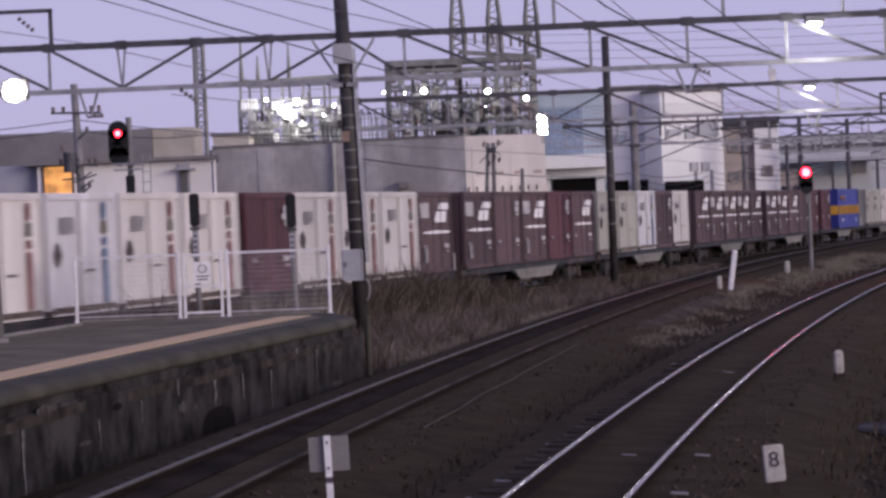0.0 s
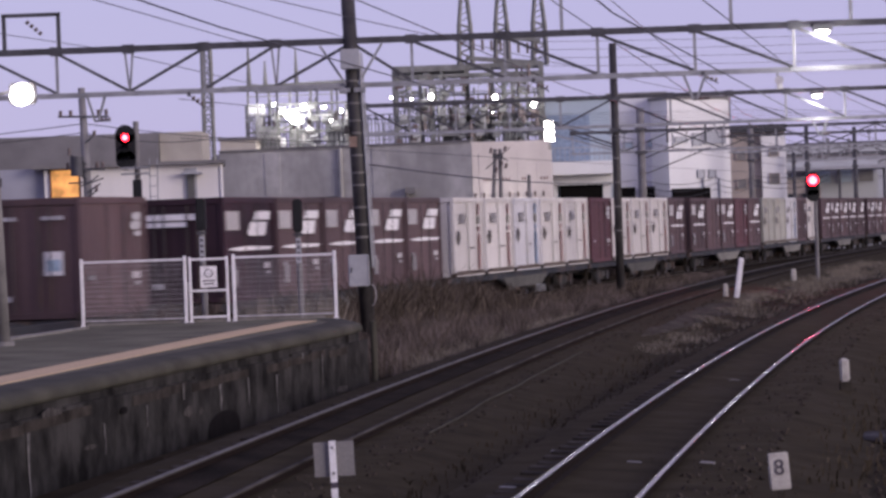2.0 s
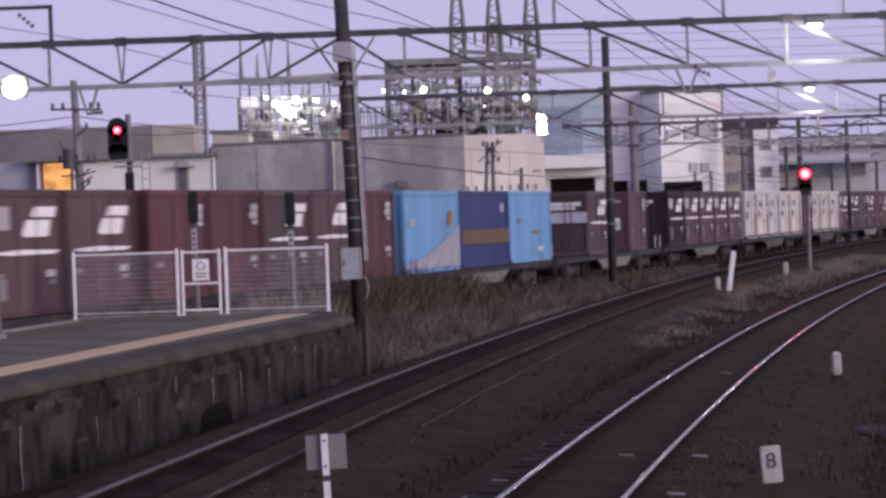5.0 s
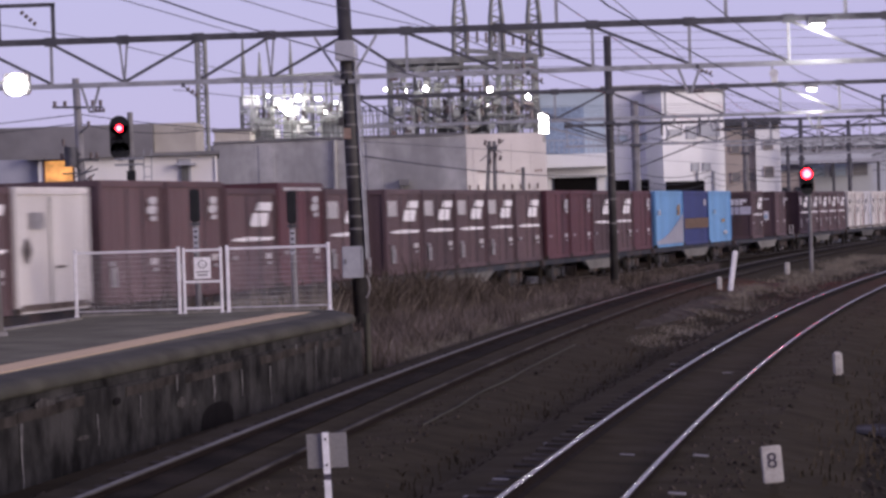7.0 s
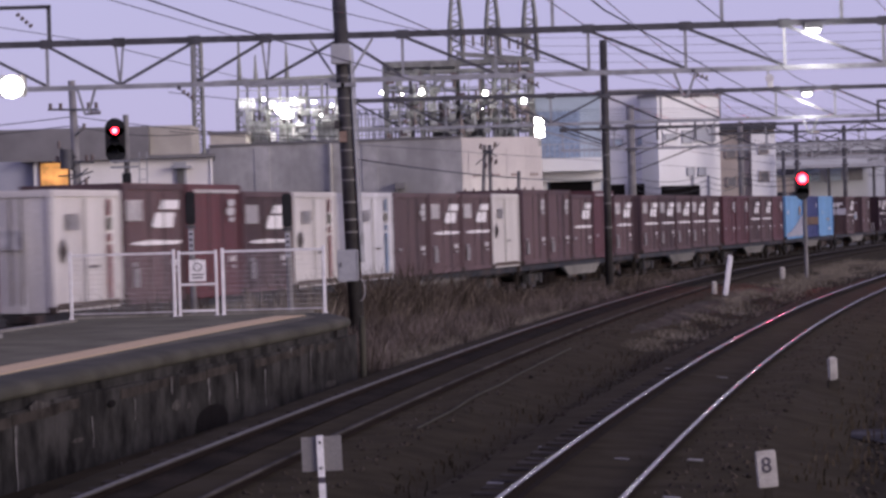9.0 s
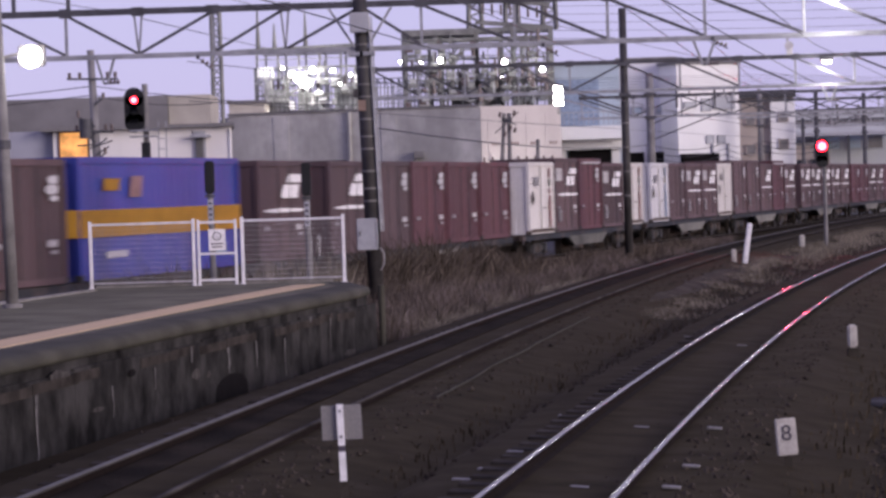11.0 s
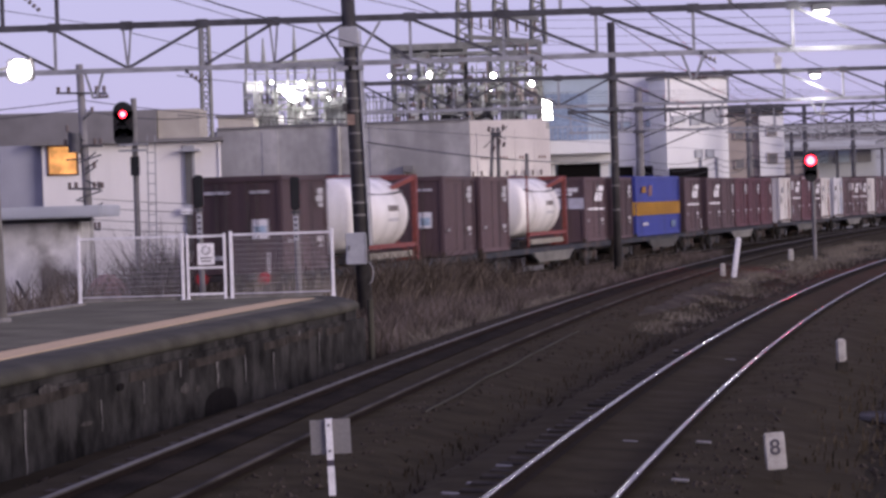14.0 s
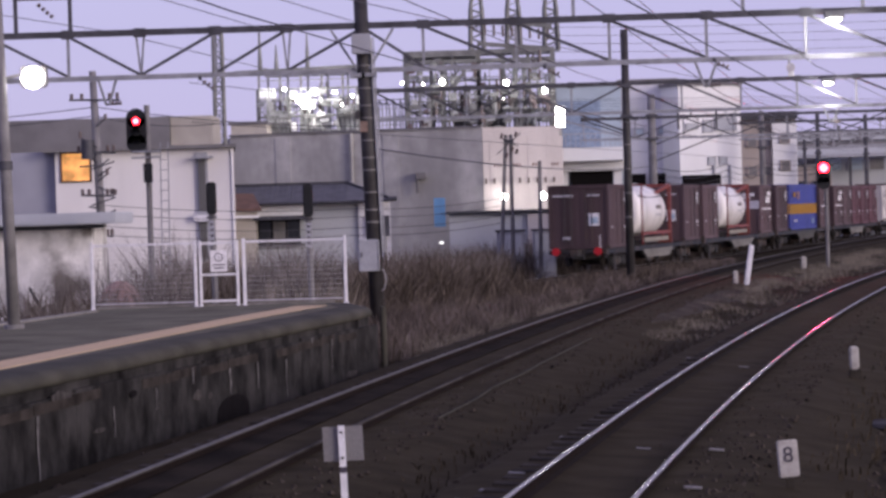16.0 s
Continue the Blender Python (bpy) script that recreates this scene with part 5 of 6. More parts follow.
def switchgear(name, label, x0, x1, z0, z1, count, mats, seed):
    """A crowded bay: breakers, ribbed bushings, braces, droppers and boxes on steel legs."""
    r = random.Random(seed)
    t = thing(name, label, "switchgear", "substation switchgear")
    for x in (x0, (x0 + x1) / 2, x1):
        part("leg", one(bar, (x, 162.2, -0.4), (x, 162.2, z1), 0.12), SUBSTEEL, t)
    for z in (z0, z0 + (z1 - z0) * 0.45, z1):
        part("shelf_beam", one(bar, (x0, 162.2, z), (x1, 162.2, z), 0.12), SUBSTEEL, t)
    for i in range(count):
        x, z, y = r.uniform(x0, x1), r.uniform(z0, z1 - 0.2), 161.7 + 0.9 * r.random()
        kind, mat = i % 6, r.choice(mats)
        bm = B()
        if kind == 0:
            h = r.uniform(0.4, 1.1)
            rod(bm, (x, y, z), (x, y, z + h), 0.05, 8)
            for k in range(4):
                rod(bm, (x, y, z + h * (0.15 + 0.2 * k)), (x, y, z + h * (0.22 + 0.2 * k)), 0.11, 8, 0.07)
            part("bushing", bm, mat, t)
        elif kind == 1:
            w, h = r.uniform(0.22, 0.55), r.uniform(0.2, 0.55)
            box(bm, x, y, z, w, 0.3, h)
            bevel(bm, 0.03, 1)
            part("switch_box", bm, mat, t)
        elif kind == 2:
            bar(bm, (x, y, z), (min(max(x + r.uniform(-1.4, 1.4), x0), x1), y, min(z + r.uniform(0.2, 1.3), z1)), 0.06)
            part("brace", bm, SUBSTEEL, t)
        elif kind == 3:
            bar(bm, (x, y, z), (x, y, min(z + r.uniform(0.5, 2.0), z1)), r.choice((0.04, 0.06, 0.1)))
            part("dropper", bm, mat, t)
        elif kind == 4:
            bar(bm, (x, y, z), (min(x + r.uniform(0.6, 2.2), x1), y, z + r.uniform(-0.05, 0.05)), r.choice((0.05, 0.08)))
            part("busbar", bm, mat, t)
        else:
            rod(bm, (x - 0.25, y, z), (x + 0.25, y, z + 0.04), r.uniform(0.08, 0.16), 10)
            part("breaker_drum", bm, mat, t)
    return t


switchgear("switchgear_bay", "crowded pale switchgear under floodlights", -12.0, -5.9, 7.3, 10.3, 80, (CERAMIC, SUBSTEEL_LIT, SUBSTEEL_LIT, SUBSTEEL), 5)
switchgear("switchgear_bay", "crowded grey switchgear on dark steelwork", -2.9, 1.4, 7.3, 11.7, 110, (SUBSTEEL, SUBSTEEL_LIT, SUBSTEEL, INSUL), 6)
switchgear("switchgear_bay", "crowded grey switchgear on dark steelwork", 1.4, 5.9, 7.3, 11.7, 110, (SUBSTEEL, SUBSTEEL_LIT, SUBSTEEL, INSUL), 7)
t = thing("insulator_row", "row of short white ceramic insulators brightened by an added lamp", "insulator")
for i in range(5):
    part("insulator", one(rod, (-11.75 + 0.2 * i, 161.4, 9.75), (-11.75 + 0.2 * i, 161.4, 10.35), 0.07, 10), CERAMIC, t)
part("bearer", one(bar, (-11.95, 161.4, 9.7), (-10.75, 161.4, 9.7), 0.1), SUBSTEEL_LIT, t)
part("leg", one(bar, (-11.3, 161.4, -0.4), (-11.3, 161.4, 9.7), 0.12), SUBSTEEL_LIT, t)
t = thing("mesh_screen", "fine pale steel railing screen behind the hall", "railing")
for k in range(4):
    part("rail", one(bar, (-5.7, 162.5, 7.4 + 0.5 * k), (-3.0, 162.5, 7.5 + 0.5 * k), 0.045), SUBSTEEL_LIT, t)
for k in range(12):
    part("upright", one(bar, (-5.7 + 0.245 * k, 162.5, -0.4), (-5.7 + 0.245 * k, 162.5, 9.0), 0.045), SUBSTEEL_LIT, t)
for x, z, r, wide in ((-8.45, 10.06, 0.17, 1.0), (-9.25, 9.62, 0.26, 1.3), (-8.95, 9.25, 0.16, 2.0), (-0.79, 10.4, 0.15, 1.0), (3.05, 10.21, 0.15, 1.0), (5.33, 9.7, 0.14, 1.0), (-10.25, 10.25, 0.075, 1.0), (-7.25, 10.0, 0.07, 2.2), (-6.85, 9.2, 0.07, 0.7), (-6.2, 9.75, 0.09, 0.7), (-3.19, 10.41, 0.07, 1.0), (-1.95, 10.3, 0.05, 1.0), (2.85, 9.35, 0.05, 0.7)):
    t = thing("floodlight", "glaring white floodlight on the substation steelwork", "lamp", "substation floodlights")
    part("lit_face", one(ball, x, 161.0, z, r, wide, 0.5, 1.1, 8), LAMP_WHITE, t)
    part("mount", one(bar, (x, 161, z), (x, 163.6, z + 0.1), 0.07), DARKSTEEL, t)


def transformer(x, y, z, w, h, mat):
    t = thing("transformer", "grey finned transformer on the substation steelwork", "transformer", "substation transformers")
    bm = one(box, x, y, z, w, 1.2, h * 0.7)
    bevel(bm, 0.05, 2)
    part("tank", bm, mat, t)
    for i in range(5):
        fx = x - w * 0.42 + w * 0.21 * i
        part("fin", one(box, fx, y - 0.74, z + 0.1, 0.06, 0.26, h * 0.55), mat, t)
    for i in range(3):
        bx = x - w * 0.3 + w * 0.3 * i
        b = part("bushing", one(rod, (bx, y, z + h * 0.7), (bx, y, z + h), 0.09, 8, 0.05), INSUL, t)
        part("cap", one(rod, (bx, y, z + h), (bx, y, z + h + 0.12), 0.06, 8), mat, b)
    part("platform_beam", one(box, x, y, z - 0.22, w * 1.25, 1.3, 0.2), SUBSTEEL, t)
    for sx in (-1, 1):
        part("leg", one(bar, (x + sx * w * 0.5, y, -0.4), (x + sx * w * 0.5, y, z - 0.2), 0.16), SUBSTEEL, t)


for spec in ((-10.7, 7.5, 1.2, 2.2), (-8.75, 7.4, 1.5, 2.0), (-6.6, 7.5, 1.3, 2.3)):
    transformer(spec[0], 163.0, spec[1], spec[2], spec[3], SUBSTEEL_LIT)
for spec in ((0.4, 7.6, 1.3, 2.0), (2.4, 7.7, 1.3, 1.9), (4.3, 7.6, 1.2, 1.8)):
    transformer(spec[0], 165.6, spec[1], spec[2], spec[3], SUBSTEEL)
t = thing("wall_floodlight", "tall lit white panel lamp at the hall corner", "lamp")
part("lit_panel", one(box, 6.2, 160.5, 7.5, 0.5, 0.15, 1.15), LAMP_WHITE, t)
part("housing", one(box, 6.2, 160.7, 7.4, 0.6, 0.2, 1.35), DARKSTEEL, t)
part("pole", one(rod, (6.2, 160.8, -0.5), (6.2, 160.8, 7.5), 0.1, 8), SUBSTEEL, t)
# the lamp at x = -11.2 has no fitting; added to brighten the insulator row
for x, z, e in ((-8.8, 9.9, 210), (-11.2, 10.4, 30), (-6.5, 9.6, 60), (-0.79, 10.4, 60), (3.05, 10.2, 80), (5.33, 9.7, 50)):
    lamp = new("substation_lamp", bpy.data.lights.new("substation_lamp", "POINT"))
    lamp.data.energy, lamp.data.shadow_soft_size = e, 0.4
    lamp.location = (x, 160.7, z)


# ---- markers beside the track ----
def number_plate_post():
    t = thing("marker_post", "small leaning white trackside plate with the figure 8", "sign", at=pose(3.20, 26.6, -0.12, -4, -3.5, 0))
    bm = one(box, 0, 0, 0.03, 0.205, 0.05, 0.37)
    bevel(bm, 0.012)
    part("plate", bm, WORN_WHITE, t, "worn white plate")
    cu = bpy.data.curves.new("figure", "FONT")
    cu.body, cu.size, cu.extrude, cu.align_x = "8", 0.22, 0.002, "CENTER"
    tmp = bpy.data.objects.new("figure", cu)
    scene.collection.objects.link(tmp)
    me = bpy.data.meshes.new_from_object(tmp.evaluated_get(bpy.context.evaluated_depsgraph_get()))
    bpy.data.objects.remove(tmp)
    me.materials.clear()
    me.materials.append(INK)
    ob = new("figure", me)
    ob.parent = t
    ob.matrix_basis = pose(0.0, -0.03, 0.18, 90, 0, 0)
    part("foot", one(box, 0, 0.01, -0.3, 0.07, 0.05, 0.32), SLEEPER, t)


number_plate_post()


def stump(x, y, h, w, lean, label, mat=WORN_WHITE, sunk=0.0):
    t = thing("marker_post", label, "post", "trackside markers", at=pose(x, y, -0.2, 0, lean, 0))
    bm = one(box, 0, 0, sunk, w, w * 0.7, h + 0.15 - sunk)
    bevel(bm, w * 0.18, 3)
    part("shaft", bm, mat, t)
    part("foot", one(box, 0, 0, -0.25, w * 1.2, w * 1.0, 0.24 + sunk), SLEEPER, t)


stump(6.26, 43, 0.34, 0.15, -1.5, "short round-topped white concrete marker post", WORN_WHITE, 0.12)
stump(9.76, 92, 1.25, 0.18, 9, "tall leaning white marker post between the tracks", WHITEPAINT)
stump(9.40, 92, 0.36, 0.17, 0, "short white marker post between the tracks")
stump(14.3, 112, 0.36, 0.22, 0, "short pale trackside marker post")
stump(24.0, 128, 0.6, 0.14, 0, "small white marker post far along the track")
t = thing("track_sign", "grey square plate on a white banded sign post", "sign", at=pose(-1.1, 24, 0, 0, -1.4, 0))
part("plate", one(box, 0.01, 0.03, 0.44, 0.36, 0.012, 0.31), ROOF_GREY, t, "dull grey plate")
part("post", one(box, 0, 0, 0.39, 0.06, 0.03, 0.37), WHITEPAINT, t)
part("black_band", one(box, 0, 0, 0.335, 0.058, 0.028, 0.055), INK, t)
part("lower_post", one(box, 0, 0, 0.07, 0.06, 0.03, 0.265), WHITEPAINT, t)
part("stub", one(box, 0, 0, -0.4, 0.058, 0.028, 0.47), SLEEPER, t, "dark dirty post foot")
for zz in (0.70, 0.47):
    part("bolt", one(rod, (0, -0.016, zz), (0, -0.024, zz), 0.012, 8), DARKSTEEL, t)


t = thing("covered_heap", "low heap under a faded pinkish cover among weeds", "heap")
bm = B()
ball(bm, -9.64, 76, 0.05, 0.70, 1.0, 0.8, 1.35, 8)
for v in bm.verts:
    v.co += Vector((0.10, 0.1, 0.08)) * noise.noise(v.co * 2.1)
part("cover", bm, material("faded_pink_cover", (0.27, 0.17, 0.15), 0.85, scale=2, amount=0.3), t)


# ---- plants ----
def blades(name, spots, mat, label, heights, width, lean=0.35):
    """Many thin two-segment blades in one mesh."""
    verts, faces = [], []
    rnd = random.Random(name)
    for x, y, k in spots:
        h = rnd.uniform(*heights) * k
        a, b = rnd.uniform(0, 6.28), rnd.uniform(0, lean) * h
        dx, dy = math.cos(a) * b, math.sin(a) * b
        w = width * rnd.uniform(0.5, 1.3)
        n = len(verts)
        verts += [(x - w, y, -0.36), (x + w, y, -0.36), (x - w * 0.7 + dx * 0.4, y + dy * 0.4, -0.3 + h * 0.6), (x + w * 0.7 + dx * 0.4, y + dy * 0.4, -0.3 + h * 0.6), (x + dx, y + dy, -0.3 + h)]
        faces += [(n, n + 1, n + 3, n + 2), (n + 2, n + 3, n + 4)]
    me = bpy.data.meshes.new(name)
    me.from_pydata(verts, [], faces)
    me.materials.append(mat)
    return tagged(new(name, me), label, "plants", "", "stuff")


rnd = random.Random(4)
strip = []
while len(strip) < 26000:
    y = rnd.uniform(53, 170)
    lo, hi = train_near(y) + 1.1, rail_left_outer(y) - 1.5
    if hi - lo < 0.5:
        continue
    x = rnd.uniform(lo, hi)
    k = 0.52 + 0.85 * noise.noise((x * 0.5, y * 0.22, 3)) + 0.4 * noise.noise((x * 1.6, y * 0.7, 8))
    k *= 1 - 0.25 * min(max((y - 62) / 10, 0), 1) - 0.22 * min(max((y - 78) / 8, 0), 1)
    if k > 0.15:
        strip.append((x, y, k))
blades("dry_grass", strip, GRASS, "dry brown grass beside the freight track", (0.45, 1.25), 0.009, 0.9)
blades("winter_shrubs", [s for i, s in enumerate(strip) if i % 3 == 0 and s[1] < 120], SHRUB, "dark leafless winter weeds beside the freight track", (0.5, 1.25), 0.012, 0.9)
hug = []
while len(hug) < 9000:
    y = rnd.uniform(54, 112)
    x = train_near(y) + 0.75 + abs(rnd.gauss(0, 0.8))
    if x < rail_left_outer(y) - 1.4:
        hug.append((x, y, (0.85 + 0.8 * noise.noise((x * 0.6, y * 0.34, 21))) * (1 - 0.55 * min(max((y - 80) / 8, 0), 1))))
blades("tall_weeds", hug, BRAMBLE, "dark brambles and tall weeds along the freight track", (0.75, 1.7), 0.020, 0.9)
behind = []
while len(behind) < 13000:
    y = rnd.uniform(56, 128)
    x = train_near(y) - 4.2 - abs(rnd.gauss(0, 2.6))
    if x < -30 or (y > 80 and -17 < x < -10.9 and y < 88):
        continue
    tall = 1.35 if y < 85 else 1.0
    if x < -0.138 * y:
        tall = 0.95
        if rnd.random() < 0.55:
            continue
    if y < 78 and abs(x + 9.64 * y / 76) < 0.65:
        tall = 0.28
    behind.append((x, y, tall * (0.75 + 0.5 * noise.noise((x * 0.4, y * 0.3, 6)))))
blades("dry_weeds", behind, WEED, "tall dry weeds behind the freight track", (0.9, 2.1), 0.012, 0.8)
# added brush, darkening the bright gaps under the passing wagons
far = []
while len(far) < 6000:
    y = rnd.uniform(112, 190)
    far.append((train_near(y) - 3.6 - abs(rnd.gauss(0, 1.3)), y, 0.8 + 0.5 * noise.noise((y * 0.3, 2, 6))))
blades("far_brush", far, SHRUB, "dark brush added to close bright gaps under the far wagons", (0.8, 1.7), 0.022, 0.8)
blades("dark_brush", [(x + 0.3, y + 0.2, k) for i, (x, y, k) in enumerate(behind) if i % 3 == 0], SHRUB, "dark brush behind the freight track", (0.8, 2.1), 0.016, 0.9)
verge = []
while len(verge) < 3500:
    y = rnd.uniform(53.5, 82)
    x = rail_left_outer(y) - 1.15 - abs(rnd.gauss(0, 0.55))
    k = 0.7 + 0.9 * noise.noise((x * 0.8, y * 0.35, 44))
    if k > 0.35:
        verge.append((x, y, k))
blades("verge_grass", verge, STRAW, "pale dry grass on the verge beside the platform track", (0.15, 0.42), 0.009, 1.5)
clumps = []
for cx, cy, r in ((-3.15, 57.0, 0.22), (-2.75, 57.6, 0.18), (-4.1, 57.5, 0.2)):
    clumps += [(cx + rnd.gauss(0, r), cy + rnd.gauss(0, 0.3), rnd.uniform(0.7, 1.0)) for _ in range(160)]
blades("pale_weeds", clumps, STRAW, "pale dry weeds standing behind the platform fence", (1.2, 1.9), 0.016, 0.4)
litter = []
while len(litter) < 9000:
    y = 21 + 90 * rnd.random() ** 1.7
    x = rnd.uniform(rail_left_outer(y) - 1.2, rail_right_inner(y) + 7.0)
    if min(abs(x - f(y)) for f in (rail_left_outer, rail_left_inner, rail_right_outer, rail_right_inner)) < 0.15:
        continue
    k = 0.45 + 0.9 * noise.noise((x * 0.7, y * 0.35, 31))
    if k > 0.15:
        litter.append((x, y, k))
ob = blades("ground_litter", litter, LITTER, "short dead weeds and litter scattered over the ground", (0.03, 0.11), 0.012, 2.2)
ob.location.z = 0.08
low = []
while len(low) < 8000:
    y = rnd.uniform(58, 150)
    x = rail_left_inner(y) + 0.8 + (rail_right_outer(y) - rail_left_inner(y)) * rnd.triangular(0.0, 0.62, 0.16)
    k = 0.5 + 0.9 * noise.noise((x * 0.8, y * 0.3, 12))
    if k > 0.45:
        low.append((x, y, k * (1 + min(max((y - 75) / 20, 0), 1))))
blades("low_grass", low, STRAW, "short dry grass between the tracks", (0.06, 0.20), 0.007, 1.8)
verts, faces = [], []
for i in range(17000):
    y = 21 + 75 * rnd.random() ** 1.6
    x = rnd.uniform(rail_left_outer(y) - 1.3, rail_right_inner(y) + 5.0)
    if min(abs(x - f(y)) for f in (rail_left_outer, rail_left_inner, rail_right_outer, rail_right_inner)) < 0.12:
        continue
    near_track = min(abs(x - (rail_left_outer(y) + 0.53)), abs(x - (rail_right_outer(y) + 0.53))) < 1.6
    z, r, n = (-0.12 if near_track else -0.33), rnd.triangular(0.014, 0.065, 0.022), len(verts)
    for a, b, c in ((1, 0, 0), (-0.8, 0.2, 0), (0, 1, 0.1), (0.1, -1, 0), (0, 0, 0.8), (0, 0, -0.5)):
        verts.append((x + r * (a + rnd.uniform(-0.3, 0.3)), y + r * (b + rnd.uniform(-0.3, 0.3)), z + r * c))
    faces += [(n + a, n + b, n + c) for a, b, c in ((0, 2, 4), (2, 1, 4), (1, 3, 4), (3, 0, 4), (2, 0, 5), (1, 2, 5), (3, 1, 5), (0, 3, 5))]
me = bpy.data.meshes.new("loose_stones")
me.from_pydata(verts, [], faces)
me.materials.append(material("loose_stone", (0.048, 0.039, 0.032), 0.95, scale=3, amount=0.6, gloss=0.03))
tagged(new("loose_stones", me), "loose brown ballast stones scattered over the ground", "stones", "", "stuff")


# ---- the train ----
DECK, SPEED, TAIL, PITCH = 1.0, 19.8135, -227.96, 21.25
W = 2.45


def ribbed_shell(L, H, ribs, depth=0.011):
    """Corrugated walls: one folded sheet round the plan, closed at top and bottom."""
    hx, hy = W / 2 - 0.05, L / 2 - 0.05

    def fold(n, half):
        pts, step = [], (2 * half - 0.3) / n
        for i in range(n):
            a = -half + 0.15 + step * i
            pts += [(a + step * 0.12, 0), (a + step * 0.27, depth), (a + step * 0.73, depth), (a + step * 0.88, 0)]
        return pts

    plan = [(hx + d, y) for y, d in fold(ribs, hy)] + [(hx, hy)]
    plan += [(-x, hy + d * 0.4) for x, d in fold(8, hx)] + [(-hx, hy)]
    plan += [(-hx - d, -y) for y, d in fold(ribs, hy)] + [(-hx, -hy)]
    plan += [(x, -hy - d * 0.4) for x, d in fold(8, hx)] + [(hx, -hy)]
    bm = B()
    prism(bm, plan, 0.08, H - 0.06)
    return bm


def corner_frame(L, H):
    bm = B()
    for sx in (-1, 1):
        for sy in (-1, 1):
            box(bm, sx * (W / 2 - 0.06), sy * (L / 2 - 0.06), 0, 0.12, 0.12, H)
        for z in (0, H - 0.12):
            box(bm, sx * (W / 2 - 0.05), 0, z, 0.1, L - 0.2, 0.12)
    for sy in (-1, 1):
        for z in (0, H - 0.12):
            box(bm, 0, sy * (L / 2 - 0.05), z, W - 0.2, 0.1, 0.12)
    return bm


def side_plate(t, name, y, z, w, h, mat, label="", tilt=0.0, x=None):
    """A thin painted plate on the near side, centred at y, z."""
    bm = B()
    off = (x if x is not None else W / 2 + 0.012)
    v = [bm.verts.new((off, y + dy * w / 2 + dz * tilt * h / 2, z + dz * h / 2)) for dy, dz in ((-1, -1), (1, -1), (1, 1), (-1, 1))]
    bm.faces.new(v)
    bmesh.ops.solidify(bm, geom=bm.faces[:], thickness=0.006)
    return part(name, bm, mat, t, label)


def rear_plate(t, name, x, z, w, h, mat, L, label=""):
    return part(name, one(box, x, -L / 2 - 0.012, z - h / 2, w, 0.012, h), mat, t, label)


def container(kind, L, H, mat, label, marks, roof=None, ribs=12):
    t = thing("freight_container", label, "container", "freight containers on the train")
    part("shell", ribbed_shell(L, H, ribs), mat, t)
    part("frame", corner_frame(L, H), mat, t)
    part("roof", one(box, 0, 0, H - 0.03, W - 0.04, L - 0.04, 0.05), roof or mat, t)
    for y in (-L / 2 + 0.06, L / 2 - 0.06):
        part("corner_casting", one(box, W / 2 - 0.06, y, -0.01, 0.16, 0.16, 0.13), UNDERFRAME, t)
    for x in (-0.55, -0.3, 0.3, 0.55):
        part("lock_rod", one(rod, (x, -L / 2 - 0.03, 0.15), (x, -L / 2 - 0.03, H - 0.15), 0.018, 6), UNDERFRAME, t)
    marks(t, L, H)
    t.location = (0, -400, -60)
    return t


def side_shape(t, name, outline, mat, label=""):
    """A thin painted shape on the near side, its outline in y, z."""
    bm = B()
    bm.faces.new([bm.verts.new((W / 2 + 0.012, y, z)) for y, z in outline])
    bmesh.ops.recalc_face_normals(bm, faces=bm.faces)
    bmesh.ops.solidify(bm, geom=bm.faces[:], thickness=0.006)
    return part(name, bm, mat, t, label)


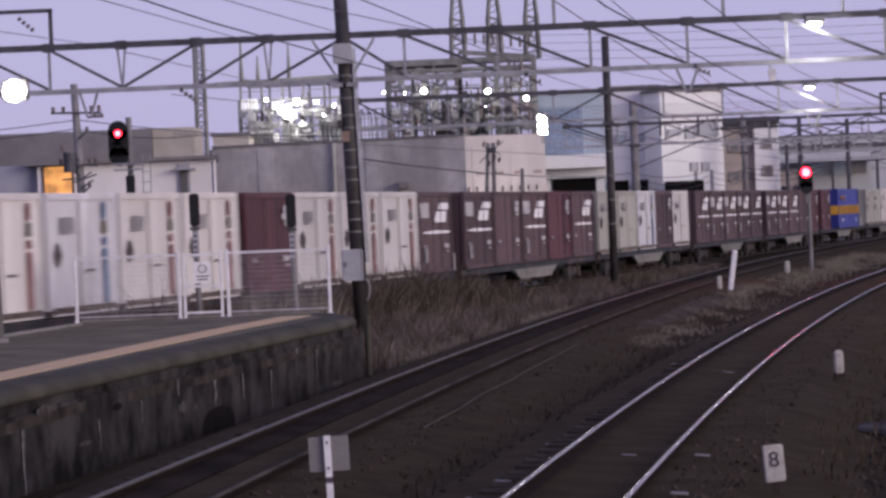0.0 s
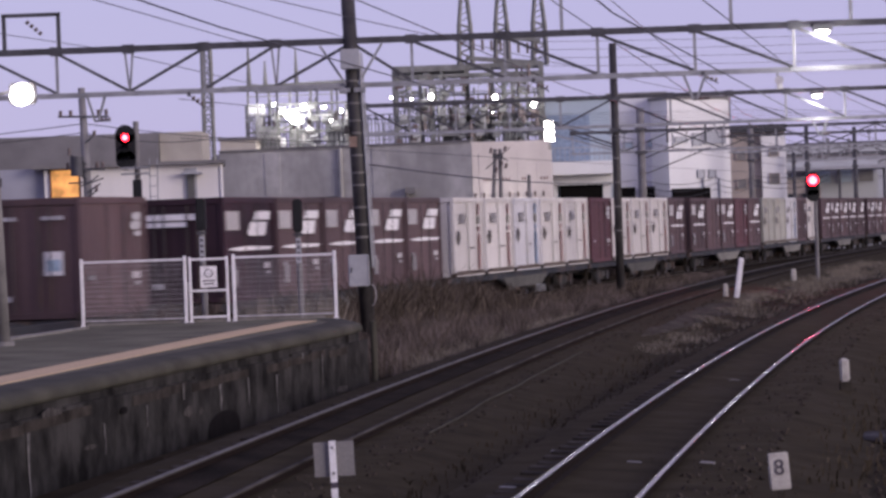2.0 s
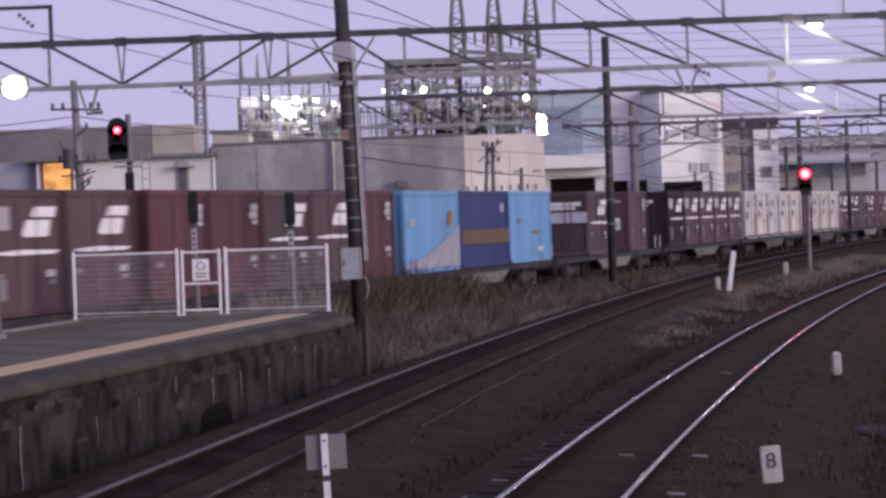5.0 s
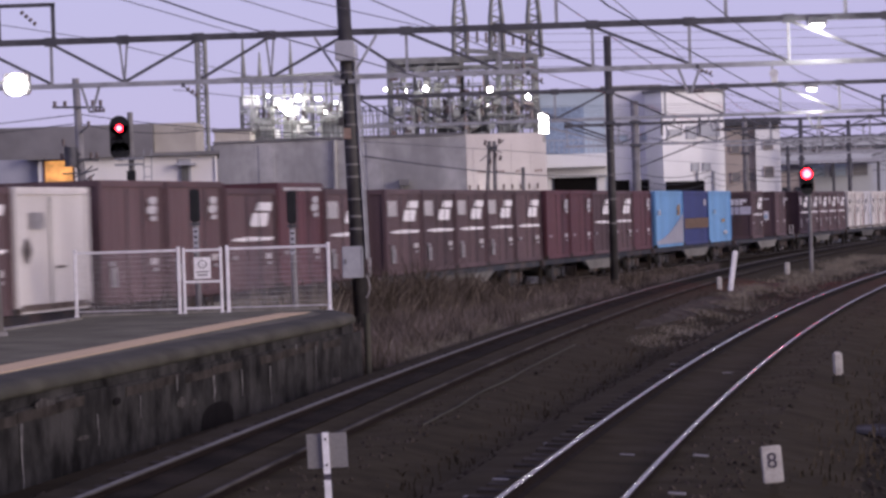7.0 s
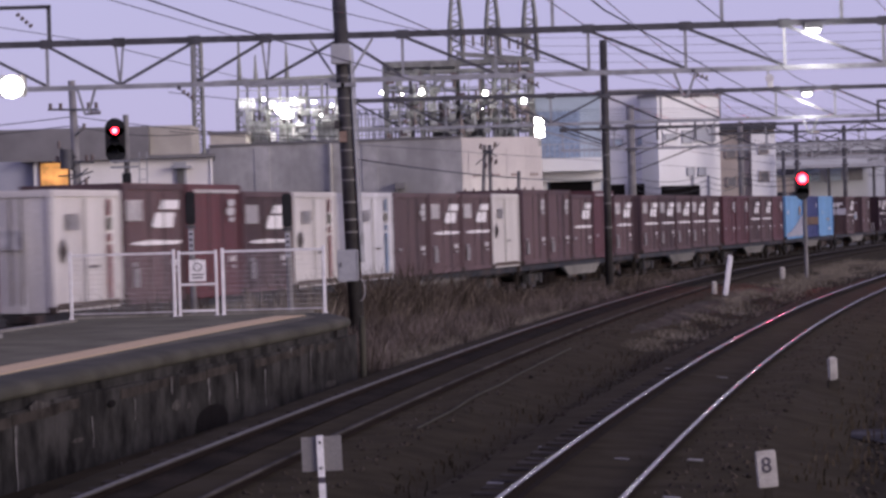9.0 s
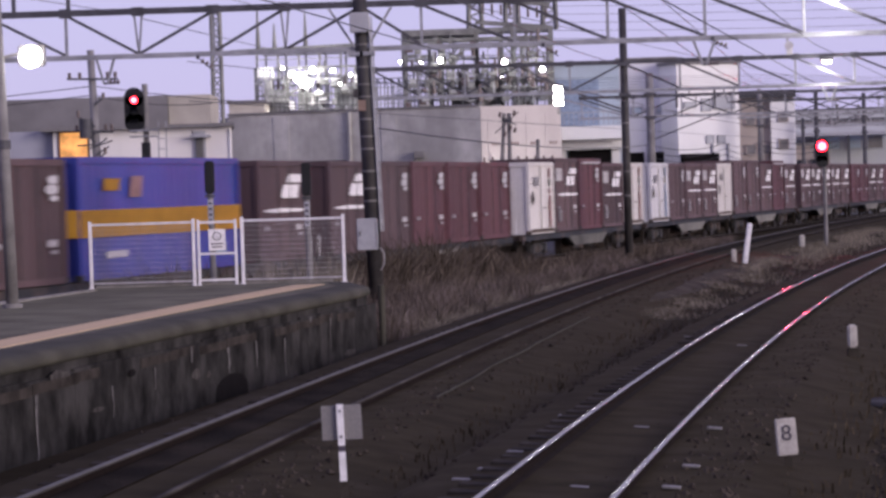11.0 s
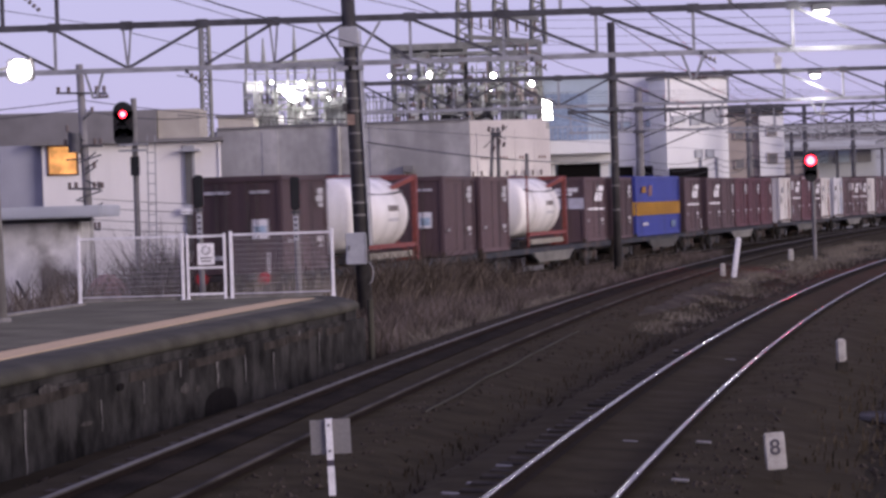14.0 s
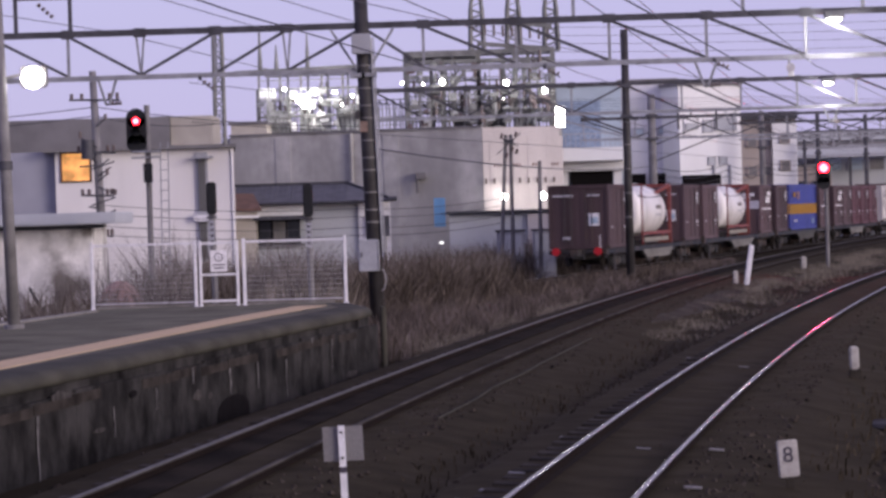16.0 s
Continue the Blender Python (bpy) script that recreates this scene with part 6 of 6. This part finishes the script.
def brown_marks(variant):
    def lozenge(y, z, w, h):
        return [(y - w / 2, z - h * 0.2), (y - w * 0.36, z - h / 2), (y + w * 0.3, z - h / 2), (y + w / 2, z - h * 0.1), (y + w / 2, z + h * 0.3), (y + w * 0.38, z + h / 2), (y - w * 0.25, z + h / 2), (y - w / 2, z + h * 0.2)]

    def add(t, L, H):
        if variant in (0, 1):
            # two stacked slanting blocks, the lower one set back, over a thin pointed waist stripe
            y, z = L * 0.22, H * 0.825
            a = side_shape(t, "logo_plate", [(y - 0.62, z - 0.10), (y + 0.60, z - 0.10), (y + 0.70, z + 0.11), (y - 0.44, z + 0.11)], MARK, "white slanting lettering block")
            y, z = L * 0.13, H * 0.70
            side_shape(a, "logo_plate_lower", [(y - 0.74, z - 0.12), (y - 0.62, z - 0.18), (y + 0.56, z - 0.18), (y + 0.72, z + 0.16), (y - 0.50, z + 0.16)], MARK)
            side_shape(t, "waist_stripe", [(-L * 0.43, H * 0.50), (-L * 0.2, H * 0.485), (L * 0.36, H * 0.487), (L * 0.44, H * 0.515), (-L * 0.1, H * 0.53), (-L * 0.40, H * 0.512)], MARK, "thin white waist stripe")
            if variant == 0:
                side_plate(t, "data_plate", -L * 0.345, H * 0.78, 0.98, 0.46, MARK, "white data panel")
        else:
            # a small stacked emblem near the leading end
            y = L * (0.33 if variant == 3 else 0.30)
            a = side_shape(t, "emblem", lozenge(y, H * 0.84, 0.52, 0.17), PALE_PANEL, "small white stacked emblem")
            side_shape(a, "emblem_middle", lozenge(y - 0.06, H * 0.762, 0.62, 0.19), PALE_PANEL)
            side_shape(a, "emblem_foot", lozenge(y + 0.02, H * 0.69, 0.40, 0.11), PALE_PANEL)
            if variant == 4:
                side_plate(t, "top_strip", 0.1, H * 0.945, L * 0.84, 0.085, MARK, "faded white strip along the top")
        side_plate(t, "stencil", L * 0.3, H * 0.33, 0.5, 0.14, MARK, "faint stencilled lines")
        side_plate(t, "stencil", L * 0.32, H * 0.26, 0.34, 0.08, PALE_PANEL)
        side_plate(t, "stencil", -L * 0.36, H * 0.33, 0.4, 0.10, PALE_PANEL)
        if variant in (0, 2):
            side_plate(t, "stencil", -L * 0.33, H * 0.22, 0.42, 0.42, PALE_PANEL, "faint stencilled lines")
        for y in (-L * 0.12, L * 0.12):
            part("door_rod", one(rod, (W / 2 + 0.02, y, 0.15), (W / 2 + 0.02, y, H - 0.15), 0.014, 6), UNDERFRAME, t)
        if variant == 3:
            note = rear_plate(t, "rear_notice", 0.62, H * 0.46, 0.42, 0.50, MARK, L, "white and pale blue notice")
            part("notice_print", one(box, 0.62, -L / 2 - 0.02, H * 0.46 - 0.16, 0.32, 0.012, 0.24), PALEBLUE, note)
            rear_plate(t, "rear_stripe", 0.62, H * 0.84, 0.5, 0.08, PALE_PANEL, L, "faded white strip")
        rear_plate(t, "rear_stripe", -0.62, H * 0.84, 0.85, 0.08, PALE_PANEL, L, "faded white strip")
        rear_plate(t, "rear_notice", -0.5, H * 0.17, 0.3, 0.12, PALE_PANEL, L)
    return add


def end_marks(t, L, H):
    """Two pale lettering blocks across the dark trailing end, and the usual side markings."""
    a = rear_plate(t, "end_block", 0.18, H * 0.81, 1.55, 0.16, MARK, L, "white lettering block")
    rear_plate(a, "end_block_foot", 0.0, H * 0.745, 1.45, 0.12, MARK, L)
    rear_plate(t, "end_panel", 0.15, H * 0.60, 2.05, 0.42, LAVENDER, L, "pale lavender panel")
    brown_marks(1)(t, L, H)


def dark_marks(t, L, H):
    """Slanting white lettering high on the trailing end."""
    part("end_block", one(prism, [(-0.75, -L / 2 - 0.02), (0.55, -L / 2 - 0.02), (0.55, -L / 2 - 0.008), (-0.75, -L / 2 - 0.008)], H * 0.80, H * 0.86), MARK, t, "white lettering block")
    rear_plate(t, "end_block_lower", -0.25, H * 0.76, 1.1, 0.12, MARK, L)
    brown_marks(0)(t, L, H)


def white_marks(stripe):
    def add(t, L, H):
        if stripe is not None:
            a = side_plate(t, "upright_stripe", L * 0.31, H * 0.31, 0.30, H * 0.46, stripe, "faded upright stripe")
            side_plate(a, "stripe_upper", L * 0.31, H * 0.60, 0.26, H * 0.07, stripe)
            side_plate(a, "stripe_top", L * 0.31, H * 0.86, 0.26, H * 0.14, stripe)
            side_plate(a, "stripe_emblem", L * 0.31, H * 0.72, 0.30, H * 0.11, OFFWHITE, "small faded emblem")
        side_plate(t, "data_plate", -L * 0.22, H * 0.74, 0.66, 0.34, PALE_PANEL, "faint grey data panel")
        bm = B()
        bm.faces.new([bm.verts.new((W / 2 + 0.014, -L * 0.36 + dy, H * 0.5 + dz)) for dy, dz in ((-0.22, 0), (0, -0.28), (0.22, 0), (0, 0.28))])
        bmesh.ops.solidify(bm, geom=bm.faces[:], thickness=0.006)
        part("lock_mark", bm, LOCK, t, "dark diamond-shaped lock plate")
        side_plate(t, "bottom_grime", 0, 0.11, L * 0.9, 0.13, WHITE_GRIME, "grimy brown lower edge")
        side_plate(t, "stencil", L * 0.08, H * 0.36, 0.5, 0.05, LOCK, "thin dark line")
        for y in (-L * 0.06,):
            part("door_rod", one(rod, (W / 2 + 0.02, y, 0.15), (W / 2 + 0.02, y, H - 0.15), 0.02, 6), OFFWHITE, t)
        rear_plate(t, "rear_notice", 0.3, H * 0.6, 0.6, 0.4, PALE_PANEL, L)
    return add


def blue_marks(t, L, H):
    """A white swoosh over the lower half of the blue side."""
    bm = B()
    prev = None
    for i in range(13):
        f = i / 12
        y = -L / 2 + 0.12 + (L - 0.24) * f
        z = H * (0.12 + 0.46 * f ** 1.6)
        a, b = bm.verts.new((W / 2 + 0.012, y, 0.14)), bm.verts.new((W / 2 + 0.012, y, max(z, 0.2)))
        if prev:
            bm.faces.new((prev[0], a, b, prev[1]))
        prev = (a, b)
    bmesh.ops.solidify(bm, geom=bm.faces[:], thickness=0.006)
    part("swoosh", bm, SWOOSH, t, "pale rising swoosh")
    side_plate(t, "emblem", L * 0.33, H * 0.66, 0.42, 0.5, YELLOW, "small yellow emblem", 0.3)
    side_plate(t, "emblem", -L * 0.38, H * 0.62, 0.5, 0.22, MARK, "pale lettering block")


def plain_blue_marks(t, L, H):
    side_plate(t, "emblem", L * 0.12, H * 0.42, 0.8, 0.12, YELLOW, "faded yellow mark")
    side_plate(t, "data_plate", -L * 0.25, H * 0.60, 0.7, 0.2, PALEBLUE)
    side_plate(t, "stencil", L * 0.2, H * 0.18, 1.0, 0.16, MARK)


def navy_marks(t, L, H):
    side_plate(t, "side_band", 0, H * 0.40, L * 0.96, H * 0.19, TAN, "tan waist band")
    side_plate(t, "stencil", L * 0.35, H * 0.78, 0.4, 0.3, MARK)


def yellow_marks(t, L, H):
    side_plate(t, "side_band", 0, H * 0.46, L - 0.05, H * 0.225, YELLOW, "broad yellow band")
    part("rear_band", one(box, 0, -L / 2 - 0.013, H * 0.35, W - 0.05, 0.014, H * 0.225), YELLOW, t, "broad yellow band")
    side_plate(t, "emblem", -L * 0.32, H * 0.78, 0.9, 0.26, YELLOW, "small yellow emblem", 0.3)
    side_plate(t, "emblem", -L * 0.18, H * 0.76, 0.7, 0.45, PINK, "small red emblem", 0.3)
    side_plate(t, "data_plate", L * 0.34, H * 0.18, 0.9, 0.3, PALEBLUE)
    side_plate(t, "data_plate", -L * 0.3, H * 0.2, 1.2, 0.14, MARK)


def tank_container():
    L, H, R, ZC = 6.05, 2.55, 1.09, 1.40
    t = thing("tank_container", "white cylindrical tank container in a red steel frame", "container", "tank containers on the train")
    bm = B()
    bmesh.ops.create_cone(bm, cap_ends=False, segments=40, radius1=R, radius2=R, depth=L - 1.3, matrix=Matrix.Translation((0, 0, ZC)) @ Matrix.Rotation(radians(90), 4, "X"))
    barrel = part("barrel", bm, TANK, t, "white steel barrel", smooth=True)
    for sy in (-1, 1):
        bm = B()
        bmesh.ops.create_uvsphere(bm, u_segments=36, v_segments=18, radius=R, matrix=Matrix.Translation((0, sy * (L / 2 - 0.65), ZC)) @ Matrix.Diagonal((1, 0.5, 1, 1)))
        part("dished_end", bm, TANK, t, "rounded tank end", smooth=True)
    # leading frame with corner braces, lighter trailing frame without
    for sy, w in ((-1, 0.06), (1, 0.15)):
        y = sy * (L / 2 - 0.08)
        bm = B()
        for sx in (-1, 1):
            bar(bm, (sx * 1.15, y, 0), (sx * 1.15, y, H), w)
            if sy > 0:
                bar(bm, (sx * 1.15, y, H - 0.05), (sx * 0.72, y - 1.25, H - 0.42), 0.13)
                bar(bm, (sx * 1.15, y, 0.08), (sx * 0.5, y, 0.6), 0.1)
        for z in (0.06, H - 0.06) if sy > 0 else (H - 0.04,):
            bar(bm, (-1.2, y, z), (1.2, y, z), w)
        part("end_frame", bm, TANKFRAME, t, "red painted end frame")
    for sx in (-1, 1):
        part("side_rail", one(bar, (sx * 1.13, -L / 2 + 0.1, 0.47), (sx * 1.13, L / 2 - 0.1, 0.47), 0.13), TANKFRAME, t)
        part("sole_beam", one(bar, (sx * 1.10, -L / 2 + 0.5, 0.20), (sx * 1.10, L / 2 - 0.5, 0.20), 0.12, 0.18), BEIGE, t, "beige lower beam")
    part("walkway", one(box, 0, 0, ZC + R - 0.02, 0.5, L - 1.0, 0.04), GALV, t)
    part("hatch", one(rod, (0, 0.3, ZC + R - 0.1), (0, 0.3, ZC + R + 0.12), 0.28, 16), GALV, t)
    band = B()
    for y in (-1.5, 1.5):
        bmesh.ops.create_cone(band, cap_ends=False, segments=40, radius1=R + 0.008, radius2=R + 0.008, depth=0.07, matrix=Matrix.Translation((0, y, ZC)) @ Matrix.Rotation(radians(90), 4, "X"))
    part("strap", band, OFFWHITE, t)
    # a dark pipe sagging along the shoulder
    bm, prev = B(), None
    for i in range(9):
        f = i / 8
        p = Vector((0.90, -L / 2 + 0.7 + (L - 1.3) * f, ZC + 0.66 - 0.10 * math.sin(math.pi * f)))
        if prev is not None:
            rod(bm, prev, p, 0.035, 6)
        prev = p
    part("pipe", bm, DARKSTEEL, t)
    part("lettering_block", one(box, R + 0.004, 0.85, ZC + 0.08, 0.012, 1.0, 0.17), LOCK, barrel, "dark line of lettering as a bar")
    part("lettering_block", one(box, R - 0.02, 0.95, ZC - 0.22, 0.02, 1.1, 0.10), PALE_PANEL, barrel)
    part("belly", one(box, 0, 0, 0.02, 1.4, L - 1.0, 0.22), UNDERFRAME, t)
    t.location = (0, -400, -60)
    return t


def wagon():
    """A low container flat wagon on two bogies."""
    L = PITCH - 0.85
    t = thing("container_wagon", "low blue-grey container flat wagon on two bogies", "wagon", "wagons of the train")
    for sx in (-1, 1):
        bm = B()
        zs = [(-L / 2, 0.78), (-3.6, 0.78), (-2.6, 0.52), (2.6, 0.52), (3.6, 0.78), (L / 2, 0.78), (L / 2, DECK - 0.03), (-L / 2, DECK - 0.03)]
        a = [bm.verts.new((sx * 1.16, y, z)) for y, z in zs]
        b = [bm.verts.new((sx * 1.02, y, z)) for y, z in zs]
        bm.faces.new(a)
        bm.faces.new(b[::-1])
        for i in range(len(zs)):
            j = (i + 1) % len(zs)
            bm.faces.new((a[i], b[i], b[j], a[j]))
        bmesh.ops.recalc_face_normals(bm, faces=bm.faces)
        part("side_sill", bm, SILL, t, "fish-bellied side sill")
        bm = B()
        belly = [(-3.3, 0.80), (-2.4, 0.44), (2.4, 0.44), (3.3, 0.80)]
        a = [bm.verts.new((sx * 1.185, y, z)) for y, z in belly]
        b = [bm.verts.new((sx * 1.165, y, z)) for y, z in belly]
        bm.faces.new(a)
        bm.faces.new(b[::-1])
        for i in range(4):
            bm.faces.new((a[i], b[i], b[(i + 1) % 4], a[(i + 1) % 4]))
        bmesh.ops.recalc_face_normals(bm, faces=bm.faces)
        part("belly_panel", bm, BELLY, t, "dusty greyish belly panel")
    part("centre_sill", one(box, 0, 0, 0.6, 0.5, L, 0.36), UNDERFRAME, t)
    for i in range(9):
        part("cross_beam", one(box, 0, -L / 2 + 0.2 + (L - 0.4) * i / 8, DECK - 0.18, 2.2, 0.22, 0.15), UNDERFRAME, t)
    part("brake_box", one(box, 0.8, -1.2, 0.32, 0.5, 1.6, 0.4), UNDERFRAME, t)
    part("air_tank", one(rod, (0.85, 0.8, 0.5), (0.85, 2.2, 0.5), 0.2, 12), UNDERFRAME, t)
    for sy in (-1, 1):
        part("coupler", one(box, 0, sy * (L / 2 + 0.28), 0.72, 0.3, 0.62, 0.26), UNDERFRAME, t)
        part("handrail", one(bar, (0.9, sy * (L / 2 - 0.05), DECK), (0.9, sy * (L / 2 - 0.05), DECK + 0.55), 0.03), MARK, t)
        bm = B()
        yc = sy * (L / 2 - 3.1)
        for sx in (-1, 1):
            box(bm, sx * 0.86, yc, 0.38, 0.14, 2.3, 0.22)
            for w in (-0.87, 0.87):
                box(bm, sx * 0.9, yc + w, 0.28, 0.2, 0.34, 0.36)
            for k in (-0.2, 0.0, 0.2):
                rod(bm, (sx * 0.9, yc + k, 0.3), (sx * 0.9, yc + k, 0.62), 0.07, 8)
        box(bm, 0, yc, 0.42, 1.8, 0.4, 0.2)
        bogie = part("bogie", bm, UNDERFRAME, t, "two-axle bogie")
        for w in (-0.87, 0.87):
            bm = B()
            for sx in (-1, 1):
                rod(bm, (sx * 0.50, yc + w, 0.405), (sx * 0.63, yc + w, 0.405), 0.405, 24)
            rod(bm, (-0.6, yc + w, 0.405), (0.6, yc + w, 0.405), 0.07, 8)
            part("wheelset", bm, WHEEL, bogie)
    t.location = (0, -400, -60)
    return t


BOX12, H12 = 3.82, 2.5
KINDS = {
    "B": container("B", BOX12, H12, BROWN, "plum-brown steel freight container with white block markings", brown_marks(0)),
    "b": container("b", BOX12, H12, BROWN, "plum-brown steel freight container with a white stripe", brown_marks(1)),
    "c": container("c", BOX12, H12, BROWN, "plain plum-brown steel freight container with small markings", brown_marks(3)),
    "H": container("H", BOX12, 2.66, BROWN, "tall plum-brown steel freight container with white lettering", brown_marks(2), ribs=9),
    "M": container("M", BOX12, 2.66, BROWN, "tall plum-brown steel freight container with white data panel", brown_marks(0), ribs=9),
    "Q": container("Q", BOX12, 2.66, RED, "tall dull red freight container with a white strip along its top", brown_marks(4), ribs=9),
    "e": container("e", BOX12, H12, BROWN, "plum-brown freight container with large white blocks on its end", end_marks),
    "R": container("R", BOX12, H12, RED, "dull red steel freight container with small markings", brown_marks(3), ribs=9),
    "K": container("K", BOX12, H12, DARK_PAINT, "very dark plum freight container with white markings", dark_marks),
    "W": container("W", BOX12, H12, WHITE, "dirty white freight container with dark lock plates", white_marks(None)),
    "S": container("S", BOX12, H12, WHITE, "dirty white freight container with a faded red stripe", white_marks(PINK)),
    "P": container("P", BOX12, H12, BLUEWHITE, "cool white freight container with a faded blue stripe", white_marks(BLUESTRIPE)),
    "G": container("G", BOX12, H12, OFFWHITE, "faded grey-green freight container", white_marks(None)),
    "L": container("L", 6.45, H12, SKYBLUE, "sky blue long freight container with a pale swoosh", blue_marks, ribs=16),
    "l": container("l", 6.3, H12, SKYBLUE, "plain sky blue long freight container with small marks", plain_blue_marks, ribs=16),
    "N": container("N", 6.45, H12, NAVY, "navy blue long freight container with a tan band", navy_marks, ribs=16),
    "Y": container("Y", 9.9, 2.55, ROYAL, "royal blue long freight container with a yellow band", yellow_marks, ribs=24),
    "T": tank_container(),
}
FLAT = wagon()
# each wagon from the tail forwards: kinds at five slots, or (kind, offset from the wagon's tail end)
LOADS = [
    [("c", 2.6), ("T", 10.5), ("c", 18.4)], [("c", 1.85), ("T", 9.7), ("e", 17.8)], [("c", 1.9), ("Y", 9.45), ("b", 17.7)],
    "bcRRR", "SMQBS", "PcBBW", "HHbQB", "BBBBb", "RRbbR", [("L", 4.1), ("N", 10.75), ("l", 17.3)], [("e", 7.3), ("c", 15.3)], "KBBBB",
    "SSPSS", "RSSSB", "BcBRb", "GGPcW", "bBBBb", "BBbcR", [("R", 2.6), ("Y", 13.0)], "GGWGG", "BBBBB", "BcRBB",
]
# small differences in the loads' places along each wagon
SHIFT = [0, 0, 0, -0.4, 0.9, 1.2, 0.4, 1.0, 0.5, 0, 0.3, 0.6, 0.7, -0.2, 0, -0.5, 0, 0, 0, 0, 0, 0]
ROAD_Y = np.arange(-330.0, 480.0, 0.5)
ROAD_S = np.concatenate([[0], np.cumsum(np.hypot(0.5, np.diff(train_near(ROAD_Y))))])
ROAD_S = ROAD_S - np.interp(20.0, ROAD_Y, ROAD_S)


def on_road(s, z):
    """The pose on the freight track at arc length s from y = 20."""
    y = float(np.interp(s, ROAD_S, ROAD_Y))
    slope = (train_near(y + 0.5) - train_near(y - 0.5))
    return pose(train_centre(y), y, z, 0, 0, -math.degrees(math.atan(slope)))


ROLLING = []
for n, load in enumerate(LOADS):
    start = -0.75 + n * PITCH
    ROLLING.append((copy_thing(FLAT, pose(0, 0, 0)), start + PITCH / 2 + SHIFT[n] * 0.5, 0.0))
    slots = load if isinstance(load, list) else [(k, 0.65 + 4.0 * i + 1.97) for i, k in enumerate(load) if k != " "]
    for k, off in slots:
        ROLLING.append((copy_thing(KINDS[k], pose(0, 0, 0)), start + off + SHIFT[n], DECK))
for t in list(KINDS.values()) + [FLAT]:
    for o in (*t.children_recursive, t):
        bpy.data.objects.remove(o)
# tail marker plates on the last container
TAILMARKS = []
for dx in (-0.85, 0.85):
    t = thing("tail_marker", "round red tail reflector with a faint added glow on the last wagon", "reflector", "tail markers")
    part("disc", one(rod, (0, 0, 0), (0, -0.03, 0), 0.16, 20), TAIL_RED, t)
    part("bracket", one(box, 0, 0.03, -0.25, 0.05, 0.05, 0.3), UNDERFRAME, t)
    TAILMARKS.append((t, dx))


# the train eases off a little towards the end: metres ahead of steady running
AHEAD_T = (0, 10, 12, 12.5, 13, 13.5, 14, 14.5, 15, 15.5, 16)
AHEAD_M = (0, 0, 0.7, 0.85, 1.3, 1.05, 1.2, 0.75, 0.65, 0.05, 0)


def motions():
    """The whole train runs along its track at nearly one speed."""
    times = [float(i) for i in range(11)] + [10.0 + 0.5 * i for i in range(2, 13)]
    run = [(s, TAIL + SPEED * s + float(np.interp(s, AHEAD_T, AHEAD_M))) for s in times]
    for t, u, z in ROLLING:
        walk(t, [(s, on_road(u + at, z)) for s, at in run])
    for t, dx in TAILMARKS:
        walk(t, [(s, on_road(at - 0.5, 0.9) @ Matrix.Translation((dx, 0, 0))) for s, at in run])


motions()
